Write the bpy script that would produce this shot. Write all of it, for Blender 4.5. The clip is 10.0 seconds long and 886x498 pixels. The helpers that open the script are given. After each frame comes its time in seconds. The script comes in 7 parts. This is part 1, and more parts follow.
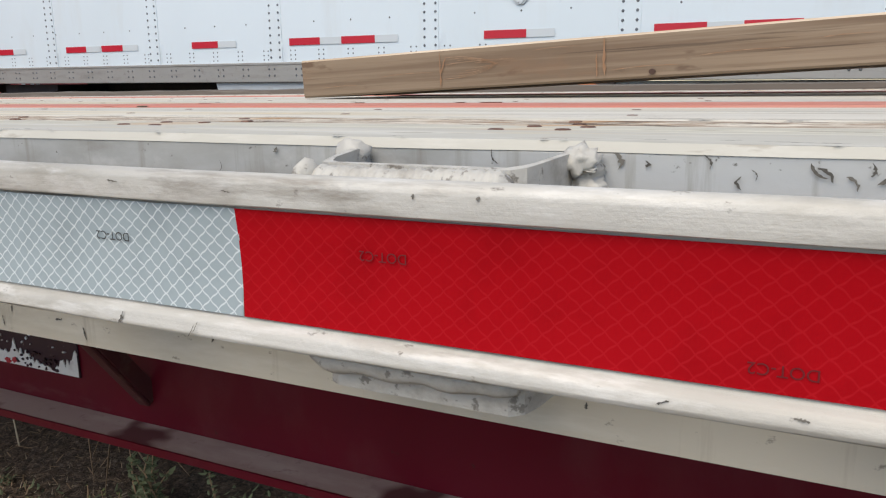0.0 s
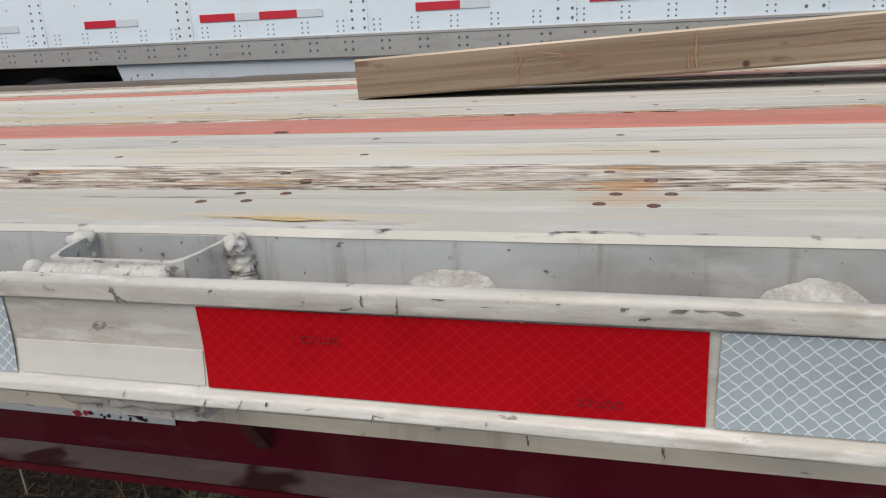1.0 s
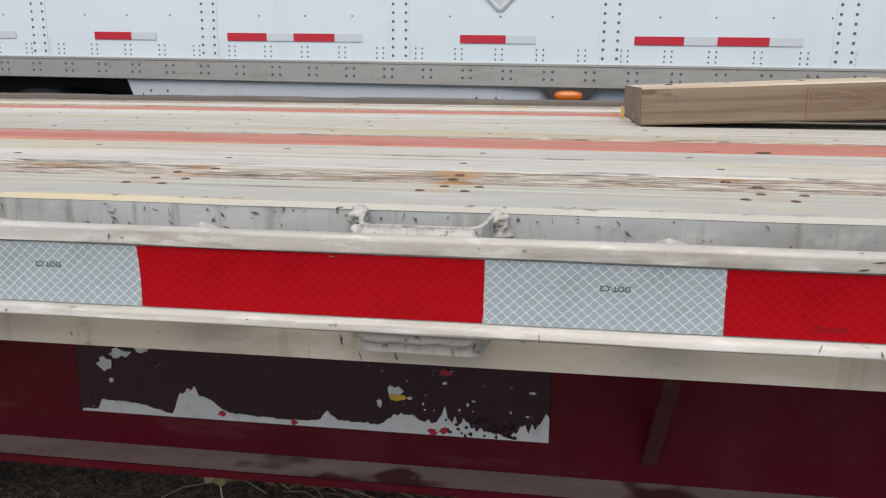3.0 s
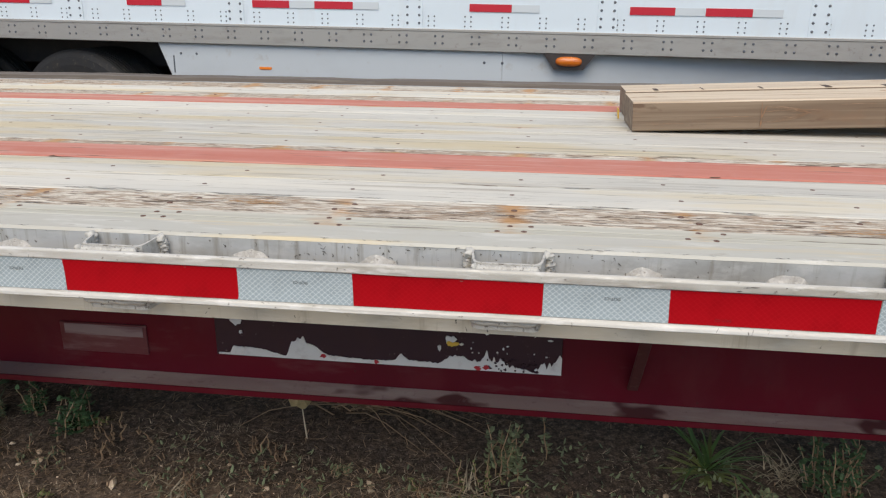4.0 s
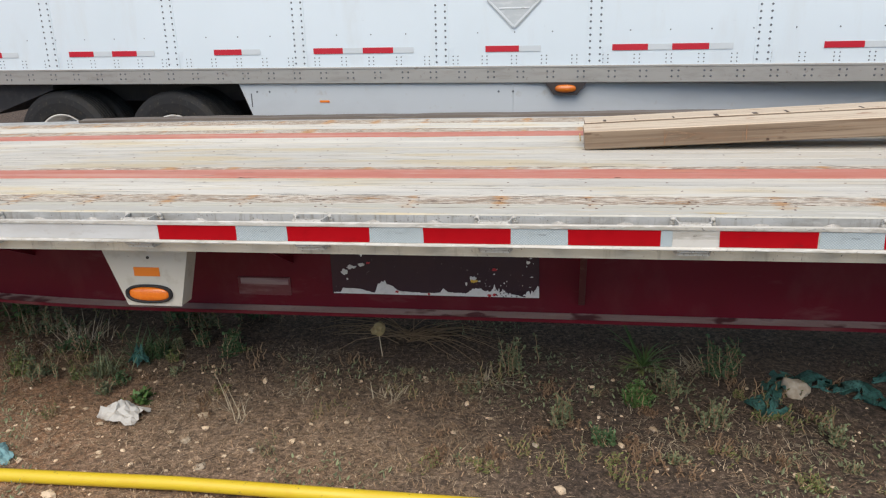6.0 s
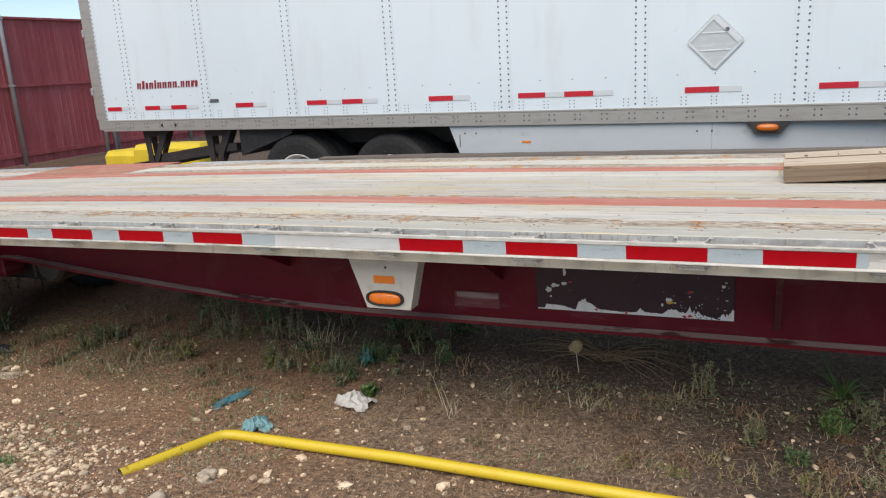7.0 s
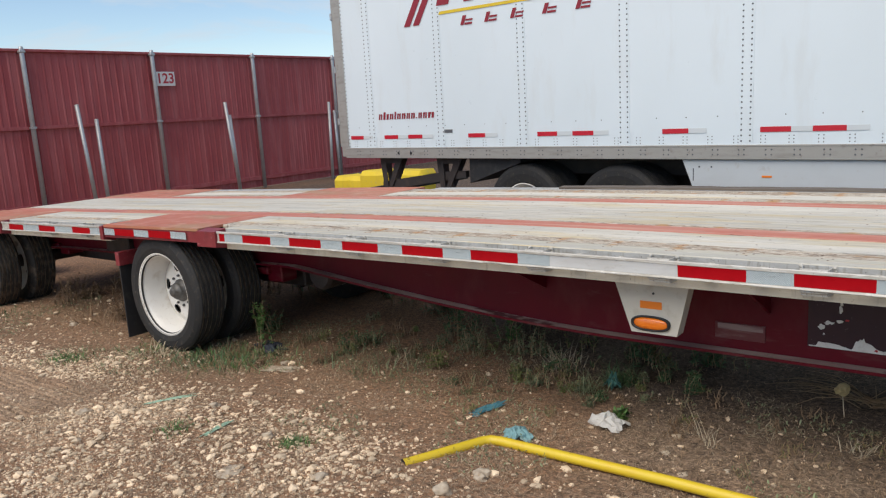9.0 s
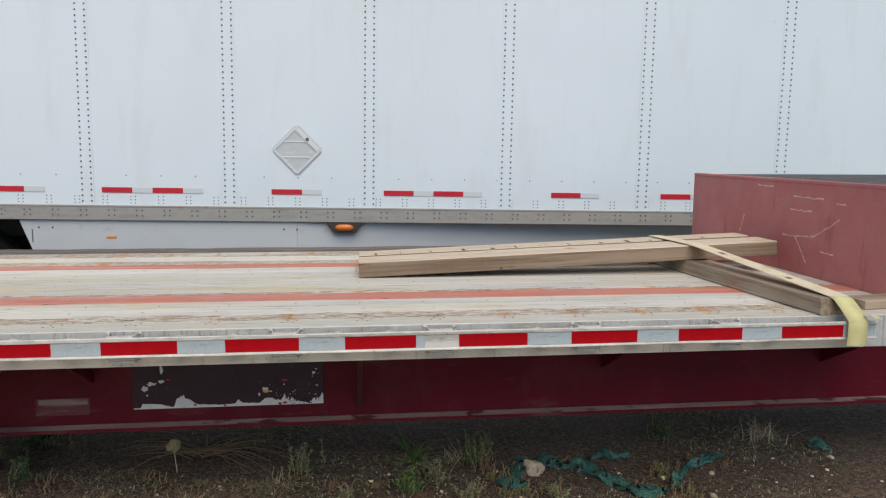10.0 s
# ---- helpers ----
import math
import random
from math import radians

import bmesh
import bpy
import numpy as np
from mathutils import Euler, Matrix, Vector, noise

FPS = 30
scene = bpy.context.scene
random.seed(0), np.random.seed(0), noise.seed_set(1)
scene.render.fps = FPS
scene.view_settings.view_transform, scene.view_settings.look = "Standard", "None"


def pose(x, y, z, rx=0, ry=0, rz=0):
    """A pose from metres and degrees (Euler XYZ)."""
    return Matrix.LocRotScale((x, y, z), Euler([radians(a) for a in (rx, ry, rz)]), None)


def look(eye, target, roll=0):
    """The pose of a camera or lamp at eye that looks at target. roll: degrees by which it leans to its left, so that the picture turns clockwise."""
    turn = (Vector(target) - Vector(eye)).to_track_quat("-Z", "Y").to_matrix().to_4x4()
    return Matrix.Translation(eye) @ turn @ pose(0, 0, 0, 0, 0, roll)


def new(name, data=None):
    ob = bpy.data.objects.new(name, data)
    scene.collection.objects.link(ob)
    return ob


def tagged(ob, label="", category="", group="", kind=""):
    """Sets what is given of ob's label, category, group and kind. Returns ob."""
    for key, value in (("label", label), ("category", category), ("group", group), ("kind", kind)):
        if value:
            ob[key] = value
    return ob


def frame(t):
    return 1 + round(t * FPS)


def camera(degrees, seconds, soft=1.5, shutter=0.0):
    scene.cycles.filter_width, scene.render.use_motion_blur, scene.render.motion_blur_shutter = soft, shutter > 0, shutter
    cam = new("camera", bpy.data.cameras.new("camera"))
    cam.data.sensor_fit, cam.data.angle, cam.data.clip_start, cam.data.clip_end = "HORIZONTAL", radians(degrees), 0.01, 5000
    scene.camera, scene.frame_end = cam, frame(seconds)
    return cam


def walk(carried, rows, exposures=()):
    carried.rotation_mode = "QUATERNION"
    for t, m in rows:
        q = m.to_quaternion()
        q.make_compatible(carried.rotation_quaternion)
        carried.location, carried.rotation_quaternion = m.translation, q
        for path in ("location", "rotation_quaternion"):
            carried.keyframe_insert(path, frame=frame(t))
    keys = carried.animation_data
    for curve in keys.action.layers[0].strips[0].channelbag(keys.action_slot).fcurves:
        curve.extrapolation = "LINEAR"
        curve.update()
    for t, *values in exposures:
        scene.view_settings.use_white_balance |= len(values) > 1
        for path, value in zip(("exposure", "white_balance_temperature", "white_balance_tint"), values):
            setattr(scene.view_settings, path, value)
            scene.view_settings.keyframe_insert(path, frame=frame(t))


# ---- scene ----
cam = camera(60.6, 10.0, soft=1.2)
PATH = [
    (0, (1.6, -0.268, 1.031), (0.756, 1.495, 0.608), -0.8),
    (0.2, (1.508, -0.296, 1.084), (0.754, 1.485, 0.574), -0.5),
    (0.5, (1.387, -0.337, 1.119), (0.733, 1.474, 0.578), -1.4),
    (1, (1.16, -0.363, 1.118), (0.632, 1.493, 0.591), -2.9),
    (1.2, (1.023, -0.359, 1.092), (0.555, 1.517, 0.582), -3.2),
    (1.5, (0.871, -0.35, 1.099), (0.467, 1.551, 0.627), -2.9),
    (2, (0.664, -0.367, 1.09), (0.342, 1.569, 0.705), -1.0),
    (2.5, (0.456, -0.461, 1.082), (0.185, 1.487, 0.721), 0.4),
    (3, (0.322, -0.56, 1.114), (0.064, 1.372, 0.666), 0.5),
    (3.2, (0.268, -0.634, 1.147), (0.01, 1.286, 0.65), 0.4),
    (4.3, (0.26, -1.199, 1.435), (0.039, 0.679, 0.782), 0.3),
    (4.5, (0.292, -1.314, 1.473), (0.075, 0.556, 0.797), 0.1),
    (5, (0.379, -1.621, 1.543), (0.152, 0.234, 0.832), -0.4),
    (5.2, (0.403, -1.778, 1.578), (0.173, 0.08, 0.873), -0.5),
    (6.3, (0.459, -2.436, 1.64), (0.053, -0.557, 1.09), -3.4),
    (6.5, (0.471, -2.519, 1.639), (-0.044, -0.658, 1.118), -3.9),
    (7, (0.465, -2.7, 1.647), (-0.318, -0.92, 1.18), -3.7),
    (7.5, (0.383, -2.88, 1.653), (-0.623, -1.206, 1.222), -3.4),
    (7.8, (0.306, -2.961, 1.665), (-0.819, -1.359, 1.255), -4.1),
    (8, (0.26, -3.024, 1.667), (-0.949, -1.479, 1.277), -4.6),
    (8.5, (0.187, -3.102, 1.668), (-1.168, -1.674, 1.313), -5.1),
    (8.7, (0.19, -3.108, 1.674), (-1.182, -1.696, 1.321), -4.8),
    (9, (0.226, -3.069, 1.674), (-0.982, -1.516, 1.317), -3.5),
    (9.2, (0.257, -3.042, 1.68), (-0.748, -1.35, 1.323), -2.6),
    (9.5, (0.323, -2.991, 1.68), (-0.251, -1.105, 1.344), -1.1),
    (9.7, (0.373, -2.964, 1.685), (0.122, -1.004, 1.376), -0.3),
    (10, (0.47, -2.927, 1.702), (0.72, -0.959, 1.446), 0.4),
]
walk(cam, [(t, look(eye, target, roll)) for t, eye, target, roll in PATH], exposures=[(0.0, 0.24), (1.0, 0.04), (2.0, -0.08), (3.0, 0.10), (4.5, 0.26), (5.0, 0.33), (6.5, 0.25), (7.5, 0.20), (8.7, 0.12), (9.5, 0.10), (10.0, 0.01)])

# ---- world and light ----
SUN_EL, SUN_AZ = radians(53), radians(182)
world = bpy.data.worlds.new("sky")
scene.world = world
world.use_nodes = True
wn, wl = world.node_tree.nodes, world.node_tree.links
sky = wn.new("ShaderNodeTexSky")
sky.sky_type, sky.sun_disc = "NISHITA", False
sky.sun_elevation, sky.sun_rotation = SUN_EL, SUN_AZ
sky.dust_density, sky.air_density, sky.ozone_density = 0.1, 1.0, 2.0
wco = wn.new("ShaderNodeTexCoord")
wmap = wn.new("ShaderNodeMapping")
wmap.inputs["Scale"].default_value = (1.3, 2.2, 9.0)
wl.new(wco.outputs["Generated"], wmap.inputs["Vector"])
cl = wn.new("ShaderNodeTexNoise")
cl.inputs["Scale"].default_value, cl.inputs["Detail"].default_value, cl.inputs["Roughness"].default_value = 1.6, 7, 0.6
cl.inputs["Distortion"].default_value = 0.5
wl.new(wmap.outputs["Vector"], cl.inputs["Vector"])
cr = wn.new("ShaderNodeMapRange")
cr.inputs["From Min"].default_value, cr.inputs["From Max"].default_value = 0.48, 0.68
cr.inputs["To Min"].default_value, cr.inputs["To Max"].default_value = 0.02, 0.92
wl.new(cl.outputs["Fac"], cr.inputs["Value"])
wm = wn.new("ShaderNodeMix")
wm.data_type = "RGBA"
wl.new(cr.outputs["Result"], wm.inputs["Factor"])
wl.new(sky.outputs["Color"], wm.inputs[6])
wm.inputs[7].default_value = (4.7, 5.05, 5.5, 1)
bg = wn["Background"]
bg.inputs["Strength"].default_value = 0.13
wl.new(wm.outputs[2], bg.inputs["Color"])

sun = new("sun", bpy.data.lights.new("sun", "SUN"))
sun.data.energy, sun.data.angle, sun.data.color = 2.85, radians(60), (1.0, 0.89, 0.735)
SUN_DIR = Vector((math.sin(SUN_AZ) * math.cos(SUN_EL), math.cos(SUN_AZ) * math.cos(SUN_EL), math.sin(SUN_EL)))
sun.matrix_world = look(SUN_DIR * 30, (0, 0, 0))

# ---- materials ----


def mat(name, base, rough=0.5, metal=0.0, layers=(), bump=(), rvar=0.1, island=0.0, random_shift=False, coat=0.0, spec=0.5):
    """layers: (scale vector, low, high, colour, strength, detail); bump: (scale vector, strength, distance)."""
    m = bpy.data.materials.new(name)
    m.use_nodes = True
    n, l = m.node_tree.nodes, m.node_tree.links
    b = n["Principled BSDF"]
    b.inputs["Roughness"].default_value, b.inputs["Metallic"].default_value = rough, metal
    b.inputs["Specular IOR Level"].default_value = spec
    b.inputs["Coat Weight"].default_value = coat
    co = n.new("ShaderNodeTexCoord")
    vec = co.outputs["Object"]
    if random_shift:
        info = n.new("ShaderNodeObjectInfo")
        mul = n.new("ShaderNodeMath")
        mul.operation = "MULTIPLY"
        mul.inputs[1].default_value = 37.0
        l.new(info.outputs["Random"], mul.inputs[0])
        add = n.new("ShaderNodeVectorMath")
        l.new(vec, add.inputs[0])
        l.new(mul.outputs[0], add.inputs[1])
        vec = add.outputs[0]

    def noise_at(scale, detail):
        mp = n.new("ShaderNodeMapping")
        mp.inputs["Scale"].default_value = scale
        l.new(vec, mp.inputs["Vector"])
        t = n.new("ShaderNodeTexNoise")
        t.inputs["Scale"].default_value, t.inputs["Detail"].default_value, t.inputs["Roughness"].default_value = 1.0, detail, 0.62
        l.new(mp.outputs["Vector"], t.inputs["Vector"])
        return t.outputs["Fac"]

    rgb = n.new("ShaderNodeRGB")
    rgb.outputs[0].default_value = (*base, 1)
    colour = rgb.outputs[0]
    for scale, low, high, tint, strength, detail in layers:
        r = n.new("ShaderNodeMapRange")
        r.inputs["From Min"].default_value, r.inputs["From Max"].default_value = low, high
        r.inputs["To Max"].default_value = strength
        l.new(noise_at(scale, detail), r.inputs["Value"])
        mix = n.new("ShaderNodeMix")
        mix.data_type = "RGBA"
        l.new(r.outputs["Result"], mix.inputs["Factor"])
        l.new(colour, mix.inputs[6])
        mix.inputs[7].default_value = (*tint, 1)
        colour = mix.outputs[2]
    if island or random_shift:
        hs = n.new("ShaderNodeHueSaturation")
        src = n.new("ShaderNodeNewGeometry").outputs["Random Per Island"] if island else info.outputs["Random"]
        r = n.new("ShaderNodeMapRange")
        amount = island or 0.1
        r.inputs["To Min"].default_value, r.inputs["To Max"].default_value = 1 - amount, 1 + amount
        l.new(src, r.inputs["Value"])
        l.new(r.outputs["Result"], hs.inputs["Value"])
        l.new(colour, hs.inputs["Color"])
        colour = hs.outputs["Color"]
    l.new(colour, b.inputs["Base Color"])
    if rvar:
        r = n.new("ShaderNodeMapRange")
        r.inputs["From Min"].default_value, r.inputs["From Max"].default_value = 0.3, 0.7
        r.inputs["To Min"].default_value, r.inputs["To Max"].default_value = max(rough - rvar, 0.03), min(rough + rvar, 1)
        l.new(noise_at((9, 9, 9), 4), r.inputs["Value"])
        l.new(r.outputs["Result"], b.inputs["Roughness"])
    normal = None
    for scale, strength, distance in bump:
        bp = n.new("ShaderNodeBump")
        bp.inputs["Strength"].default_value, bp.inputs["Distance"].default_value = strength, distance
        l.new(noise_at(scale, 6), bp.inputs["Height"])
        if normal:
            l.new(normal, bp.inputs["Normal"])
        normal = bp.outputs["Normal"]
    if normal:
        l.new(normal, b.inputs["Normal"])
    return m


def rust_round_screws(m, first, pitch, amount):
    """Orange rust bleeding from the rows of screws, uneven from row to row."""
    n, l = m.node_tree.nodes, m.node_tree.links
    b = n["Principled BSDF"]
    under = b.inputs["Base Color"].links[0].from_socket
    co = n.new("ShaderNodeTexCoord")
    sep = n.new("ShaderNodeSeparateXYZ")
    l.new(co.outputs["Object"], sep.inputs[0])

    def op(kind, a, c=0.0):
        q = n.new("ShaderNodeMath")
        q.operation = kind
        for i, v in enumerate((a, c)):
            if isinstance(v, (int, float)):
                q.inputs[i].default_value = v
            else:
                l.new(v, q.inputs[i])
        return q.outputs[0]

    def field(scale, detail):
        mp = n.new("ShaderNodeMapping")
        mp.inputs["Scale"].default_value = scale
        l.new(co.outputs["Object"], mp.inputs["Vector"])
        t = n.new("ShaderNodeTexNoise")
        t.inputs["Scale"].default_value, t.inputs["Detail"].default_value = 1.0, detail
        l.new(mp.outputs["Vector"], t.inputs["Vector"])
        return t.outputs["Fac"]

    cell = op("FRACT", op("ADD", op("DIVIDE", op("SUBTRACT", sep.outputs["X"], first), pitch), 0.5))
    away = op("MULTIPLY", op("ABSOLUTE", op("SUBTRACT", cell, 0.5)), pitch)
    value = op("SUBTRACT", op("ADD", op("MULTIPLY", field((6, 30, 3), 3), 1.0), op("MULTIPLY", field((1.7, 3, 1), 2), 0.9)), op("MULTIPLY", away, 6.5))
    mr = n.new("ShaderNodeMapRange")
    mr.inputs["From Min"].default_value, mr.inputs["From Max"].default_value = 0.80, 1.02
    mr.inputs["To Max"].default_value = amount
    l.new(value, mr.inputs["Value"])
    mix = n.new("ShaderNodeMix")
    mix.data_type = "RGBA"
    l.new(mr.outputs["Result"], mix.inputs["Factor"])
    l.new(under, mix.inputs[6])
    mix.inputs[7].default_value = (0.48, 0.24, 0.075, 1)
    l.new(mix.outputs[2], b.inputs["Base Color"])


M_ALU = mat("weathered_aluminium", (0.53, 0.51, 0.465), 0.5, 0.15, [((1.2, 60, 60), 0.44, 0.60, (0.41, 0.39, 0.345), 0.6, 8), ((3, 9, 14), 0.46, 0.62, (0.57, 0.555, 0.515), 0.75, 7), ((9, 24, 30), 0.50, 0.66, (0.33, 0.305, 0.255), 0.7, 9), ((18, 90, 90), 0.53, 0.63, (0.66, 0.645, 0.61), 0.7, 8), ((60, 140, 90), 0.64, 0.69, (0.14, 0.12, 0.10), 0.75, 5), ((5, 60, 30), 0.60, 0.67, (0.22, 0.19, 0.155), 0.7, 7)], [((6, 120, 120), 0.5, 0.001), ((40, 40, 40), 0.5, 0.002), ((200, 200, 200), 0.4, 0.0008)], 0.16)
M_ALU_SIDE = mat("dull_aluminium_side", (0.455, 0.46, 0.455), 0.55, 0.15, [((5, 5, 12), 0.46, 0.62, (0.30, 0.29, 0.265), 0.8, 8), ((2, 2, 2), 0.42, 0.60, (0.53, 0.535, 0.53), 0.7, 7), ((18, 18, 30), 0.52, 0.64, (0.54, 0.535, 0.515), 0.6, 8), ((60, 60, 5), 0.54, 0.66, (0.25, 0.23, 0.19), 0.6, 7), ((3.5, 3.5, 6), 0.60, 0.70, (0.19, 0.17, 0.14), 0.7, 8), ((110, 110, 130), 0.66, 0.70, (0.09, 0.08, 0.065), 0.85, 5)], [((40, 40, 40), 0.35, 0.0015)], 0.14)
M_ALU_TOP = mat("scuffed_aluminium_top", (0.50, 0.48, 0.42), 0.62, 0.03, [((1.2, 45, 45), 0.46, 0.62, (0.47, 0.445, 0.385), 0.65, 8), ((1.6, 22, 3), 0.56, 0.66, (0.66, 0.52, 0.28), 0.6, 6), ((7, 30, 30), 0.54, 0.66, (0.66, 0.64, 0.585), 0.6, 8), ((14, 60, 60), 0.62, 0.68, (0.30, 0.26, 0.20), 0.6, 7)], [((4, 120, 120), 0.25, 0.001), ((30, 60, 60), 0.3, 0.001)], 0.1)
M_WELD = mat("weld_metal", (0.52, 0.50, 0.455), 0.6, 0.05, [((55, 55, 55), 0.50, 0.66, (0.30, 0.27, 0.23), 0.6, 5), ((120, 120, 120), 0.60, 0.66, (0.12, 0.10, 0.08), 0.7, 4)], [((160, 160, 160), 0.6, 0.0015)], 0.12)
M_RING_WELD = mat("dirty_ring_weld", (0.47, 0.45, 0.42), 0.5, 0.15, [((50, 50, 50), 0.42, 0.62, (0.33, 0.31, 0.275), 0.8, 6), ((110, 110, 110), 0.52, 0.62, (0.62, 0.60, 0.56), 0.6, 5), ((90, 90, 90), 0.60, 0.66, (0.13, 0.11, 0.09), 0.75, 5)], [((140, 140, 140), 0.8, 0.003)], 0.12)
M_DECK = mat("weathered_deck_wood", (0.62, 0.585, 0.51), 0.8, 0, [((0.7, 5, 3), 0.42, 0.60, (0.50, 0.485, 0.44), 0.8, 5), ((0.9, 26, 4), 0.50, 0.64, (0.645, 0.615, 0.545), 0.7, 7), ((1.1, 6, 1), 0.51, 0.66, (0.60, 0.49, 0.29), 0.7, 5), ((1.8, 60, 4), 0.55, 0.66, (0.33, 0.29, 0.235), 0.7, 8), ((6, 150, 4), 0.62, 0.68, (0.10, 0.075, 0.055), 0.85, 5), ((2.6, 9, 1), 0.66, 0.73, (0.48, 0.25, 0.09), 0.7, 5)], [((3, 80, 6), 0.5, 0.0015)], 0.08, random_shift=True)
M_DECK_WORN = mat("cracked_grey_deck_wood", (0.62, 0.565, 0.475), 0.9, 0, [((40, 330, 6), 0.48, 0.54, (0.24, 0.175, 0.125), 0.6, 5), ((24, 190, 6), 0.46, 0.55, (0.30, 0.215, 0.145), 0.85, 5), ((1.8, 9, 2), 0.44, 0.60, (0.34, 0.25, 0.175), 0.6, 7), ((16, 110, 6), 0.52, 0.58, (0.70, 0.645, 0.55), 0.8, 6), ((20, 120, 6), 0.56, 0.61, (0.085, 0.055, 0.036), 0.85, 5), ((1.3, 7, 1), 0.55, 0.63, (0.62, 0.585, 0.51), 0.7, 6), ((2.4, 10, 1), 0.62, 0.70, (0.50, 0.24, 0.065), 0.75, 6)], [((14, 150, 8), 0.9, 0.003)], 0.05, random_shift=True)
rust_round_screws(M_DECK_WORN, 0.223, 0.3065, 0.75)
M_SCREW_STRIP = mat("screwed_strip_metal", (0.545, 0.52, 0.44), 0.65, 0.02, [((1.0, 60, 60), 0.44, 0.60, (0.43, 0.405, 0.335), 0.7, 8), ((4, 60, 60), 0.62, 0.68, (0.16, 0.13, 0.10), 0.7, 6)], [((4, 120, 120), 0.2, 0.001)], 0.1)
rust_round_screws(M_SCREW_STRIP, 0.223, 0.3065, 0.35)

# beige base stands in for warm light bounced up from the soil
M_LIP = mat("dusty_beige_aluminium", (0.60, 0.545, 0.445), 0.75, 0, [((2, 9, 9), 0.45, 0.62, (0.51, 0.455, 0.36), 0.75, 7), ((9, 40, 40), 0.52, 0.64, (0.66, 0.61, 0.52), 0.7, 8), ((40, 9, 3), 0.58, 0.68, (0.36, 0.31, 0.235), 0.55, 7), ((60, 90, 90), 0.64, 0.69, (0.16, 0.13, 0.10), 0.7, 6)], [((40, 40, 40), 0.3, 0.001)], 0.1)
M_STRIPE = mat("worn_red_floor_paint", (0.50, 0.160, 0.110), 0.62, 0, [((0.9, 12, 3), 0.45, 0.72, (0.56, 0.225, 0.17), 0.8, 5), ((0.5, 14, 3), 0.50, 0.66, (0.60, 0.36, 0.28), 0.6, 7), ((1.6, 9, 3), 0.58, 0.68, (0.56, 0.29, 0.13), 0.5, 6), ((2.5, 60, 5), 0.58, 0.70, (0.62, 0.50, 0.41), 0.65, 6), ((5, 40, 5), 0.62, 0.70, (0.17, 0.085, 0.05), 0.75, 6)], [((3, 60, 6), 0.3, 0.001)], 0.1)
M_PLATE = mat("worn_red_steel_plate", (0.50, 0.165, 0.10), 0.55, 0, [((1.2, 2.2, 1), 0.47, 0.62, (0.40, 0.235, 0.13), 0.85, 6), ((5, 9, 5), 0.52, 0.66, (0.60, 0.34, 0.24), 0.6, 7), ((3, 6, 3), 0.60, 0.70, (0.20, 0.10, 0.06), 0.7, 7)], [((30, 30, 30), 0.2, 0.001)], 0.1)
M_FRAME = mat("dark_red_frame_paint", (0.118, 0.0045, 0.014), 0.42, 0, [((1.5, 1.5, 1.5), 0.45, 0.65, (0.085, 0.006, 0.013), 0.7, 4), ((5, 5, 3), 0.56, 0.70, (0.14, 0.03, 0.034), 0.4, 6), ((2.5, 2.5, 9), 0.60, 0.72, (0.19, 0.10, 0.095), 0.35, 7), ((30, 30, 30), 0.68, 0.74, (0.06, 0.025, 0.02), 0.6, 4)], [((20, 20, 20), 0.08, 0.001)], 0.1, spec=0.22)
M_GHOST = mat("faded_dark_panel_paint", (0.028, 0.006, 0.014), 0.5, 0, [((4, 4, 4), 0.5, 0.7, (0.042, 0.009, 0.016), 0.7, 5), ((60, 60, 60), 0.68, 0.72, (0.35, 0.28, 0.27), 0.35, 3)], [((30, 30, 30), 0.1, 0.001)], 0.08)
M_FLANGE = mat("dusty_red_flange", (0.40, 0.30, 0.275), 0.7, 0, [((3, 9, 9), 0.45, 0.62, (0.52, 0.44, 0.40), 0.85, 6), ((3.2, 4, 4), 0.56, 0.61, (0.09, 0.015, 0.022), 0.9, 3), ((40, 40, 40), 0.6, 0.7, (0.26, 0.17, 0.165), 0.6, 5)], [((30, 30, 30), 0.2, 0.001)], 0.1)
M_REDTRIM = mat("red_end_paint", (0.215, 0.024, 0.032), 0.48, 0, [((2.5, 2.5, 2.5), 0.48, 0.62, (0.26, 0.045, 0.05), 0.7, 5), ((12, 12, 12), 0.55, 0.68, (0.13, 0.022, 0.025), 0.7, 6), ((14, 30, 30), 0.62, 0.67, (0.36, 0.18, 0.17), 0.6, 5), ((40, 40, 40), 0.63, 0.69, (0.30, 0.16, 0.13), 0.5, 4)], [((30, 30, 30), 0.15, 0.001)], 0.1)
M_RISER = mat("dusty_red_steel", (0.44, 0.125, 0.12), 0.55, 0, [((1.2, 1.2, 1.2), 0.44, 0.62, (0.50, 0.18, 0.165), 0.8, 5), ((5, 5, 8), 0.55, 0.68, (0.42, 0.20, 0.18), 0.5, 7), ((9, 9, 2), 0.58, 0.70, (0.25, 0.055, 0.055), 0.6, 6), ((60, 60, 60), 0.64, 0.70, (0.45, 0.27, 0.24), 0.5, 4)], [((30, 30, 30), 0.15, 0.001)], 0.1)
M_SCRATCH = mat("bare_scratch", (0.66, 0.43, 0.38), 0.6, 0, [((40, 40, 40), 0.5, 0.65, (0.42, 0.17, 0.15), 0.8, 4)])
M_RESIDUE = mat("pale_tape_residue", (0.58, 0.56, 0.52), 0.6, 0, [((20, 20, 20), 0.5, 0.68, (0.50, 0.48, 0.44), 0.7, 6)])
M_FADED_TAPE = mat("bleached_tape", (0.57, 0.58, 0.58), 0.5, 0, [((3, 9, 9), 0.48, 0.62, (0.50, 0.50, 0.49), 0.7, 6), ((14, 14, 30), 0.58, 0.68, (0.40, 0.39, 0.36), 0.5, 7)])
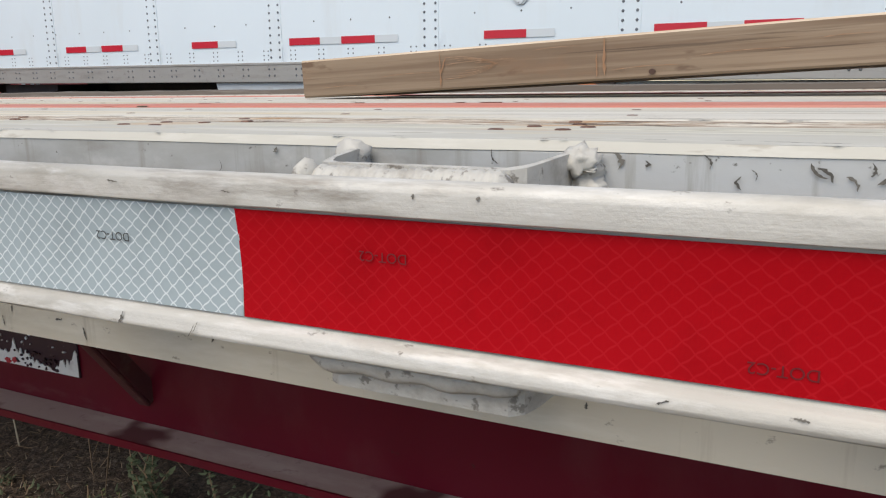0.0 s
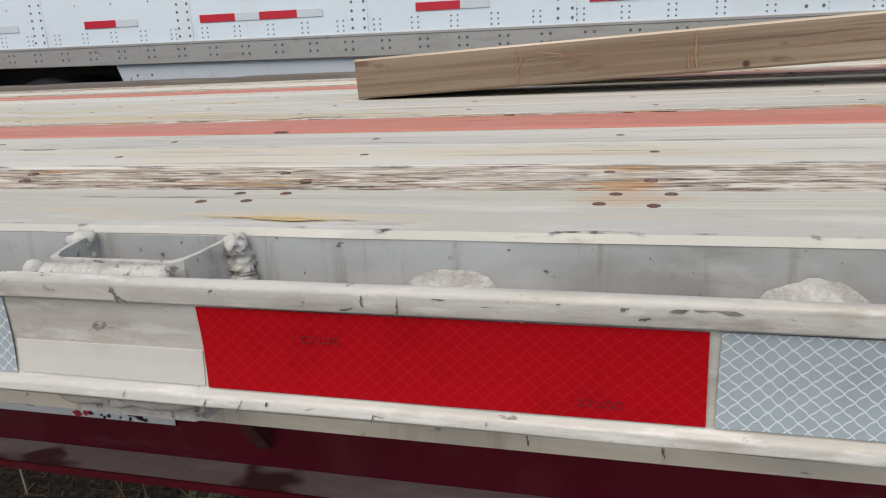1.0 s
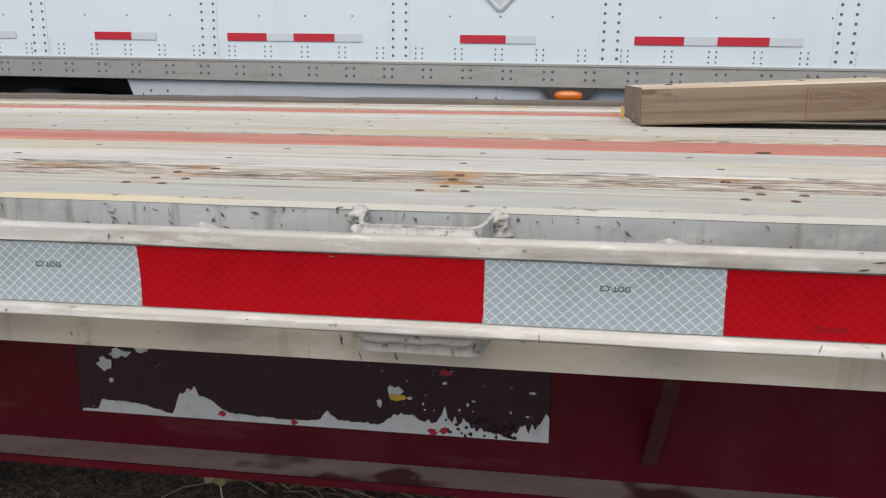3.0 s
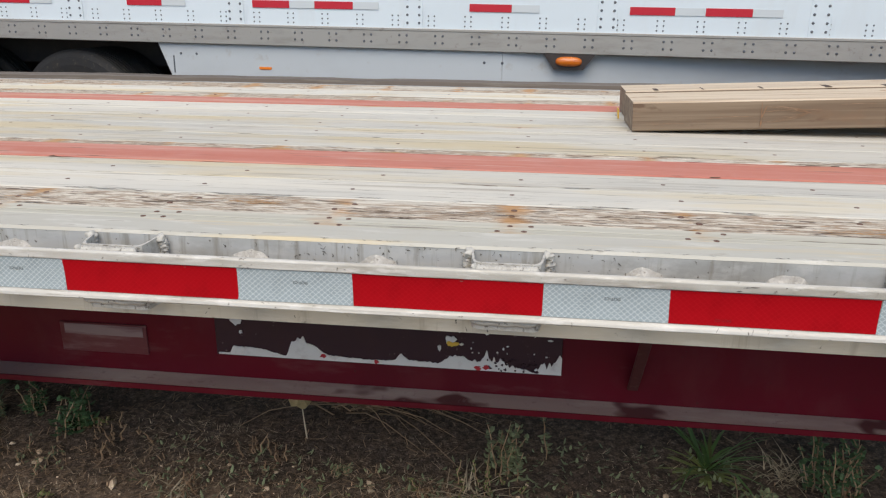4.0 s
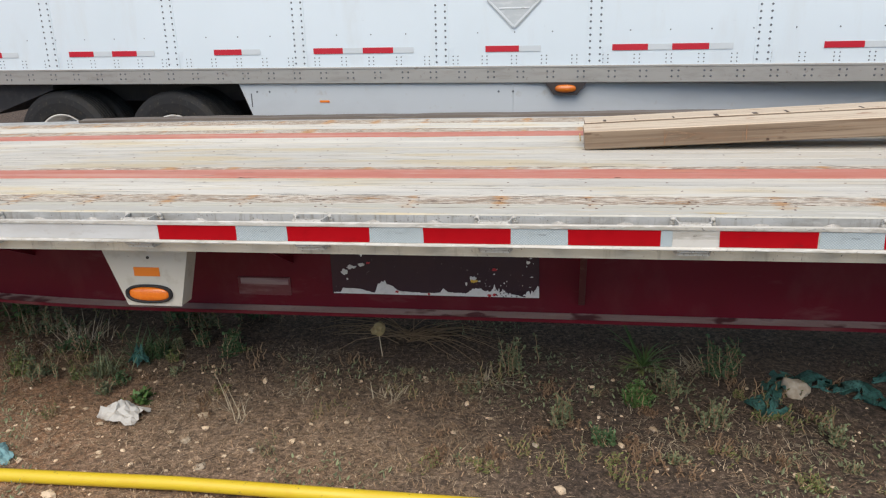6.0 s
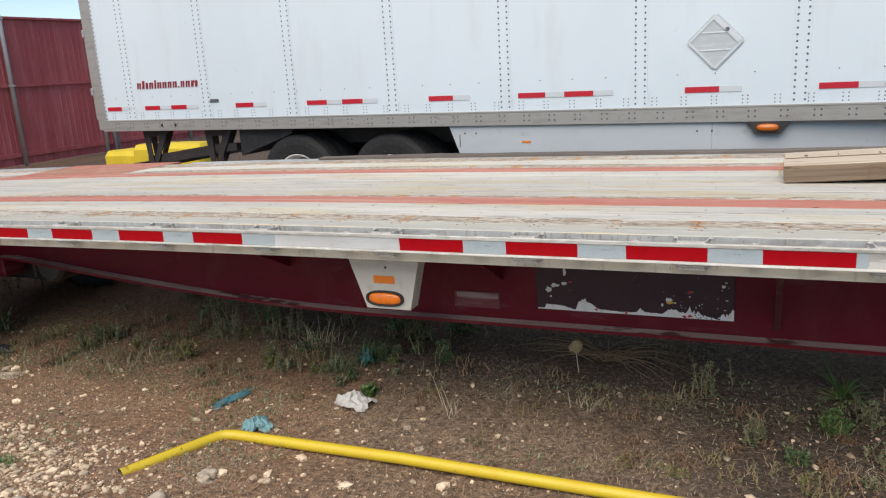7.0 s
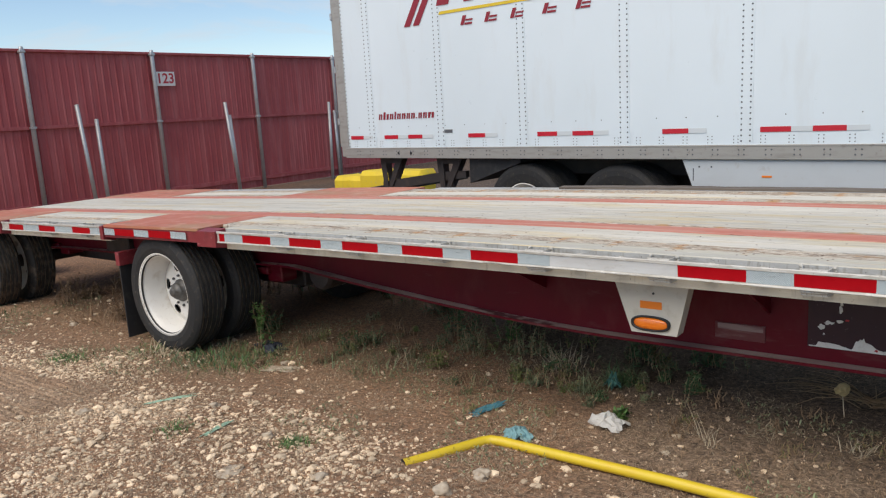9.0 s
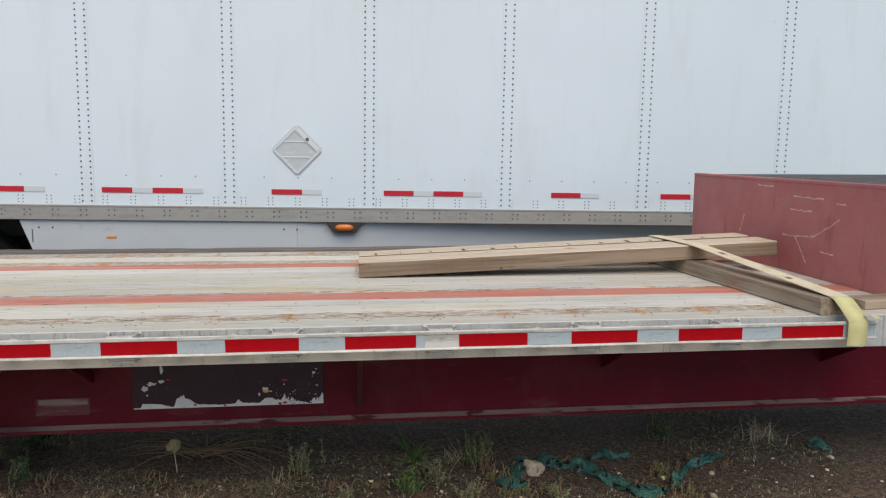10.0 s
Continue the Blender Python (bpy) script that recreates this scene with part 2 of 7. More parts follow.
M_STICKER_WHITE = mat("torn_white_vinyl", (0.70, 0.69, 0.67), 0.5, 0, [((30, 30, 30), 0.55, 0.72, (0.48, 0.44, 0.42), 0.6, 5)], (), 0.08)
M_YELLOW_BIT = mat("yellow_vinyl", (0.72, 0.45, 0.06), 0.5)
M_RED_BIT = mat("red_vinyl", (0.42, 0.02, 0.03), 0.5)
M_GREY_BIT = mat("faded_grey_film", (0.13, 0.030, 0.038), 0.42, 0, [((6, 6, 40), 0.48, 0.62, (0.22, 0.12, 0.12), 0.65, 6), ((9, 9, 9), 0.5, 0.62, (0.11, 0.010, 0.016), 0.8, 4)])
M_OLDBOARD = mat("dark_weathered_board", (0.15, 0.125, 0.105), 0.85, 0, [((1, 30, 30), 0.45, 0.62, (0.07, 0.055, 0.045), 0.8, 6), ((2, 60, 60), 0.56, 0.66, (0.26, 0.23, 0.195), 0.7, 6)], [((3, 80, 80), 0.5, 0.002)])
M_DARKSTEEL = mat("dark_underbody_steel", (0.035, 0.028, 0.027), 0.6, 0, [((8, 8, 8), 0.5, 0.7, (0.07, 0.05, 0.04), 0.7, 5)], [((40, 40, 40), 0.3, 0.001)])
M_RUSTY = mat("rusty_steel", (0.085, 0.02, 0.02), 0.7, 0, [((20, 20, 20), 0.5, 0.68, (0.14, 0.08, 0.06), 0.8, 5)], [((60, 60, 60), 0.5, 0.001)])
M_SCREW = mat("rusty_screw_head", (0.14, 0.075, 0.055), 0.6, 0.4, [((200, 200, 200), 0.5, 0.65, (0.26, 0.15, 0.11), 0.8, 3)], (), 0.1)
M_TYRE = mat("tyre_rubber", (0.017, 0.017, 0.018), 0.75, 0, [((9, 9, 9), 0.48, 0.66, (0.032, 0.029, 0.026), 0.8, 5), ((30, 30, 30), 0.58, 0.68, (0.10, 0.08, 0.06), 0.5, 5)], [((60, 60, 60), 0.2, 0.001)])
M_TREAD_DUST = mat("dusty_tread_groove", (0.20, 0.16, 0.12), 0.9, 0, [((20, 20, 20), 0.45, 0.62, (0.04, 0.035, 0.03), 0.8, 5)])
M_TYRE_OLD = mat("old_muddy_tyre_rubber", (0.022, 0.021, 0.02), 0.8, 0, [((14, 14, 14), 0.48, 0.66, (0.13, 0.10, 0.075), 0.8, 5)], [((50, 50, 50), 0.5, 0.003)])
M_RIM = mat("white_painted_rim", (0.72, 0.70, 0.66), 0.35, 0, [((10, 10, 10), 0.56, 0.72, (0.50, 0.44, 0.36), 0.6, 5), ((60, 60, 60), 0.68, 0.74, (0.25, 0.15, 0.09), 0.6, 3)], (), 0.08)
M_HUB = mat("greasy_hub_metal", (0.12, 0.115, 0.11), 0.5, 0.4, [((40, 40, 40), 0.5, 0.7, (0.07, 0.06, 0.05), 0.8, 4)])
M_BLACK = mat("black_rubber", (0.022, 0.022, 0.024), 0.55, 0, [((12, 12, 12), 0.5, 0.7, (0.06, 0.055, 0.05), 0.7, 5)])
M_INK = mat("black_ink", (0.03, 0.03, 0.03), 0.5, rvar=0)
M_INK_RED = mat("ink_under_red_film", (0.15, 0.004, 0.008), 0.5, rvar=0)
M_BRACKET = mat("cream_painted_bracket", (0.60, 0.57, 0.50), 0.5, 0, [((12, 12, 12), 0.55, 0.72, (0.44, 0.40, 0.32), 0.7, 5), ((60, 60, 60), 0.68, 0.73, (0.2, 0.15, 0.1), 0.6, 3)])
M_BOXWHITE = mat("white_trailer_paint", (0.70, 0.78, 0.835), 0.32, 0, [((0.5, 1, 0.35), 0.42, 0.62, (0.66, 0.74, 0.79), 0.8, 3), ((4, 4, 0.9), 0.54, 0.68, (0.64, 0.69, 0.715), 0.5, 6)], [((1.5, 1.5, 1.5), 0.12, 0.01)], 0.05)
M_BOXRAIL = mat("dull_box_rail_aluminium", (0.40, 0.385, 0.36), 0.5, 0.4, [((4, 20, 20), 0.5, 0.75, (0.27, 0.25, 0.22), 0.7, 6), ((20, 20, 20), 0.62, 0.72, (0.2, 0.17, 0.14), 0.5, 4)], [((5, 60, 60), 0.2, 0.001)])
M_RIVET = mat("rivet_metal", (0.16, 0.17, 0.185), 0.4, 0.5, rvar=0)
M_SKIRT = mat("white_side_skirt", (0.525, 0.56, 0.585), 0.4, 0, [((1.5, 1.5, 3), 0.5, 0.75, (0.46, 0.485, 0.505), 0.7, 5), ((9, 9, 9), 0.62, 0.75, (0.40, 0.37, 0.33), 0.5, 5)])
M_DKRED = mat("dark_red_vinyl", (0.26, 0.015, 0.03), 0.45, rvar=0.05)
M_MARK_RED = mat("red_reflective_strip", (0.52, 0.012, 0.03), 0.35, rvar=0.05)
M_MARK_GREY = mat("faded_silver_strip", (0.60, 0.645, 0.67), 0.38, rvar=0.05)
M_PLACARD_EDGE = mat("pale_placard_frame", (0.68, 0.71, 0.73), 0.35, 0.2)
M_SCUFF = mat("dark_scuff", (0.085, 0.078, 0.068), 0.85, 0, [((80, 80, 80), 0.45, 0.6, (0.19, 0.175, 0.15), 0.7, 4)], rvar=0)
M_RUST_STAIN = mat("rust_soaked_wood", (0.46, 0.25, 0.09), 0.9, 0, [((20, 120, 10), 0.45, 0.6, (0.34, 0.15, 0.045), 0.7, 5)], rvar=0)
M_YELLOW_SMEAR = mat("thin_yellow_paint", (0.68, 0.50, 0.22), 0.7, rvar=0)
M_TIMBER_STAIN = mat("resin_stained_pine", (0.28, 0.155, 0.085), 0.8, 0, [((30, 30, 6), 0.45, 0.6, (0.36, 0.235, 0.15), 0.8, 5)], rvar=0)
M_CRACK = mat("dark_wood_crack", (0.075, 0.052, 0.036), 0.95, 0, [((30, 90, 30), 0.45, 0.6, (0.17, 0.12, 0.08), 0.7, 4)], rvar=0)
M_FILM_PALE = mat("pale_film_streak", (0.27, 0.19, 0.19), 0.5, 0, [((4, 4, 30), 0.48, 0.62, (0.14, 0.05, 0.06), 0.8, 6)])
M_PLACARD = mat("grey_placard_holder", (0.52, 0.555, 0.57), 0.4, 0.2, [((9, 9, 30), 0.5, 0.7, (0.68, 0.70, 0.71), 0.7, 4)])
M_AMBER = mat("amber_lens", (1.0, 0.24, 0.02), 0.22, 0, [((30, 30, 30), 0.5, 0.7, (0.85, 0.15, 0.01), 0.6, 3)], [((140, 140, 20), 0.3, 0.002)], 0.04, coat=0.5)
M_AMBER_DULL = mat("dull_amber_lens", (0.62, 0.16, 0.015), 0.25, 0, [((30, 30, 30), 0.5, 0.7, (0.42, 0.08, 0.01), 0.6, 3)], [((140, 140, 20), 0.3, 0.002)], 0.04, coat=0.5)
M_ORANGE = mat("orange_reflector", (0.82, 0.22, 0.02), 0.4, rvar=0.05)
M_FENCE = mat("faded_red_fence_metal", (0.375, 0.072, 0.077), 0.55, 0, [((1.4, 0.7, 0.5), 0.42, 0.64, (0.29, 0.046, 0.052), 0.8, 6), ((8, 5, 0.45), 0.46, 0.64, (0.46, 0.14, 0.14), 0.6, 7), ((30, 20, 0.8), 0.58, 0.70, (0.21, 0.032, 0.038), 0.55, 6)], [((6, 6, 6), 0.15, 0.01)])
M_GALV = mat("galvanised_pipe", (0.46, 0.47, 0.48), 0.45, 0.5, [((12, 12, 12), 0.5, 0.7, (0.34, 0.345, 0.35), 0.7, 5)])
M_SIGN_RED = mat("red_sign_paint", (0.45, 0.02, 0.035), 0.5)
M_SIGN = mat("white_sign_plate", (0.74, 0.72, 0.70), 0.45)
M_YPAINT = mat("yellow_pipe_paint", (0.70, 0.51, 0.03), 0.38, 0, [((8, 8, 8), 0.5, 0.75, (0.66, 0.42, 0.02), 0.7, 4), ((35, 35, 35), 0.66, 0.72, (0.24, 0.16, 0.05), 0.8, 4), ((70, 70, 70), 0.70, 0.74, (0.08, 0.06, 0.03), 0.7, 3)], [((60, 60, 60), 0.15, 0.001)])

M_YCONC = mat("yellow_painted_concrete", (0.70, 0.52, 0.03), 0.7, 0, [((5, 5, 5), 0.5, 0.72, (0.58, 0.42, 0.05), 0.7, 6), ((16, 16, 16), 0.64, 0.72, (0.38, 0.34, 0.25), 0.7, 5)], [((25, 25, 25), 0.4, 0.004)])
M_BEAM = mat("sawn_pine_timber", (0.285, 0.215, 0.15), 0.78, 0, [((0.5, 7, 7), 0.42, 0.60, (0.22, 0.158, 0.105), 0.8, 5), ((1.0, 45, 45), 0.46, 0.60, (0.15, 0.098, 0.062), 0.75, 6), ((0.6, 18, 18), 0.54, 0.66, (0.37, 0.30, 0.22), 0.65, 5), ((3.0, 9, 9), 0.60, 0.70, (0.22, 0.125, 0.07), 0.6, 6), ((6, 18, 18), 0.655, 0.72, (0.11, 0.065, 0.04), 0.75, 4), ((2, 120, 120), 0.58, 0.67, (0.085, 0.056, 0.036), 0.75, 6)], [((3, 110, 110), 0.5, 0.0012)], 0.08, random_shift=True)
M_BEAM_GREY = mat("weathered_grey_timber", (0.43, 0.35, 0.26), 0.8, 0, [((0.8, 10, 10), 0.42, 0.60, (0.27, 0.205, 0.14), 0.8, 5), ((1.6, 50, 50), 0.48, 0.62, (0.18, 0.13, 0.085), 0.75, 7), ((9, 30, 30), 0.66, 0.72, (0.12, 0.08, 0.05), 0.7, 4)], [((3, 110, 110), 0.5, 0.0012)])
# paler copy of the pine: light from above put into its colour
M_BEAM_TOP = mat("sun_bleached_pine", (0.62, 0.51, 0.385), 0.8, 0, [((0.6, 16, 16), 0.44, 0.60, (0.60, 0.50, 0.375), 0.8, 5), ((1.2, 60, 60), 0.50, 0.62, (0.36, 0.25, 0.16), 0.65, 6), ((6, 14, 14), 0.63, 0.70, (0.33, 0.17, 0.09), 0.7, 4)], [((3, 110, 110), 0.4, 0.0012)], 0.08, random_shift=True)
M_KNOT = mat("dark_wood_knot", (0.06, 0.03, 0.02), 0.7, rvar=0)
# cream copy of the webbing: light on its upper run painted in
M_STRAP_PALE = mat("sun_bleached_webbing", (0.70, 0.60, 0.42), 0.8, 0, [((12, 12, 12), 0.5, 0.72, (0.52, 0.43, 0.27), 0.8, 5)], [((250, 250, 250), 0.4, 0.001)])
M_STRAP = mat("faded_yellow_webbing", (0.60, 0.56, 0.27), 0.8, 0, [((12, 12, 12), 0.5, 0.72, (0.46, 0.42, 0.24), 0.8, 5)], [((250, 250, 250), 0.4, 0.001)])
M_STONE = mat("limestone_gravel", (0.74, 0.585, 0.41), 0.85, 0, [((30, 30, 30), 0.45, 0.7, (0.50, 0.35, 0.22), 0.7, 4)], (), 0.05, island=0.36)
M_STONE_BIG = mat("pale_limestone", (0.50, 0.42, 0.32), 0.85, 0, [((25, 25, 25), 0.42, 0.64, (0.33, 0.25, 0.175), 0.85, 7)], [((60, 60, 60), 0.7, 0.005)])
M_LITTER = mat("dry_straw_litter", (0.25, 0.17, 0.105), 0.9, 0, (), (), 0, island=0.75)
M_STRAW = mat("pale_dry_straw", (0.46, 0.385, 0.27), 0.85, 0, (), (), 0, island=0.3)
M_STRAW_BIT = mat("broken_pale_straw", (0.46, 0.36, 0.245), 0.85, 0, (), (), 0, island=0.5)
M_TWIG = mat("dry_brown_twigs", (0.27, 0.18, 0.105), 0.9, 0, (), (), 0, island=0.35)
M_LEAF = mat("weed_leaf_green", (0.088, 0.165, 0.045), 0.6, 0, (), (), 0, island=0.4)
M_LEAF_DARK = mat("dark_weed_green", (0.075, 0.135, 0.055), 0.6, 0, (), (), 0, island=0.4)
M_SAGE = mat("dusty_grey_green", (0.175, 0.20, 0.105), 0.75, 0, (), (), 0, island=0.45)
M_TAN_LEAF = mat("dry_tan_leaf", (0.42, 0.32, 0.16), 0.8, 0, [((60, 60, 60), 0.5, 0.7, (0.30, 0.2, 0.09), 0.7, 3)])
M_REDWEED = mat("reddish_dry_weed", (0.19, 0.115, 0.068), 0.8, 0, (), (), 0, island=0.45)
M_OLIVE = mat("olive_weed_leaf", (0.165, 0.19, 0.06), 0.7, 0, (), (), 0, island=0.45)
M_BRUSH = mat("dark_dry_brush", (0.19, 0.125, 0.075), 0.9, 0, (), (), 0, island=0.4)
M_PAPER = mat("crumpled_white_plastic", (0.56, 0.54, 0.50), 0.55, 0, [((30, 30, 30), 0.55, 0.75, (0.42, 0.38, 0.32), 0.7, 5)])
M_BLUE = mat("faded_blue_cloth", (0.06, 0.20, 0.25), 0.85, 0, [((40, 40, 40), 0.5, 0.7, (0.12, 0.27, 0.30), 0.7, 4)])
M_TEAL = mat("pale_teal_cloth", (0.20, 0.36, 0.38), 0.85, 0, [((40, 40, 40), 0.5, 0.7, (0.10, 0.24, 0.27), 0.7, 4)])
M_NET = mat("green_netting", (0.03, 0.11, 0.092), 0.85, 0, [((9, 9, 9), 0.45, 0.6, (0.09, 0.22, 0.185), 0.8, 6), ((90, 90, 90), 0.50, 0.58, (0.012, 0.04, 0.034), 0.75, 4)], [((120, 120, 120), 0.8, 0.004)])
M_RAG = mat("dark_rag", (0.03, 0.035, 0.05), 0.85)
M_GREENSTRIP = mat("pale_green_tape", (0.33, 0.50, 0.36), 0.6)


def tape_mat(name, cell, line, bend_mix):
    """Prismatic tape: small cells between thin pale lines, under a clear coat."""
    m = mat(name, cell, 0.42, 0, [((25, 25, 25), 0.5, 0.7, tuple(c * 0.8 for c in cell), 0.6, 5)], [((14, 14, 14), 0.15, 0.002)], 0.06, coat=0.0, spec=0.08)
    n, l = m.node_tree.nodes, m.node_tree.links
    b = n["Principled BSDF"]
    under = b.inputs["Base Color"].links[0].from_socket
    co = n.new("ShaderNodeTexCoord")
    sep = n.new("ShaderNodeSeparateXYZ")
    l.new(co.outputs["Object"], sep.inputs[0])

    def op(kind, a, c=None):
        q = n.new("ShaderNodeMath")
        q.operation = kind
        for i, v in enumerate((a, c)):
            if v is None:
                continue
            if isinstance(v, (int, float)):
                q.inputs[i].default_value = v
            else:
                l.new(v, q.inputs[i])
        return q.outputs[0]

    u = op("DIVIDE", sep.outputs["X"], 0.0093)
    v = op("DIVIDE", sep.outputs["Z"], 0.0083)
    wave = op("MULTIPLY", op("SINE", op("MULTIPLY", sep.outputs["X"], 1232.0)), 0.035)
    lines = []
    for d in (op("ADD", u, v), op("SUBTRACT", u, v)):
        f = op("FRACT", op("ADD", d, wave))
        lines.append(op("ABSOLUTE", op("SUBTRACT", f, 0.5)))
    edge = op("MAXIMUM", lines[0], lines[1])
    mr = n.new("ShaderNodeMapRange")
    mr.inputs["From Min"].default_value, mr.inputs["From Max"].default_value = 0.425, 0.47
    mr.inputs["To Max"].default_value = bend_mix
    l.new(edge, mr.inputs["Value"])
    mix = n.new("ShaderNodeMix")
    mix.data_type = "RGBA"
    l.new(mr.outputs["Result"], mix.inputs["Factor"])
    l.new(under, mix.inputs[6])
    mix.inputs[7].default_value = (*line, 1)
    l.new(mix.outputs[2], b.inputs["Base Color"])
    return m


M_TAPE_RED = tape_mat("red_reflective_tape", (0.375, 0.003, 0.008), (0.48, 0.014, 0.022), 0.4)
M_TAPE_WHITE = tape_mat("silver_reflective_tape", (0.345, 0.405, 0.43), (0.66, 0.71, 0.72), 0.85)


def ground_mat():
    # dark base also carries the deck's shade where dusty and ruddy fade
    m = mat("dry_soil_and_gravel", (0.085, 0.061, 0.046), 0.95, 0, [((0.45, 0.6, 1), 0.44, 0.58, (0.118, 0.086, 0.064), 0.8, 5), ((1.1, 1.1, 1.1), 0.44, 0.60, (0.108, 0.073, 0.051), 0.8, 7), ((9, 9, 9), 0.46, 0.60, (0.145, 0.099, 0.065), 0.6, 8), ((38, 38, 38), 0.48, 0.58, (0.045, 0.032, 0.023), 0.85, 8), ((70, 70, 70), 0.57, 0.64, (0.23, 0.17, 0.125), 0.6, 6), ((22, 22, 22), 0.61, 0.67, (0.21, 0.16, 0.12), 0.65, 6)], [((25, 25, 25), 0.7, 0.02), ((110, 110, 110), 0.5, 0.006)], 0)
    n, l = m.node_tree.nodes, m.node_tree.links
    b = n["Principled BSDF"]
    under = b.inputs["Base Color"].links[0].from_socket
    du = n.new("ShaderNodeAttribute")
    du.attribute_name = "dusty"
    dn = n.new("ShaderNodeTexNoise")
    dn.inputs["Scale"].default_value, dn.inputs["Detail"].default_value, dn.inputs["Roughness"].default_value = 15, 9, 0.72
    l.new(n["Texture Coordinate"].outputs["Object"], dn.inputs["Vector"])
    dr = n.new("ShaderNodeMapRange")
    dr.inputs["From Min"].default_value, dr.inputs["From Max"].default_value = 0.36, 0.60
    dr.inputs["To Min"].default_value = 0.2
    l.new(dn.outputs["Fac"], dr.inputs["Value"])
    dm = n.new("ShaderNodeMath")
    dm.operation = "MULTIPLY"
    l.new(du.outputs["Fac"], dm.inputs[0])
    l.new(dr.outputs["Result"], dm.inputs[1])
    dx = n.new("ShaderNodeMix")
    dx.data_type = "RGBA"
    l.new(dm.outputs[0], dx.inputs["Factor"])
    l.new(under, dx.inputs[6])
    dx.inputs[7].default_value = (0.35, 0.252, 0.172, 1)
    under = dx.outputs[2]
    ru = n.new("ShaderNodeAttribute")
    ru.attribute_name = "ruddy"
    rm = n.new("ShaderNodeMix")
    rm.data_type = "RGBA"
    spot = n.new("ShaderNodeTexNoise")
    spot.inputs["Scale"].default_value, spot.inputs["Detail"].default_value, spot.inputs["Roughness"].default_value = 26, 8, 0.7
    l.new(n["Texture Coordinate"].outputs["Object"], spot.inputs["Vector"])
    sr = n.new("ShaderNodeMapRange")
    sr.inputs["From Min"].default_value, sr.inputs["From Max"].default_value = 0.38, 0.58
    sr.inputs["To Min"].default_value = 0.4
    l.new(spot.outputs["Fac"], sr.inputs["Value"])
    mu = n.new("ShaderNodeMath")
    mu.operation = "MULTIPLY"
    l.new(ru.outputs["Fac"], mu.inputs[0])
    l.new(sr.outputs["Result"], mu.inputs[1])
    l.new(mu.outputs[0], rm.inputs["Factor"])
    l.new(under, rm.inputs[6])
    rm.inputs[7].default_value = (0.30, 0.163, 0.087, 1)
    under = rm.outputs[2]
    at = n.new("ShaderNodeAttribute")
    at.attribute_name = "gravel"
    co = n.new("ShaderNodeTexCoord")
    vo = n.new("ShaderNodeTexVoronoi")
    vo.inputs["Scale"].default_value = 34
    l.new(co.outputs["Object"], vo.inputs["Vector"])
    hs = n.new("ShaderNodeMix")
    hs.data_type = "RGBA"
    hs.inputs[6].default_value, hs.inputs[7].default_value = (0.36, 0.215, 0.12, 1), (0.68, 0.52, 0.35, 1)
    sep = n.new("ShaderNodeSeparateColor")
    l.new(vo.outputs["Color"], sep.inputs[0])
    l.new(sep.outputs[0], hs.inputs["Factor"])
    no = n.new("ShaderNodeTexNoise")
    no.inputs["Scale"].default_value, no.inputs["Detail"].default_value = 3.2, 6
    l.new(co.outputs["Object"], no.inputs["Vector"])
    ad = n.new("ShaderNodeMath")
    ad.operation = "MULTIPLY_ADD"
    ad.inputs[1].default_value = 2.4
    l.new(no.outputs["Fac"], ad.inputs[0])
    sub = n.new("ShaderNodeMath")
    sub.operation = "SUBTRACT"
    sub.inputs[1].default_value = 1.75
    l.new(at.outputs["Fac"], sub.inputs[0])
    sc = n.new("ShaderNodeMath")
    sc.operation = "ADD"
    l.new(sub.outputs[0], ad.inputs[2])
    l.new(ad.outputs[0], sc.inputs[0])
    sc.inputs[1].default_value = 0.0
    sc.use_clamp = True
    mix = n.new("ShaderNodeMix")
    mix.data_type = "RGBA"
    l.new(sc.outputs[0], mix.inputs["Factor"])
    l.new(under, mix.inputs[6])
    l.new(hs.outputs[2], mix.inputs[7])
    ba = n.new("ShaderNodeAttribute")
    ba.attribute_name = "bare"
    n2 = n.new("ShaderNodeTexNoise")
    n2.inputs["Scale"].default_value, n2.inputs["Detail"].default_value = 6, 7
    l.new(co.outputs["Object"], n2.inputs["Vector"])
    tan = n.new("ShaderNodeMix")
    tan.data_type = "RGBA"
    l.new(n2.outputs["Fac"], tan.inputs["Factor"])
    tan.inputs[6].default_value, tan.inputs[7].default_value = (0.33, 0.205, 0.125, 1), (0.54, 0.39, 0.26, 1)
    last = n.new("ShaderNodeMix")
    last.data_type = "RGBA"
    l.new(ba.outputs["Fac"], last.inputs["Factor"])
    l.new(mix.outputs[2], last.inputs[6])
    l.new(tan.outputs[2], last.inputs[7])
    # shade inside the rut grooves is painted as dark brown
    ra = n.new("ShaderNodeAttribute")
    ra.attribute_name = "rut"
    rut_mix = n.new("ShaderNodeMix")
    rut_mix.data_type = "RGBA"
    l.new(ra.outputs["Fac"], rut_mix.inputs["Factor"])
    l.new(last.outputs[2], rut_mix.inputs[6])
    rut_mix.inputs[7].default_value = (0.06, 0.036, 0.022, 1)
    # crumbs, clods and grit at two sizes over all of it
    final = rut_mix.outputs[2]
    for scale, low, high in ((48, 0.55, 1.40), (150, 0.60, 1.38)):
        grit = n.new("ShaderNodeTexNoise")
        grit.inputs["Scale"].default_value, grit.inputs["Detail"].default_value, grit.inputs["Roughness"].default_value = scale, 5, 0.65
        l.new(co.outputs["Object"], grit.inputs["Vector"])
        gr = n.new("ShaderNodeMapRange")
        gr.inputs["From Min"].default_value, gr.inputs["From Max"].default_value = 0.38, 0.62
        gr.inputs["To Min"].default_value, gr.inputs["To Max"].default_value = low, high
        l.new(grit.outputs["Fac"], gr.inputs["Value"])
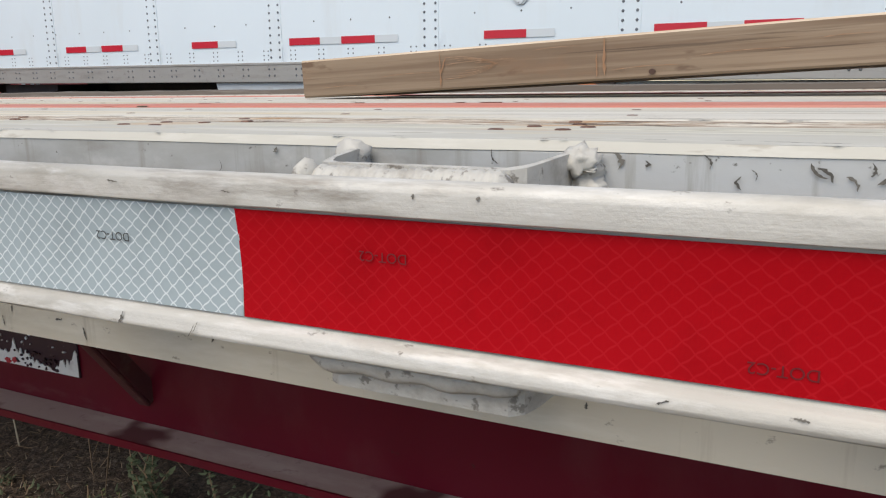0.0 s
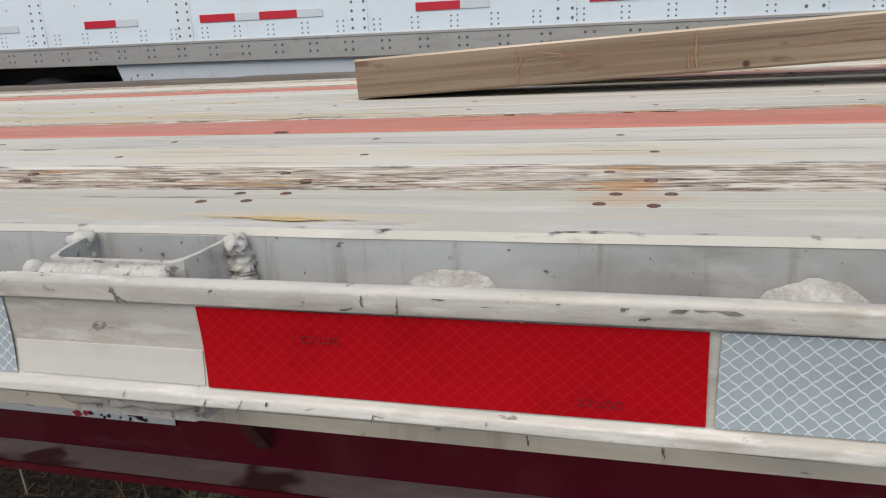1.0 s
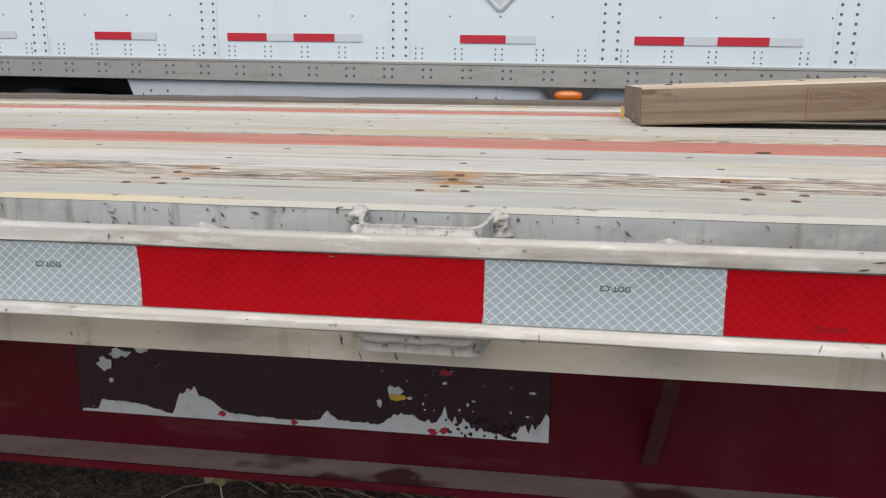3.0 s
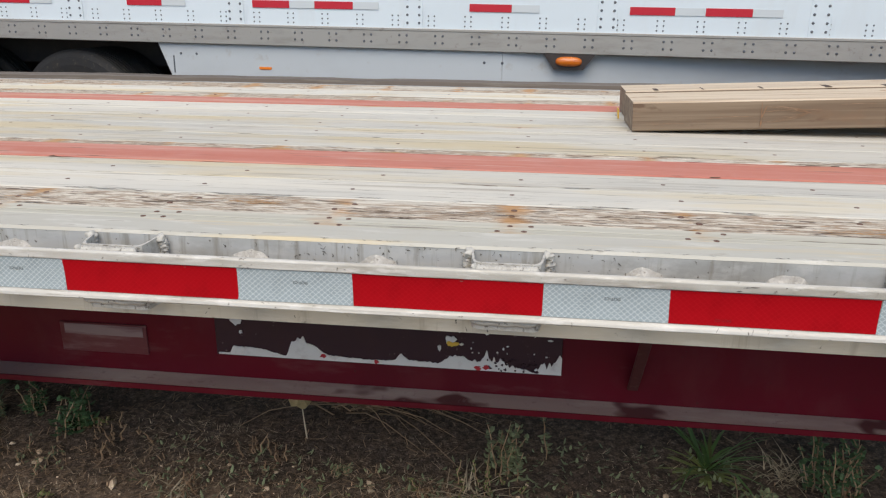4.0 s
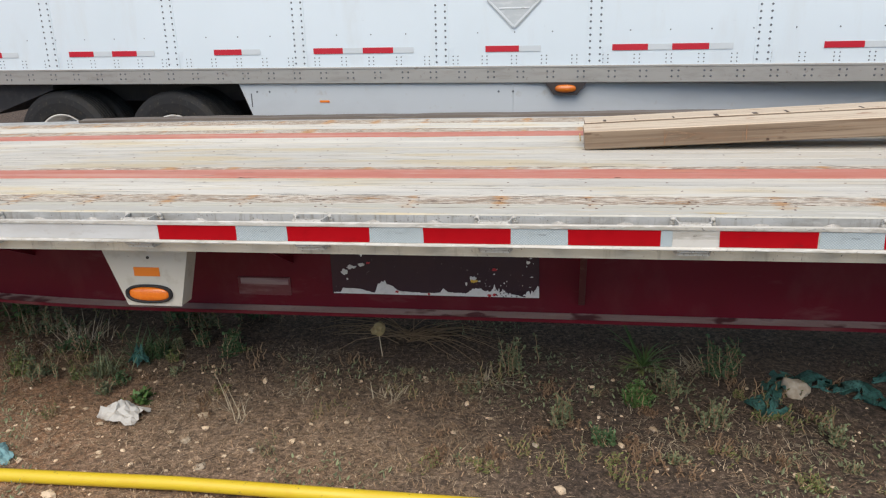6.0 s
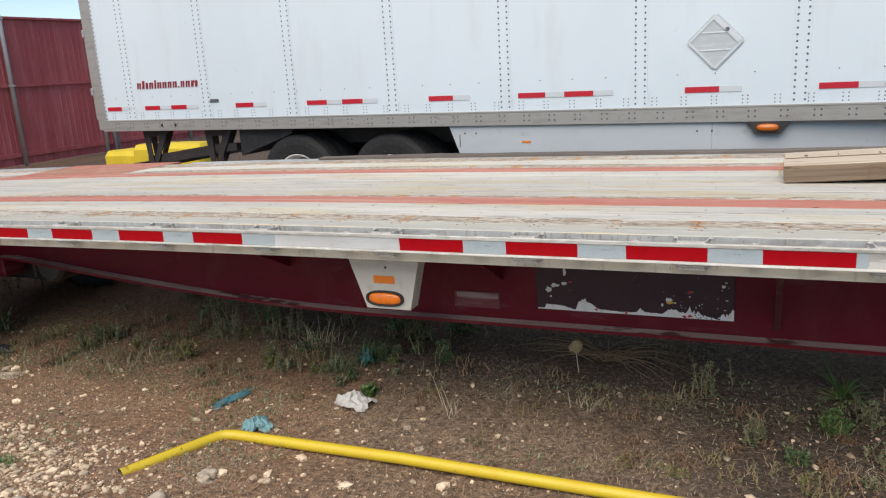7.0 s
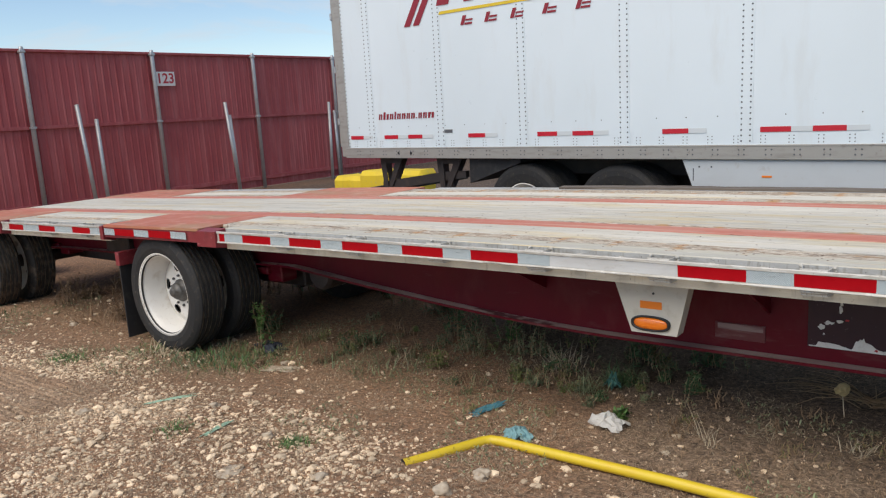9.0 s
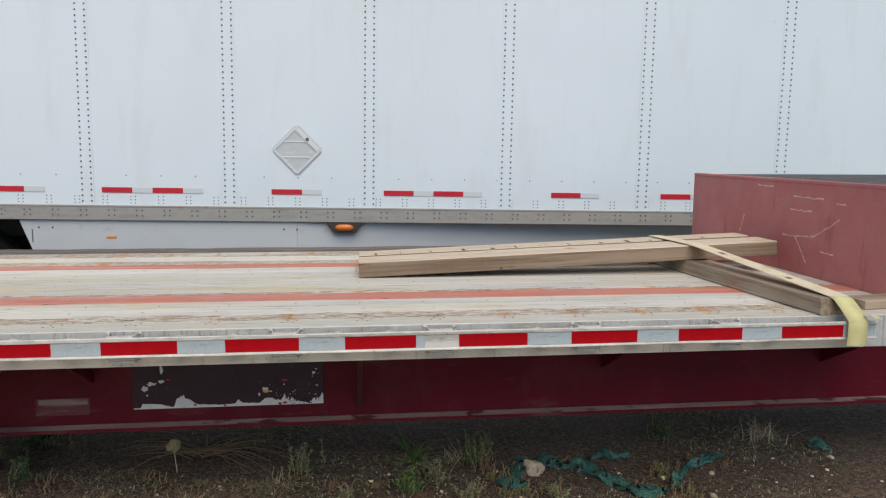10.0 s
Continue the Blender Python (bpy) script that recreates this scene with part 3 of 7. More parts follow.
        hv = n.new("ShaderNodeHueSaturation")
        l.new(gr.outputs["Result"], hv.inputs["Value"])
        l.new(final, hv.inputs["Color"])
        final = hv.outputs["Color"]
    l.new(final, b.inputs["Base Color"])
    return m


M_GROUND = ground_mat()

# ---- building helpers ----


def thing(name, label, category, at=(0, 0, 0), group="", rot=(0, 0, 0)):
    ob = new(name)
    ob.matrix_world = pose(*at, *rot)
    return tagged(ob, label, category, group)


def mesh_of(name, verts, faces, material, smooth=False):
    me = bpy.data.meshes.new(name)
    me.from_pydata([tuple(v) for v in verts], [], faces)
    me.materials.append(material)
    if smooth:
        me.polygons.foreach_set("use_smooth", [True] * len(me.polygons))
    me.update()
    return me


def put(name, me, parent=None, m=None, label="", local=False):
    """One mesh object; m is its pose in the world, or in its parent's frame if local."""
    ob = new(name, me)
    if parent is not None:
        ob.parent = parent
        if not local:
            ob.matrix_parent_inverse = chain(parent).inverted()
    if m is not None:
        ob.matrix_basis = m
    if label:
        ob["label"] = label
    return ob


def chain(ob):
    m = ob.matrix_basis.copy()
    if ob.parent is not None:
        m = chain(ob.parent) @ ob.matrix_parent_inverse @ m
    return m


def block(x0, x1, y0, y1, z0, z1, c=0.004):
    """Verts and faces of a box with chamfered edges."""
    v, f = [], []
    lo, hi = (x0, y0, z0), (x1, y1, z1)
    c = min(c, 0.45 * min(hi[i] - lo[i] for i in range(3)))
    idx = {}
    for sx in (0, 1):
        for sy in (0, 1):
            for sz in (0, 1):
                s = (sx, sy, sz)
                for ax in range(3):
                    p = [(hi[i] if s[i] else lo[i]) + (0 if i == ax else (-c if s[i] else c)) for i in range(3)]
                    idx[(s, ax)] = len(v)
                    v.append(p)
    for ax in range(3):
        a, b = [(1, 2), (2, 0), (0, 1)][ax]
        for s in (0, 1):
            ring = []
            for sa, sb in ((0, 0), (1, 0), (1, 1), (0, 1)):
                q = [0, 0, 0]
                q[ax], q[a], q[b] = s, sa, sb
                ring.append(idx[(tuple(q), ax)])
            f.append(ring if s else ring[::-1])
    for ax in range(3):
        a, b = [(1, 2), (2, 0), (0, 1)][ax]
        for sa in (0, 1):
            for sb in (0, 1):
                q0, q1 = [0, 0, 0], [0, 0, 0]
                q0[a], q0[b], q1[a], q1[b], q1[ax] = sa, sb, sa, sb, 1
                q0, q1 = tuple(q0), tuple(q1)
                ring = [idx[(q0, a)], idx[(q1, a)], idx[(q1, b)], idx[(q0, b)]]
                f.append(ring if sa != sb else ring[::-1])
    for s in [(i, j, k) for i in (0, 1) for j in (0, 1) for k in (0, 1)]:
        ring = [idx[(s, 0)], idx[(s, 1)], idx[(s, 2)]]
        f.append(ring if sum(s) % 2 else ring[::-1])
    return v, f


def block_me(name, material, *dims, c=0.004):
    return mesh_of(name, *block(*dims, c=c), material)


def prism(outline, d0, d1, axis="y"):
    """A flat outline of (a, b) pairs given depth along axis: y (a = x, b = z), x (a = y, b = z), z (a = x, b = y)."""
    n = len(outline)
    v = []
    for d in (d0, d1):
        for a, b in outline:
            v.append({"y": (a, d, b), "x": (d, a, b), "z": (a, b, d)}[axis])
    f = [list(range(n)), list(range(2 * n - 1, n - 1, -1))]
    for i in range(n):
        j = (i + 1) % n
        f.append([i, i + n, j + n, j])
    return v, f


def fix(me):
    bm = bmesh.new()
    bm.from_mesh(me)
    bmesh.ops.recalc_face_normals(bm, faces=bm.faces)
    bm.to_mesh(me)
    bm.free()
    return me


def join(pieces):
    v, f = [], []
    for pv, pf in pieces:
        o = len(v)
        v += [tuple(p) for p in pv]
        f += [[i + o for i in face] for face in pf]
    return v, f


def moved(piece, m):
    return [m @ Vector(p) for p in piece[0]], piece[1]


def lathe(profile, n=40):
    """Profile of (radius, along y) pairs turned about the y axis."""
    v, f = [], []
    for r, y in profile:
        for i in range(n):
            a = 2 * math.pi * i / n
            v.append((r * math.cos(a), y, r * math.sin(a)))
    for k in range(len(profile) - 1):
        for i in range(n):
            j = (i + 1) % n
            f.append([k * n + i, k * n + j, (k + 1) * n + j, (k + 1) * n + i])
    return v, f


def tube(points, radius, n=10, cap=True):
    """A tube along points; radius is one number or one per point."""
    pts = [Vector(p) for p in points]
    rad = radius if isinstance(radius, (list, tuple)) else [radius] * len(pts)
    v, f = [], []
    up = Vector((0, 0, 1))
    for k, p in enumerate(pts):
        d = (pts[min(k + 1, len(pts) - 1)] - pts[max(k - 1, 0)]).normalized()
        side = d.cross(up)
        side = side.normalized() if side.length > 1e-3 else Vector((1, 0, 0))
        nor = side.cross(d).normalized()
        for i in range(n):
            a = 2 * math.pi * i / n
            v.append(p + rad[k] * (math.cos(a) * side + math.sin(a) * nor))
    for k in range(len(pts) - 1):
        for i in range(n):
            j = (i + 1) % n
            f.append([k * n + i, k * n + j, (k + 1) * n + j, (k + 1) * n + i])
    if cap:
        f.append(list(range(n))[::-1])
        f.append([(len(pts) - 1) * n + i for i in range(n)])
    return v, f


def rock(radius, seed, squash=0.6, sub=2):
    bm = bmesh.new()
    bmesh.ops.create_icosphere(bm, subdivisions=sub, radius=1)
    for w in bm.verts:
        q = w.co * 1.3 + Vector((seed * 3.1, seed * 1.7, 0))
        w.co *= radius * (0.8 + 0.55 * noise.noise(q) + 0.2 * noise.noise(q * 3))
        w.co.z *= squash
    bm.verts.ensure_lookup_table()
    out = [w.co.copy() for w in bm.verts], [[x.index for x in fc.verts] for fc in bm.faces]
    bm.free()
    return out


def letters(body, size, bold=0.0):
    """Built-in font text as a flat mesh in x and z, centred."""
    cu = bpy.data.curves.new("letters", "FONT")
    cu.body, cu.size, cu.align_x, cu.align_y = body, size, "CENTER", "CENTER"
    cu.offset = bold * size
    ob = bpy.data.objects.new("letters", cu)
    me = bpy.data.meshes.new_from_object(ob)
    bpy.data.objects.remove(ob)
    me.transform(pose(0, 0, 0, 90, 0, 0))
    me.materials.clear()
    return me


# ---- the ground ----


def ramp(a, lo, hi):
    t = max(0.0, min(1.0, (a - lo) / (hi - lo)))
    return t


def ground_z(x, y):
    """Rough soil that climbs towards the open yard, level under the axles and by the fence."""
    start = 0.36 - 0.50 * ramp(-x, 3.5, 4.4)
    climb = 0.085 * ramp(start - y, 0.0, 1.2) * ramp(x, -11.5, -7.0) * ramp(y, -6.0, -4.0)
    low = 0.004 - 0.018 * ramp(-x, 3.5, 4.4)
    return low + climb + 0.020 * noise.noise(Vector((x * 0.7, y * 0.7, 0.3))) + 0.010 * noise.noise(Vector((x * 2.6, y * 2.6, 1.7)))


def gravel_at(x, y):
    """How stony the ground is: bare soil under the deck, limestone gravel on the open yard."""
    a = max(0.03, min(1.0, (-0.18 - y + 0.30 * noise.noise(Vector((x * 0.9, y, 41)))) / 0.95))
    b = max(0.0, min(1.0, (-2.3 - x + 1.2 * noise.noise(Vector((x * 0.7, y * 0.7, 17)))) / 1.6))
    return a * (0.16 + 0.84 * b) * (1 - 0.85 * bare_at(x, y))


RUTS = ((-4.36, -0.95, 0.030), (-4.20, -1.31, 0.012))


def bare_at(x, y):
    """Pale bare soil round the tyre ruts."""
    d = min(abs((y - by) - slope * (x - bx)) for bx, by, slope in RUTS)
    e = 1.25 - d / 0.22 + 0.9 * noise.noise(Vector((x * 1.3, y * 2.2, 12)))
    return max(0.0, min(1.0, e)) * max(0.0, min(1.0, (-4.2 - x) / 0.35)) * 0.9


def steps(dense0, dense1, d, far):
    out = list(np.arange(dense0, dense1, d))
    s, a = d, dense0
    low = []
    while a > -far:
        s *= 1.35
        a -= s
        low.append(a)
    s, a = d, out[-1]
    high = []
    while a < far:
        s *= 1.35
        a += s
        high.append(a)
    return low[::-1] + out + high


gx, gy = steps(-9.5, 4.5, 0.06, 600), steps(-2.6, 2.6, 0.03, 600)
gy = sorted([y for y in gy if not -1.75 < y < -0.75] + list(np.arange(-1.75, -0.75, 0.0085)))
gv, weights, bare, rut, ruddy, dusty = [], [], [], [], [], []
for y in gy:
    for x in gx:
        near = -12 < x < 8 and -6 < y < 9
        z = ground_z(x, y) if near else -0.01
        groove = 0.0
        # two ribbed tyre ruts in the soft soil
        for bx, by, slope in RUTS:
            d = (y - by) - slope * (x - bx)
            if abs(d) < 0.125 and -8.5 < x < bx:
                fade = min(1.0, (bx - x) / 0.25) * (0.55 + 0.9 * abs(noise.noise(Vector((x * 1.5, by, 2)))))
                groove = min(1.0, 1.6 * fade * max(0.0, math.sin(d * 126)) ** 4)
                z += fade * (-0.010 - 0.042 * max(0.0, math.sin(d * 126)) ** 4 + 0.004 * noise.noise(Vector((x * 14, y * 14, 0))))
        gv.append((x, y, z))
        weights.append(gravel_at(x, y) if near else (0.5 if y < 2 else 0.1))
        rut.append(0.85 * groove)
        # both paler tones fade under the deck, putting its shade into the colour
        ruddy.append(max(0.0, min(0.85, (-0.55 - x) / 1.3 - 1.1 * max(0.0, y - 0.25) + 0.6 * noise.noise(Vector((x * 1.3, y * 1.3, 31))))))
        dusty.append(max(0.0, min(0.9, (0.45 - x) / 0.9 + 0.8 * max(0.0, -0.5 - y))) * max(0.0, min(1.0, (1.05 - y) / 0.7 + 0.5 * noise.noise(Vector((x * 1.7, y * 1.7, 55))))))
        bare.append(bare_at(x, y) if near else 0.0)
nx = len(gx)
gf = [[j * nx + i, j * nx + i + 1, (j + 1) * nx + i + 1, (j + 1) * nx + i] for j in range(len(gy) - 1) for i in range(nx - 1)]
ground_me = mesh_of("ground", gv, gf, M_GROUND, smooth=True)
attr = ground_me.attributes.new("gravel", "FLOAT", "POINT")
attr.data.foreach_set("value", weights)
attr = ground_me.attributes.new("bare", "FLOAT", "POINT")
attr.data.foreach_set("value", bare)
attr = ground_me.attributes.new("ruddy", "FLOAT", "POINT")
attr.data.foreach_set("value", ruddy)
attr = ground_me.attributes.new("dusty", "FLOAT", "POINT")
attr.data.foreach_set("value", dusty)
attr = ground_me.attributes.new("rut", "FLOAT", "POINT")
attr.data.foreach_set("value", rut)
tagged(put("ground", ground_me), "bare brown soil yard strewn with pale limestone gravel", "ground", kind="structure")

# ---- the step-deck flatbed trailer ----
TAPE_B, TAPE_T = 0.9264, 0.9787
X_REAR, X_FRONT, RAIL_L, RAIL_R = -8.80, 3.10, -4.08, 2.72
WIDTH = 2.53


def sag(x):
    """The bed droops gently towards its rear."""
    return -0.0025 * (x + 1) ** 2 if -5 < x < -1 else (0.0 if x >= -1 else -0.04 + 0.0208 * (x + 5))


def stations(x0, x1, d=0.2):
    n = max(1, int(round((x1 - x0) / d)))
    return [x0 + (x1 - x0) * i / n for i in range(n + 1)]


def extrude(outline, x0, x1, d=0.2, wobble=0.0, seed=0.0, closed=True):
    """An outline of (y, z) pairs carried along x, following the droop of the bed."""
    xs, n = stations(x0, x1, d), len(outline)
    v, f = [], []
    for x in xs:
        for k, (y, z) in enumerate(outline):
            w = wobble * noise.noise(Vector((x * 3.1, k * 0.15, seed))) + 0.5 * wobble * noise.noise(Vector((x * 11, k * 0.3, seed + 5)))
            v.append((x, y + w, z + w + sag(x)))
    m = n if closed else n - 1
    for s in range(len(xs) - 1):
        for i in range(m):
            j = (i + 1) % n
            f.append([s * n + i, s * n + j, (s + 1) * n + j, (s + 1) * n + i])
    if closed:
        f.append(list(range(n))[::-1])
        f.append([(len(xs) - 1) * n + i for i in range(n)])
    return v, f


flatbed = thing("flatbed_trailer", "weathered step-deck flatbed trailer with dark red frame and grey planks", "flatbed trailer", (-3, 1.27, 0))


def fb(name, piece, material, label="", smooth=False, parent=None):
    return put(name, fix(mesh_of(name, *piece, material, smooth)), parent or flatbed, label=label)


def sharp(ob, angle=28):
    """Keeps creases above the angle crisp on a smooth mesh."""
    ob.data.set_sharp_from_angle(angle=radians(angle))
    return ob


def rounded(corners, n=5):
    """An outline of (y, z, radius) corners with each corner turned into an arc."""
    out, m = [], len(corners)
    for i, (y, z, r) in enumerate(corners):
        p, a, b = Vector((y, z)), Vector(corners[i - 1][:2]), Vector(corners[(i + 1) % m][:2])
        if r <= 0:
            out.append((y, z))
            continue
        u, w = (a - p).normalized(), (b - p).normalized()
        d = min(r, 0.45 * (a - p).length, 0.45 * (b - p).length)
        for k in range(n + 1):
            t = k / n
            q = p + u * d * (1 - t) ** 2 + w * d * t ** 2
            out.append((q.x, q.y))
    return out


# flat bar with a rounded lip above and below the tape
RUB = rounded([(0.0040, 0.9910, 0.004), (-0.0020, 0.9953, 0.005), (-0.0066, 0.9920, 0.005), (-0.0072, 0.9797, 0.0012), (-0.0030, 0.9789, 0.0008), (-0.0016, 0.9620, 0), (-0.0012, 0.9520, 0), (-0.0016, 0.9420, 0), (-0.0030, 0.9266, 0.001), (-0.0078, 0.9232, 0.003), (-0.0094, 0.9176, 0.0018), (-0.0074, 0.9156, 0.0016), (0.0040, 0.9160, 0.002)])
SIDE = [(0.071, 1.000), (0.075, 1.004), (0.146, 1.004), (0.1465, 0.998), (0.1495, 0.998), (0.150, 1.003), (0.172, 1.003), (0.1725, 0.9985), (0.175, 0.9985), (0.1755, 1.0025), (0.207, 1.0025), (0.207, 0.985), (0.080, 0.985), (0.080, 0.8665), (0.125, 0.8665), (0.125, 0.8605), (0.0735, 0.8605), (0.071, 0.8625)]


def mirror_y(outline):
    return [(WIDTH + 0.02 - y, z) for y, z in outline][::-1]


for x0, x1 in ((RAIL_L, RAIL_R), (-7.38, -5.58)):
    sharp(fb("rub_rail", extrude(RUB, x0, x1, 0.015 if x1 > 0 else 0.1, 0.0007, 1.0), M_ALU, "scuffed aluminium rub rail with rounded edges", True))
    fb("side_rail", extrude(SIDE, x0 - (0 if x0 < -6 else 0), x1 + (0.38 if x1 > 0 else 0), 0.05, 0.0005, 3.0), M_ALU_SIDE, "dull grey aluminium side rail")
    fb("rub_rail", extrude(mirror_y(RUB), x0, x1, 0.2, 0.0006, 2.0), M_ALU, smooth=True)
    fb("side_rail", extrude(mirror_y(SIDE), x0, x1 + (0.38 if x1 > 0 else 0), 0.2), M_ALU_SIDE)
    # lower web in a raised beige that carries the ground bounce
    fb("lower_web", extrude([(0.0686, 0.8615), (0.0686, 0.935), (0.0702, 0.936), (0.0702, 0.8612)], x0, x1, 0.05, 0.0002, 5.0), M_LIP, "beige dust-caked lower web of the side rail")
    # pale top of the rail, laid 1 mm proud
    fb("rail_cap", extrude([(0.0705, 1.0005), (0.0745, 1.0052), (0.1458, 1.0052), (0.1458, 1.0042), (0.0752, 1.0042), (0.0715, 1.0005)], x0, x1 + (0.38 if x1 > 0 else 0), 0.025, 0.0009, 7.0), M_ALU_TOP, "pale scuffed top edge of the side rail")

    for a, b in ((0.1502, 0.1718), (0.1758, 0.2066)):
        fb("screw_strip", extrude([(a, 1.0032), (a, 1.0040), (a + 0.001, 1.0046), (b - 0.001, 1.0046), (b, 1.0040), (b, 1.0032)], x0, x1 + (0.38 if x1 > 0 else 0), 0.05), M_SCREW_STRIP, "pale grooved strip along the side rail")


def sliver(cx_, cz_, length, width, angle, seed, bend=0.0, n=9):
    """A ragged lens-shaped mark as (a, b) outline points."""
    up, low = [], []
    ca, sa = math.cos(angle), math.sin(angle)
    for k in range(n + 1):
        t = k / n
        u = (t - 0.5) * length
        w = width * (math.sin(math.pi * t) ** 0.5) * (0.25 + 1.5 * abs(noise.noise(Vector((k * 2.7, seed, 1)))))
        m = bend * length * math.sin(math.pi * t) + 0.35 * width * noise.noise(Vector((k * 1.9, seed, 8)))
        for side, out in ((1, up), (-1, low)):
            out.append((cx_ + ca * u - sa * (m + side * w / 2), cz_ + sa * u + ca * (m + side * w / 2)))
    return up + low[::-1]


def patch_of(outlines, place, lift=(0, 0, 1)):
    """Flat marks joined into one mesh; place turns (a, b) into a point; each mark is lifted a hair over the last."""
    v, f = [], []
    for i, o in enumerate(outlines):
        k = len(v)
        v += [Vector(place(a, b)) + Vector(lift) * (1.5e-5 * (i % 40)) for a, b in o]
        f.append([k + q for q in range(len(o))])
    return v, f


RS = random.Random(23)
nicks = []
for k in range(210):
    # chain scuffs gather in a few worn stretches
    x = RS.gauss(RS.choice((-0.05, 0.27, -0.75, 1.62, 1.95, 2.3)), 0.13) if k % 5 else RS.uniform(-2.6, 2.6)
    z = 0.998 - 0.045 * RS.random() ** 1.6
    nicks.append(sliver(x, z, RS.uniform(0.002, 0.010), RS.uniform(0.0010, 0.0040), RS.gauss(-1.1, 0.7), k * 1.3, RS.uniform(-0.4, 0.4)))
for k in range(24):
    x = RS.uniform(-2.0, 2.7)
    nicks.append(sliver(x, RS.uniform(0.864, 0.89), RS.uniform(0.003, 0.012), RS.uniform(0.001, 0.003), RS.gauss(1.4, 0.5), k * 2.3))
tagged(fb("scuff_mark", patch_of(nicks, lambda a, b: (a, 0.0698 if b > 0.93 else 0.0682, b + sag(a)), (0, -1, 0)), M_SCUFF, "dark chain scuffs on the side rail"), kind="stuff")
nicks = [sliver(RS.uniform(-3.5, 2.6), 0.0735 + 0.004 * RS.random(), RS.uniform(0.003, 0.016), RS.uniform(0.0012, 0.0034), RS.gauss(0, 0.25), k * 1.1) for k in range(170)]
tagged(fb("edge_nick", patch_of(nicks, lambda a, b: (a, b, 1.0058 + sag(a))), M_SCUFF, "dark nicks along the edge of the deck"), kind="stuff")
nicks = [sliver(0.600, 0.9905, 0.062, 0.0042, -0.03, 1.0, 0.02, 14), sliver(0.566, 0.989, 0.03, 0.002, 0.1, 2.0), sliver(1.186, 0.9885, 0.034, 0.0045, 0.0, 3.0, 0.05, 10), sliver(1.150, 0.990, 0.008, 0.004, 0.5, 4.0), sliver(0.857, 0.984, 0.012, 0.004, -1.1, 5.0), sliver(0.862, 0.9815, 0.009, 0.003, -0.5, 6.0), sliver(1.032, 0.9845, 0.012, 0.0012, 1.5, 7.0), sliver(0.674, 0.988, 0.014, 0.0016, 0.9, 8.0)]
for k in range(70):
    nicks.append(sliver(RS.uniform(-3.0, 2.7), RS.choice((0.9855, 0.9895, 0.9805)) + RS.gauss(0, 0.002), RS.uniform(0.002, 0.009), RS.uniform(0.0006, 0.0020), RS.choice((0.0, 0.0, 1.4)) + RS.gauss(0, 0.3), k * 0.9))
tagged(fb("lip_gouge", patch_of(nicks, lambda a, b: (a, -0.0078 + 0.9 * max(0.0, b - 0.9885), b + sag(a)), (0, -1, 0)), M_SCUFF, "dark gouges in the upper lip of the rub rail"), kind="stuff")
nicks = [sliver(RS.uniform(-3.0, 2.7), RS.uniform(0.9185, 0.9230), RS.uniform(0.002, 0.009), RS.uniform(0.0006, 0.0020), RS.choice((0.0, 1.3)) + RS.gauss(0, 0.3), k * 0.7 + 50) for k in range(60)]
tagged(fb("lip_gouge", patch_of(nicks, lambda a, b: (a, -0.0100 + 0.28 * (b - 0.9176), b + sag(a)), (0, -1, 0)), M_SCUFF, "dark gouges in the lower lip of the rub rail"), kind="stuff")

# stake pockets: bent strap between side rail and rub rail, welded at both legs
LOOP0, LOOP_PITCH = 0.226, 0.6125


def pocket_piece():
    """A strap bent round three sides, with flared legs."""
    half, t = [(-0.0575, 0.0715), (-0.0555, 0.053), (-0.052, 0.030), (-0.049, 0.020), (-0.043, 0.016)], 0.0038
    outer = half + [(-x, y) for x, y in half[::-1]]
    inner = [(x * (1 - t / 0.06), y + (t if y < 0.025 else 0.0015 if y < 0.06 else 0)) for x, y in outer]
    v, f, n = [], [], len(outer)
    for z in (0.892, 1.0005):
        for o in (outer, inner):
            v += [(x, y, z - (0.004 * max(0.0, 1 - y / 0.05) if z > 0.95 else 0) + 0.0012 * noise.noise(Vector((x * 60, y * 60, z)))) for x, y in o]
    for i in range(n - 1):
        f += [[i, i + 1, 2 * n + i + 1, 2 * n + i], [n + i + 1, n + i, 3 * n + i, 3 * n + i + 1], [2 * n + i, 2 * n + i + 1, 3 * n + i + 1, 3 * n + i], [i + 1, i, n + i, n + i + 1]]
    f += [[0, 2 * n, 3 * n, n], [n - 1, 2 * n - 1, 4 * n - 1, 3 * n - 1]]
    return v, f


def weld_bead(points, radius, seed, n=10, lump=0.12, ripple=0.07, grain=180.0):
    """One bead of weld along points: ripples along it and lumps over it."""
    pts = []
    for a, b in zip(points[:-1], points[1:]):
        k = max(2, int((Vector(b) - Vector(a)).length / 0.0012))
        pts += [Vector(a).lerp(Vector(b), i / k) for i in range(k)]
    pts.append(Vector(points[-1]))
    m = len(pts)
    ends = [min(1.0, 0.45 + 0.2 * min(i, m - 1 - i)) for i in range(m)]
    v, f = tube(pts, [radius * ends[i] * (1 + ripple * math.sin(i * 1.75)) for i in range(m)], n)
    out = []
    for k, p in enumerate(v):
        c = pts[min(k // n, m - 1)]
        q = Vector((p[0], p[1], p[2])) * grain + Vector((seed * 7.7, seed * 3.1, 0))
        out.append(c + (Vector(p) - c) * (1 + lump * noise.noise(q) * 2.2 + 0.6 * lump * noise.noise(q * 2.3)))
    return out, f


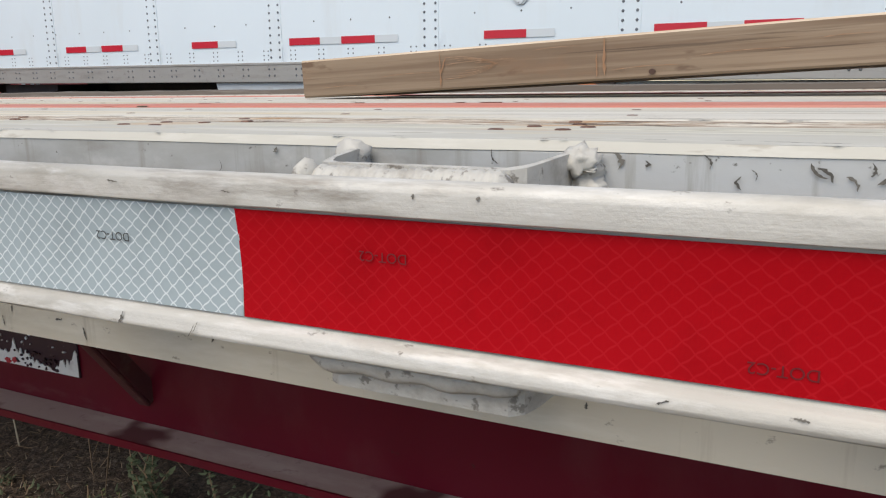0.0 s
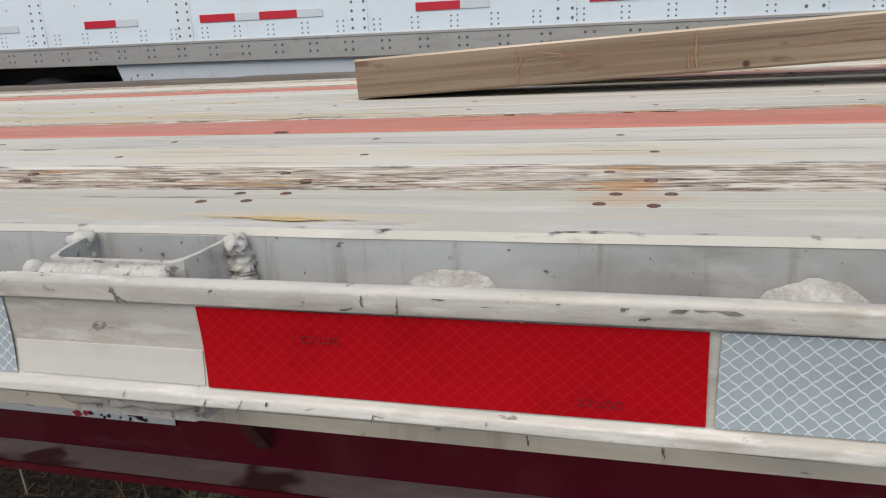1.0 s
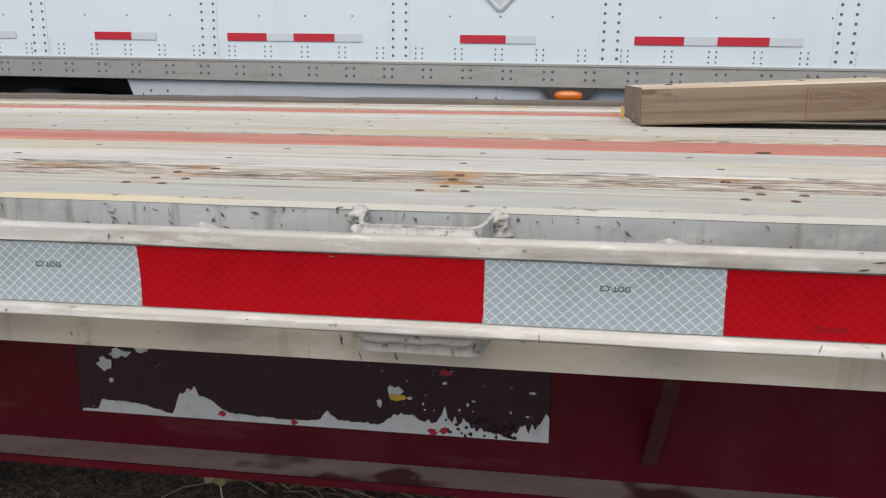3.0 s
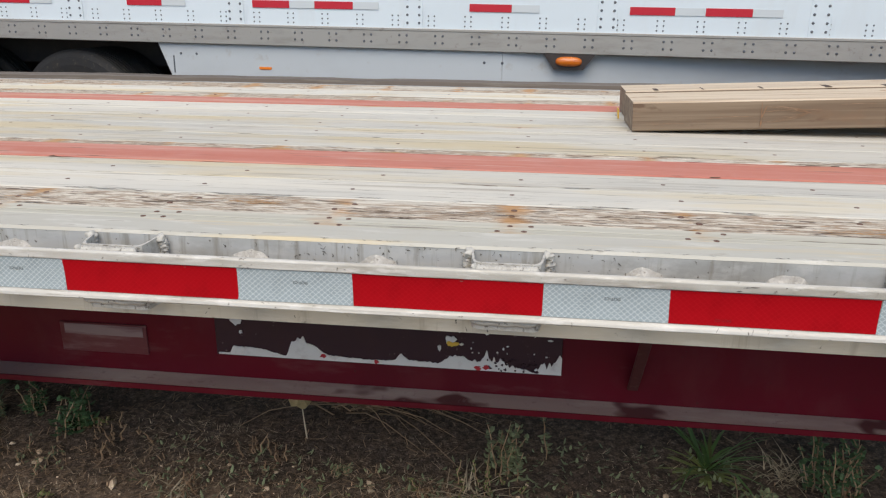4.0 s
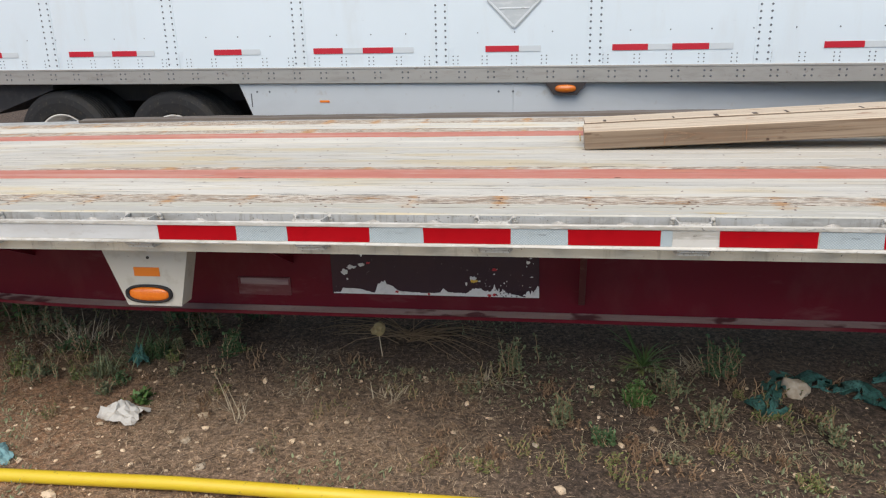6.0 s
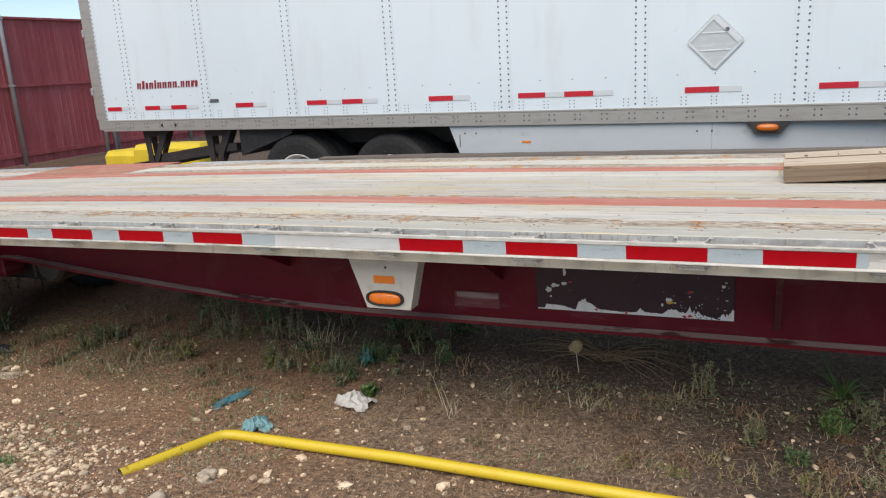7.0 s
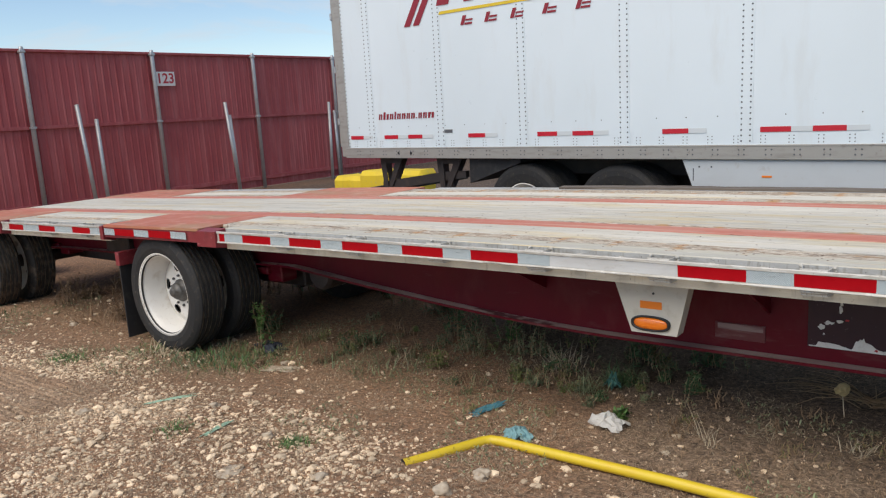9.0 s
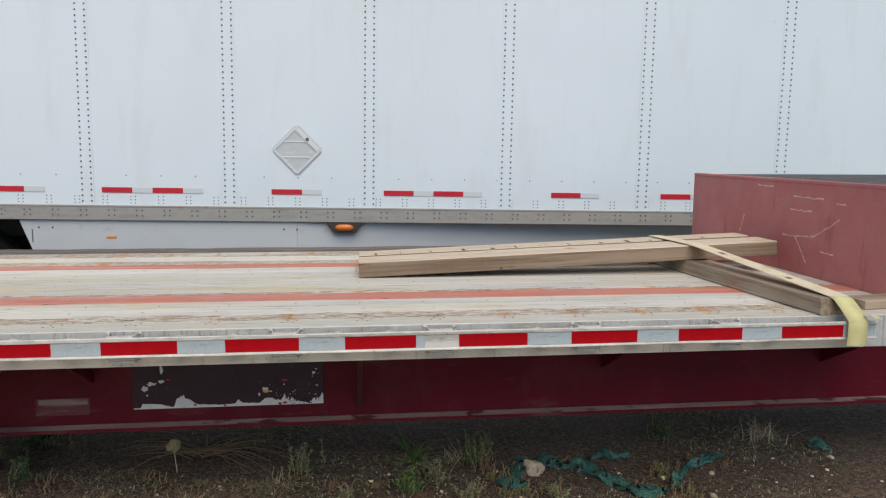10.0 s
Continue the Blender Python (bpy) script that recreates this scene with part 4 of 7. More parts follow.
pocket_me = fix(mesh_of("stake_pocket", *pocket_piece(), M_WELD))
weld_mes, plug_mes, spool_mes, dome_mes = [], [], [], []
for s in range(4):
    legs = [weld_bead([(sx * 0.0570, 0.0560, 1.0010), (sx * 0.0600, 0.0640, 0.9950), (sx * (0.0610 + 0.001 * (s % 3)), 0.0650, 0.978), (sx * 0.0600, 0.0655, 0.960), (sx * 0.0615, 0.0665, 0.938)], 0.0078, s * 7.3 + sx, 18, 0.30, 0.04, 210.0) for sx in (-1, 1)]
    weld_mes.append([fix(mesh_of("weld", *q, M_WELD, True)) for q in legs])
    front = join([weld_bead([(-0.046, 0.0085, 0.9905), (0.047, 0.0085, 0.9910)], 0.0070, s + 0.5, 12, 0.07, 0.06), weld_bead([(-0.050, 0.007, 0.9935), (-0.045, 0.003, 0.9940)], 0.0080, s + 9.5, 12, 0.12, 0.0)])
    plug_mes.append(fix(mesh_of("weld_seam", *front, M_WELD, True)))
    under = tube([(-0.052 + 0.102 * k / 24, 0.0085, 0.9085 + 0.0008 * math.sin(k * 0.9 + s)) for k in range(25)], [0.0058 * min(1.0, 0.35 + 0.3 * min(k, 24 - k)) * (1 + 0.15 * noise.noise(Vector((k * 0.4, s, 2)))) for k in range(25)], 10)
    dome_mes.append(fix(mesh_of("weld_underside", *under, M_WELD, True)))
spool_me = fix(mesh_of("spool", *lathe([(0.001, 0.008), (0.026, 0.008), (0.026, 0.060), (0.030, 0.064), (0.036, 0.0695), (0.001, 0.0695)], 28), M_WELD, True))
ring_v, ring_f = lathe([(0.0262, 0.046), (0.0275, 0.056), (0.030, 0.062), (0.034, 0.0662), (0.038, 0.0685), (0.041, 0.0705)], 48)
ring_v = [(x * (1 + 0.10 * noise.noise(Vector((x * 90, y * 200, z * 90)))), y - 0.0022 * noise.noise(Vector((x * 160, y * 90, z * 160))), z * (1 + 0.10 * noise.noise(Vector((x * 90, y * 200, z * 90))))) for x, y, z in ring_v]
ring_me = fix(mesh_of("spool_weld", ring_v, ring_f, M_RING_WELD, True))
k = 0
for i in range(-11, 5):
    x = LOOP0 + LOOP_PITCH * i
    if not (RAIL_L + 0.1 < x < RAIL_R - 0.1 or -7.3 < x < -5.7):
        continue
    m = pose(x, 0, sag(x))
    p = put("stake_pocket", pocket_me, flatbed, m, "welded aluminium stake pocket")
    for w in weld_mes[k % 4]:
        put("weld", w, p, m @ pose(0, 0, 0), "lumpy bright weld")
    put("weld_seam", plug_mes[k % 4], p, m, "rippled weld seam")
    put("weld_underside", dome_mes[k % 4], p, m)
    k += 1
    for s in (-0.203, 0.203):
        if RAIL_L + 0.05 < x + s < RAIL_R - 0.05:
            ms = pose(x + s, 0, 0.9415 + sag(x + s), 0, 37 * k, 0)
            sp = put("spool", spool_me, flatbed, ms, "welded aluminium spool")
            put("spool_weld", ring_me, sp, ms)

# reflective tape on the rub rail
RED_L, WHITE_L = 0.2794, 0.1778


def tape_me(name, length, material, ripple):
    v, f, n = [], [], max(2, int(length / 0.02))
    for i in range(n + 1):
        x = length * i / n
        edge = (0.0015 * ripple if i == 0 else 0)
        for z, y in ((TAPE_B + 0.0012, -0.0036), (0.940, -0.0026), (0.952, -0.0022), (0.964, -0.0026), (TAPE_T - 0.0006, -0.0036)):
            v.append((x + edge * (z - 0.95) * 60, y - 0.0008 + 0.00025 * noise.noise(Vector((x * 30, z * 50, ripple))), z - 0.95))
    for i in range(n):
        for j in range(4):
            f.append([i * 5 + j, (i + 1) * 5 + j, (i + 1) * 5 + j + 1, i * 5 + j + 1])
    return mesh_of(name, v, f, material, True)


red_me, white_me = tape_me("red_tape", RED_L, M_TAPE_RED, -0.35), tape_me("silver_tape", WHITE_L, M_TAPE_WHITE, 0.3)
mark_me = letters("DOT-C2", 0.0062)
mark_me.materials.append(M_INK)
mark_red_me = mark_me.copy()
mark_red_me.materials[0] = M_INK_RED


def tape(kind, x, length=None, y=0.0, text=None, dz=0.0):
    full = RED_L if kind == "red" else WHITE_L
    me = (red_me if kind == "red" else white_me) if length is None else tape_me(kind + "_tape", length, M_TAPE_RED if kind == "red" else M_TAPE_WHITE, 0.4)
    m = pose(x, y, 0.95 + sag(x) + dz)
    ob = put(kind + "_tape", me, flatbed, m, "red reflective tape" if kind == "red" else "silver reflective tape with a diamond lattice")
    if text:
        for tx, tz, turn in text:
            put("printed_mark", mark_red_me if kind == "red" else mark_me, ob, pose(x + tx, y - 0.0042, 0.95 + tz + sag(x) + dz, 0, turn, 0))


for x in (-3.812, -3.355, -2.898, -2.441, -1.983, -0.914, -0.457, 0.0, 0.457, 0.909, 1.371, 1.829, 2.286):
    tape("red", x, None, 0, [(0.075, -0.014, 180)] if x == 0.457 else [(0.075, 0.012, 180), (0.228, -0.014, 180)] if x > 0.5 else None)
for x in (-3.533, -3.076, -2.619, -2.162, -0.635, -0.178, 0.2794, 1.1932, 1.6504, 2.108):
    tape("silver", x, None, 0, [(0.098, 0.010, 180)])
tape("silver", -4.0, 0.188)
tape("red", -4.058, 0.058)
tape("silver", -1.704, 0.176)
tape("silver", 0.737, 0.034)
tape("silver", 2.565, 0.15)
fb("tape_residue", extrude([(-0.0036, 0.9280), (-0.0025, 0.940), (-0.0020, 0.9495), (-0.0010, 0.9495), (-0.0012, 0.940), (-0.0020, 0.9280)], 0.773, 0.907), M_RESIDUE, "pale residue of a peeled tape")
fb("faded_tape", extrude([(-0.0036, 0.9280), (-0.0026, 0.940), (-0.0022, 0.952), (-0.0026, 0.964), (-0.0036, 0.9776), (-0.0022, 0.9776), (-0.0012, 0.952), (-0.0022, 0.9280)], -1.527, -0.916, 0.1), M_FADED_TAPE, "bleached pale tape with no pattern left")
for x, l, kind in ((-7.23, 0.286, "red"), (-6.944, 0.30, "silver"), (-6.64, 0.288, "red"), (-6.352, 0.30, "silver"), (-6.05, 0.288, "red"), (-5.762, 0.2, "silver")):
    tape(kind, x, l)

# rear sections over the wheels: red steel edge, flush plates
for x0, x1 in ((-5.55, -4.30), (-8.80, -7.42)):
    for side in (0, 1):
        y0, y1 = ((0.0, 0.62), (1.83, WIDTH))[side]
        fb("wheel_plate", extrude([(y0, 0.985), (y0, 1.004), (y1, 1.004), (y1, 0.985)], x0, x1), M_PLATE, "worn red steel plate over the wheels")
        ye = (0.004, WIDTH - 0.016)[side]
        fb("edge_plate", extrude([(ye, 0.905), (ye, 0.984), (ye + 0.012, 0.984), (ye + 0.012, 0.905)], x0, x1), M_REDTRIM, "dark red painted edge plate")
    x = x0 + 0.02
    pattern = [("silver", 0.15), ("red", 0.273), ("silver", 0.195), ("red", 0.283), ("silver", 0.187)] if x0 > -6 else [("red", 0.25), ("silver", 0.16), ("red", 0.27), ("silver", 0.18), ("red", 0.2)]
    for kind, l in pattern:
        tape(kind, x, l, -0.0045)
        x += l + 0.002
for x in (RAIL_L, -7.38):
    cap = [(-0.02, 0.885), (-0.02, 0.992), (0.075, 1.003), (0.075, 0.868)]
    fb("end_cap", extrude(cap, x - 0.21 if x > -5 else x - 0.05, x - 0.002), M_REDTRIM, "chipped dark red steel corner cap")
fb("end_cap", extrude([(-0.01, 0.885), (-0.01, 0.992), (0.09, 1.003), (0.09, 0.868)], -5.60, -5.552), M_REDTRIM)

# deck planks between the side rails
rows = [(0.2085, 0.338, "worn"), (0.341, 0.487, ""), (0.490, 0.628, ""), (0.797, 0.858, "worn"), (0.861, 1.015, ""), (1.018, 1.172, ""), (1.175, 1.33, ""), (1.333, 1.488, ""), (1.491, 1.662, ""), (1.815, 1.965, "worn"), (1.968, 2.16, ""), (2.163, 2.372, "worn")]


def plank(x0, x1, y0, y1, worn, seed):
    d, m = (0.03, 22) if worn and y0 < 1 else (0.25, 4)
    xs, v, f = stations(x0, x1, d), [], []
    ys = [y0] + [y0 + 0.003 + (y1 - y0 - 0.006) * j / m for j in range(m + 1)] + [y1]
    n = len(ys) + 2
    for x in xs:
        row = [(x, y0, 0.965)]
        for j, y in enumerate(ys):
            z = 1.0025 - (0.004 if j in (0, len(ys) - 1) else 0)
            if worn:
                q = noise.noise(Vector((x * 1.7, y * 95, seed))) + 0.6 * noise.noise(Vector((x * 4.5, y * 210, seed + 4)))
                z -= 0.0022 * max(0, q) + 0.002 * max(0, noise.noise(Vector((x * 1.1, y * 9, seed + 9))))
            row.append((x, y, z))
        row.append((x, y1, 0.965))
        v += [(a, b, c + sag(a)) for a, b, c in row]
    for s in range(len(xs) - 1):
        for i in range(n):
            j = (i + 1) % n
            f.append([s * n + i, s * n + j, (s + 1) * n + j, (s + 1) * n + i])
    f += [list(range(n))[::-1], [(len(xs) - 1) * n + i for i in range(n)]]
    return v, f


for r, (y0, y1, worn) in enumerate(rows):
    cuts = [X_REAR + 0.1, -4.6 + 0.9 * ((r * 7) % 5) / 5, X_FRONT - 0.004]
    if y1 < 0.63 or y0 > 1.83:
        cuts = [(-7.41, -5.56), (-4.296, X_FRONT - 0.004)]
    else:
        cuts = [(cuts[0], cuts[1] - 0.002), (cuts[1] + 0.002, cuts[2])]
    for a, b in cuts:
        fb("plank", plank(a, b, y0, y1, worn, r * 3.3 + a), M_DECK_WORN if worn else M_DECK, "cracked weathered grey plank" if worn else "weathered grey deck plank", bool(worn))
for y0, y1 in ((0.631, 0.794), (1.665, 1.812)):
    fb("floor_stripe", extrude([(y0, 0.97), (y0, 1.0025), (y0 + 0.003, 1.0045), (y1 - 0.003, 1.0045), (y1, 1.0025), (y1, 0.97)], X_REAR + 0.1, X_FRONT - 0.004, 0.1, 0.0006, y0), M_STRIPE, "faded red painted nailing strip")
fb("edge_strip", extrude([(2.376, 0.98), (2.376, 1.020), (2.46, 1.024), (2.46, 0.98)], -2.78, X_FRONT - 0.01, 0.1, 0.004, 8.0), M_OLDBOARD, "dark weathered edge board on the far rail")

# splinters and open cracks along the plank edges
cracks = []
for y0, spread, count in ((0.800, 0.010, 190), (0.628, 0.007, 70), (0.340, 0.006, 120), (0.215, 0.006, 110), (0.488, 0.004, 60), (0.270, 0.030, 150), (0.858, 0.006, 60), (1.665, 0.010, 90), (1.815, 0.012, 90), (1.016, 0.004, 40), (1.332, 0.004, 40)):
    for k in range(count):
        x, y = RS.uniform(-4.2, 2.95), y0 + RS.gauss(0, spread)
        if noise.noise(Vector((x * 1.4, y0 * 9, 6))) < -0.12:
            continue
        cracks.append(sliver(x, y, RS.uniform(0.012, 0.11), RS.uniform(0.0014, 0.0048), RS.gauss(0, 0.03), k + y0 * 30, RS.uniform(-0.02, 0.02), 8))
tagged(fb("wood_crack", patch_of(cracks, lambda a, b: (a, b, (1.0050 if 0.631 < b < 0.794 or 1.665 < b < 1.812 else 1.0031) + sag(a))), M_CRACK, "dark cracks and splinters in the planks"), kind="stuff")

RUSTS = [(-0.25, 0.287, 0.034, 0.011, 34), (0.815, 0.245, 0.045, 0.013, 40), (1.135, 0.204, 0.040, 0.006, 20), (0.225, 0.270, 0.030, 0.012, 10), (-0.70, 0.262, 0.06, 0.010, 14), (1.45, 0.262, 0.05, 0.012, 22), (2.05, 0.27, 0.06, 0.012, 18), (-1.35, 0.30, 0.10, 0.015, 22), (-1.9, 0.42, 0.12, 0.02, 14), (0.1, 0.80, 0.3, 0.006, 26)]
# rust and yellow stains soaked into the planks in thin streaks
streaks = []
for x0, y0, sx_, sy_, count in RUSTS:
    for k in range(count):
        streaks.append(sliver(RS.gauss(x0, sx_), RS.gauss(y0, sy_), RS.uniform(0.008, 0.05), RS.uniform(0.001, 0.0045), RS.gauss(0, 0.03), k + x0 * 17, 0.0, 8))
tagged(fb("rust_stain", patch_of(streaks, lambda a, b: (a, b, 1.0036 + sag(a))), M_RUST_STAIN, "orange rust stains in the planks"), kind="stuff")
streaks = [sliver(RS.gauss(0.915, 0.022), RS.gauss(0.098, 0.004), RS.uniform(0.015, 0.06), RS.uniform(0.001, 0.004), RS.gauss(0, 0.03), k * 1.7, 0.0, 8) for k in range(26)]
tagged(fb("paint_smear", patch_of(streaks, lambda a, b: (a, b, 1.0066 + sag(a))), M_YELLOW_SMEAR, "thin yellow paint smear on the side rail"), kind="stuff")

# screws along the cross members
screw_me = fix(mesh_of("screw", *moved(lathe([(0.0002, 0.0004), (0.0022, 0.0004), (0.0026, 0.0012), (0.0062, 0.0012), (0.0082, 0.0004), (0.0086, -0.001)], 14), pose(0, 0, 0, 90, 0, 0)), M_SCREW, True))
loose = []
for i in range(-15, 10):
    x = 0.223 + 0.3065 * i
    if x < -4.25 or x > 3.0:
        continue
    spots = [(-0.020, 0.158), (0.020, 0.158), (-0.004, 0.192), (0.034, 0.192)]
    for j, (dx, y) in enumerate(spots):
        put("screw", screw_me, flatbed, pose(x + dx + 0.004 * math.sin(i * 5 + j), y + 0.003 * math.sin(i * 3 + j * 2), 1.0048 + sag(x), 0, 0, 40 * j) @ Matrix.Scale(0.58, 4))
    for j, y in enumerate((0.262, 0.30, 0.415, 0.55, 0.93, 1.10, 1.25, 1.41, 1.58, 1.9, 2.07, 2.27)):
        loose.append(moved(lathe([(0.0003, 0.0008), (0.0046, 0.0006), (0.0062, -0.001)], 8), pose(x + 0.02 * math.sin(i * 7 + j * 3), y, 1.0025 + sag(x), 90, 0, 0)))
tagged(fb("deck_screw", join(loose), M_SCREW), kind="stuff")

# frame: two deep main beams tapering up to the axles, flanges, gussets, cross members


def belly(x):
    """Height of the beam's lower edge along the bed."""
    if x > -1.35:
        return 0.412
    if x > -4.1:
        t = (-1.35 - x) / 2.75
        return 0.412 + 0.215 * t * t * (1.5 - 0.5 * t)
    return 0.627


def beam(y0, y1, low, high):
    xs, v, f = stations(X_REAR + 0.3, X_FRONT + 1.2, 0.15), [], []
    for x in xs:
        v += [(x, y0, low(x)), (x, y1, low(x)), (x, y1, high(x)), (x, y0, high(x))]
    for s in range(len(xs) - 1):
        for i in range(4):
            j = (i + 1) % 4
            f.append([s * 4 + i, s * 4 + j, (s + 1) * 4 + j, (s + 1) * 4 + i])
    f += [[3, 2, 1, 0], [(len(xs) - 1) * 4 + i for i in range(4)]]
    return v, f


for side, yw in ((0, 0.70), (1, 1.84)):
    s = 1 if side else -1
    fb("main_beam", beam(yw - 0.006, yw + 0.006, lambda x: belly(x) + sag(x), lambda x: 0.90 + sag(x)), M_FRAME, "deep dark red main beam")
    fb("beam_flange", beam(yw - 0.075, yw + 0.075, lambda x: belly(x) - 0.014 + sag(x), lambda x: belly(x) - 0.001 + sag(x)), M_FLANGE, "dusty lower flange of the main beam")
    fb("flange_edge", beam(yw - 0.079, yw - 0.0752, lambda x: belly(x) - 0.014 + sag(x), lambda x: belly(x) + 0.0005 + sag(x)), M_FRAME)
    fb("top_flange", beam(yw - 0.07, yw + 0.07, lambda x: 0.90 + sag(x), lambda x: 0.912 + sag(x)), M_FRAME)
cross_me = block_me("crossmember", M_DARKSTEEL, -0.025, 0.025, 0.09, 2.44, 0.885, 0.962)
for i in range(-28, 10):
    x = 0.223 + 0.3065 * i
    if X_REAR + 0.1 < x < X_FRONT:
        put("crossmember", cross_me, flatbed, pose(x, 0, sag(x)))
gusset_v, gusset_f = prism([(0.694, 0.46), (0.694, 0.50), (0.20, 0.868), (0.12, 0.868), (0.12, 0.88), (0.694, 0.88)], -0.006, 0.006, "x")
for x in (-3.2, -1.96, -0.72, 1.75, 2.95):
    fb("gusset", ([(a + x, b, (c if c > 0.8 else max(c, belly(x) + 0.2)) + sag(x)) for a, b, c in gusset_v], gusset_f), M_FRAME, "dark red outrigger gusset")
fb("outrigger", moved(join([block(-0.013, 0.013, -0.004, 0.004, 0, 0.50, 0.002), block(0.010, 0.013, 0.0045, 0.035, 0.0, 0.50, 0.001)]), pose(0.522, 0.686, 0.455, 36, 0, 0)), M_RUSTY, "rusty scraped outrigger bar")

# torn decal and faded film on the beam
fb("decal_ghost", (lambda w: (w[0], w[1]))(block(-0.546, 0.347, 0.6905, 0.6938, 0.476, 0.86, 0.001)), M_GHOST, "dark patch left by a peeled decal")


TEAR = [(0.0, 4), (0.035, 6), (0.045, 25), (0.12, 22), (0.18, 12), (0.205, 5), (0.225, 50), (0.26, 53), (0.30, 34), (0.33, 15), (0.45, 10), (0.53, 13), (0.545, 34), (0.57, 16), (0.65, 12), (0.69, 34), (0.72, 37), (0.76, 18), (0.80, 42), (0.85, 20), (0.915, 5), (0.955, 28), (0.98, 24), (1.0, 46)]


def torn(x0, x1, z0, seed, n=320):
    """The ragged strip left along the decal's lower edge; heights in millimetres."""
    v, f = [], []
    for i in range(n + 1):
        t = i / n
        x = x0 + (x1 - x0) * t
        k = max(q for q in range(len(TEAR) - 1) if TEAR[q][0] <= t)
        (ta, ha), (tb, hb) = TEAR[k], TEAR[k + 1]
        h = 0.001 * (ha + (hb - ha) * (t - ta) / (tb - ta))
        rough = 0.22 if t < 0.75 else 0.7
        h *= 1 + rough * noise.noise(Vector((x * 40, seed, 3))) + rough * noise.noise(Vector((x * 140, seed, 5)))
        h = max(h, 0.003)
        v += [(x, 0.6878, z0), (x, 0.6878, z0 + h), (x, 0.690, z0), (x, 0.690, z0 + h)]
    for i in range(n):
        a, b = i * 4, i * 4 + 4
        f += [[a, b, b + 1, a + 1], [a + 1, b + 1, b + 3, a + 3]]
    return v, f


decal = fb("decal_remnant", torn(-0.540, 0.347, 0.479, 2.2), M_STICKER_WHITE, "torn white remains of a decal")


def flake(cx, cz, r, seed, sx=1.0):
    n = 14
    pts = [(cx + sx * r * (0.6 + 0.5 * noise.noise(Vector((math.cos(2 * math.pi * i / n) * 1.5, math.sin(2 * math.pi * i / n) * 1.5, seed)))) * math.cos(2 * math.pi * i / n), cz + r * (0.6 + 0.6 * noise.noise(Vector((math.cos(2 * math.pi * i / n) * 1.5, math.sin(2 * math.pi * i / n) * 1.5, seed + 7)))) * math.sin(2 * math.pi * i / n)) for i in range(n)]
    return prism(pts, 0.6872, 0.690)


rng = random.Random(4)
bits = [flake(-0.485, 0.578, 0.020, 1, 1.3), flake(-0.455, 0.598, 0.016, 2, 2.0), flake(-0.41, 0.612, 0.010, 3, 2.6), flake(-0.408, 0.668, 0.022, 8, 0.7), flake(-0.404, 0.695, 0.014, 6, 0.9), flake(0.068, 0.560, 0.022, 4, 0.9), flake(0.042, 0.535, 0.014, 7, 0.5), flake(0.30, 0.635, 0.014, 9, 0.8), flake(-0.476, 0.545, 0.007, 10, 1.2)]
bits += [flake(rng.uniform(0.08, 0.34), 0.525 + 0.14 * rng.random() ** 2, rng.uniform(0.0008, 0.0045), j + 15, rng.uniform(0.6, 2.4)) for j in range(20)]
for q in bits:
    fb("vinyl_flake", q, M_STICKER_WHITE, parent=decal)
fb("vinyl_flake", moved(flake(0.072, 0.549, 0.013, 9, 1.7), pose(0, -0.002, 0)), M_YELLOW_BIT, "yellow flake", parent=decal)
for j, (a, b, c) in enumerate(((0.14, 0.486, 0.010), (0.16, 0.49, 0.008), (-0.26, 0.492, 0.008), (-0.12, 0.486, 0.007), (0.16, 0.60, 0.010), (-0.38, 0.62, 0.009))):
    fb("vinyl_flake", moved(flake(a, b, c, j + 60, 1.6), pose(0, -0.002, 0)), M_RED_BIT, "red flake", parent=decal)
for j in range(46):
    x_ = 0.16 + 0.13 * rng.random() ** 0.8
    fb("bare_chip", moved(flake(x_, 0.482 + 0.034 * rng.random(), rng.uniform(0.0012, 0.0050), j + 90, rng.uniform(0.7, 1.9)), pose(0, -0.0016, 0)), M_GHOST, parent=decal)
fb("film_streak", block(-0.965, -0.745, 0.6868, 0.6884, 0.512, 0.541, 0.0005), M_FILM_PALE, "pale worn streak of film")
fb("faded_film", block(-0.978, -0.736, 0.6885, 0.6938, 0.462, 0.545, 0.001), M_GREY_BIT, "faded rectangle of old film")

# bracket with side marker lamp
lampb = put("lamp_bracket", fix(mesh_of("lamp_bracket", *join([prism([(-1.345, 0.90), (-0.945, 0.90), (-1.022, 0.578), (-1.236, 0.578)], 0.25, 0.256), prism([(-0.945, 0.90), (-0.936, 0.90), (-1.013, 0.578), (-1.022, 0.578)], 0.25, 0.33)]), M_BRACKET)), flatbed, label="cream painted steel lamp bracket")


def oval(cx, cz, a, b, n=28, power=2.6):
    return [(cx + a * math.copysign(abs(math.cos(t)) ** (2 / power), math.cos(t)), cz + b * math.copysign(abs(math.sin(t)) ** (2 / power), math.sin(t))) for t in [2 * math.pi * i / n for i in range(n)]]


def dome(cx, cz, a, b, y0, rise, rings=5):
    v, f, n = [], [], 28
    for k in range(rings + 1):
        s = math.cos(0.5 * math.pi * k / rings * 0.92)
        v += [(x, y0 - rise * math.sin(0.5 * math.pi * k / rings), z) for x, z in oval(cx, cz, a * s, b * s)]
    for k in range(rings):
        for i in range(n):
            j = (i + 1) % n
            f.append([k * n + i, k * n + j, (k + 1) * n + j, (k + 1) * n + i])
    f.append([rings * n + i for i in range(n)])
    return v, f


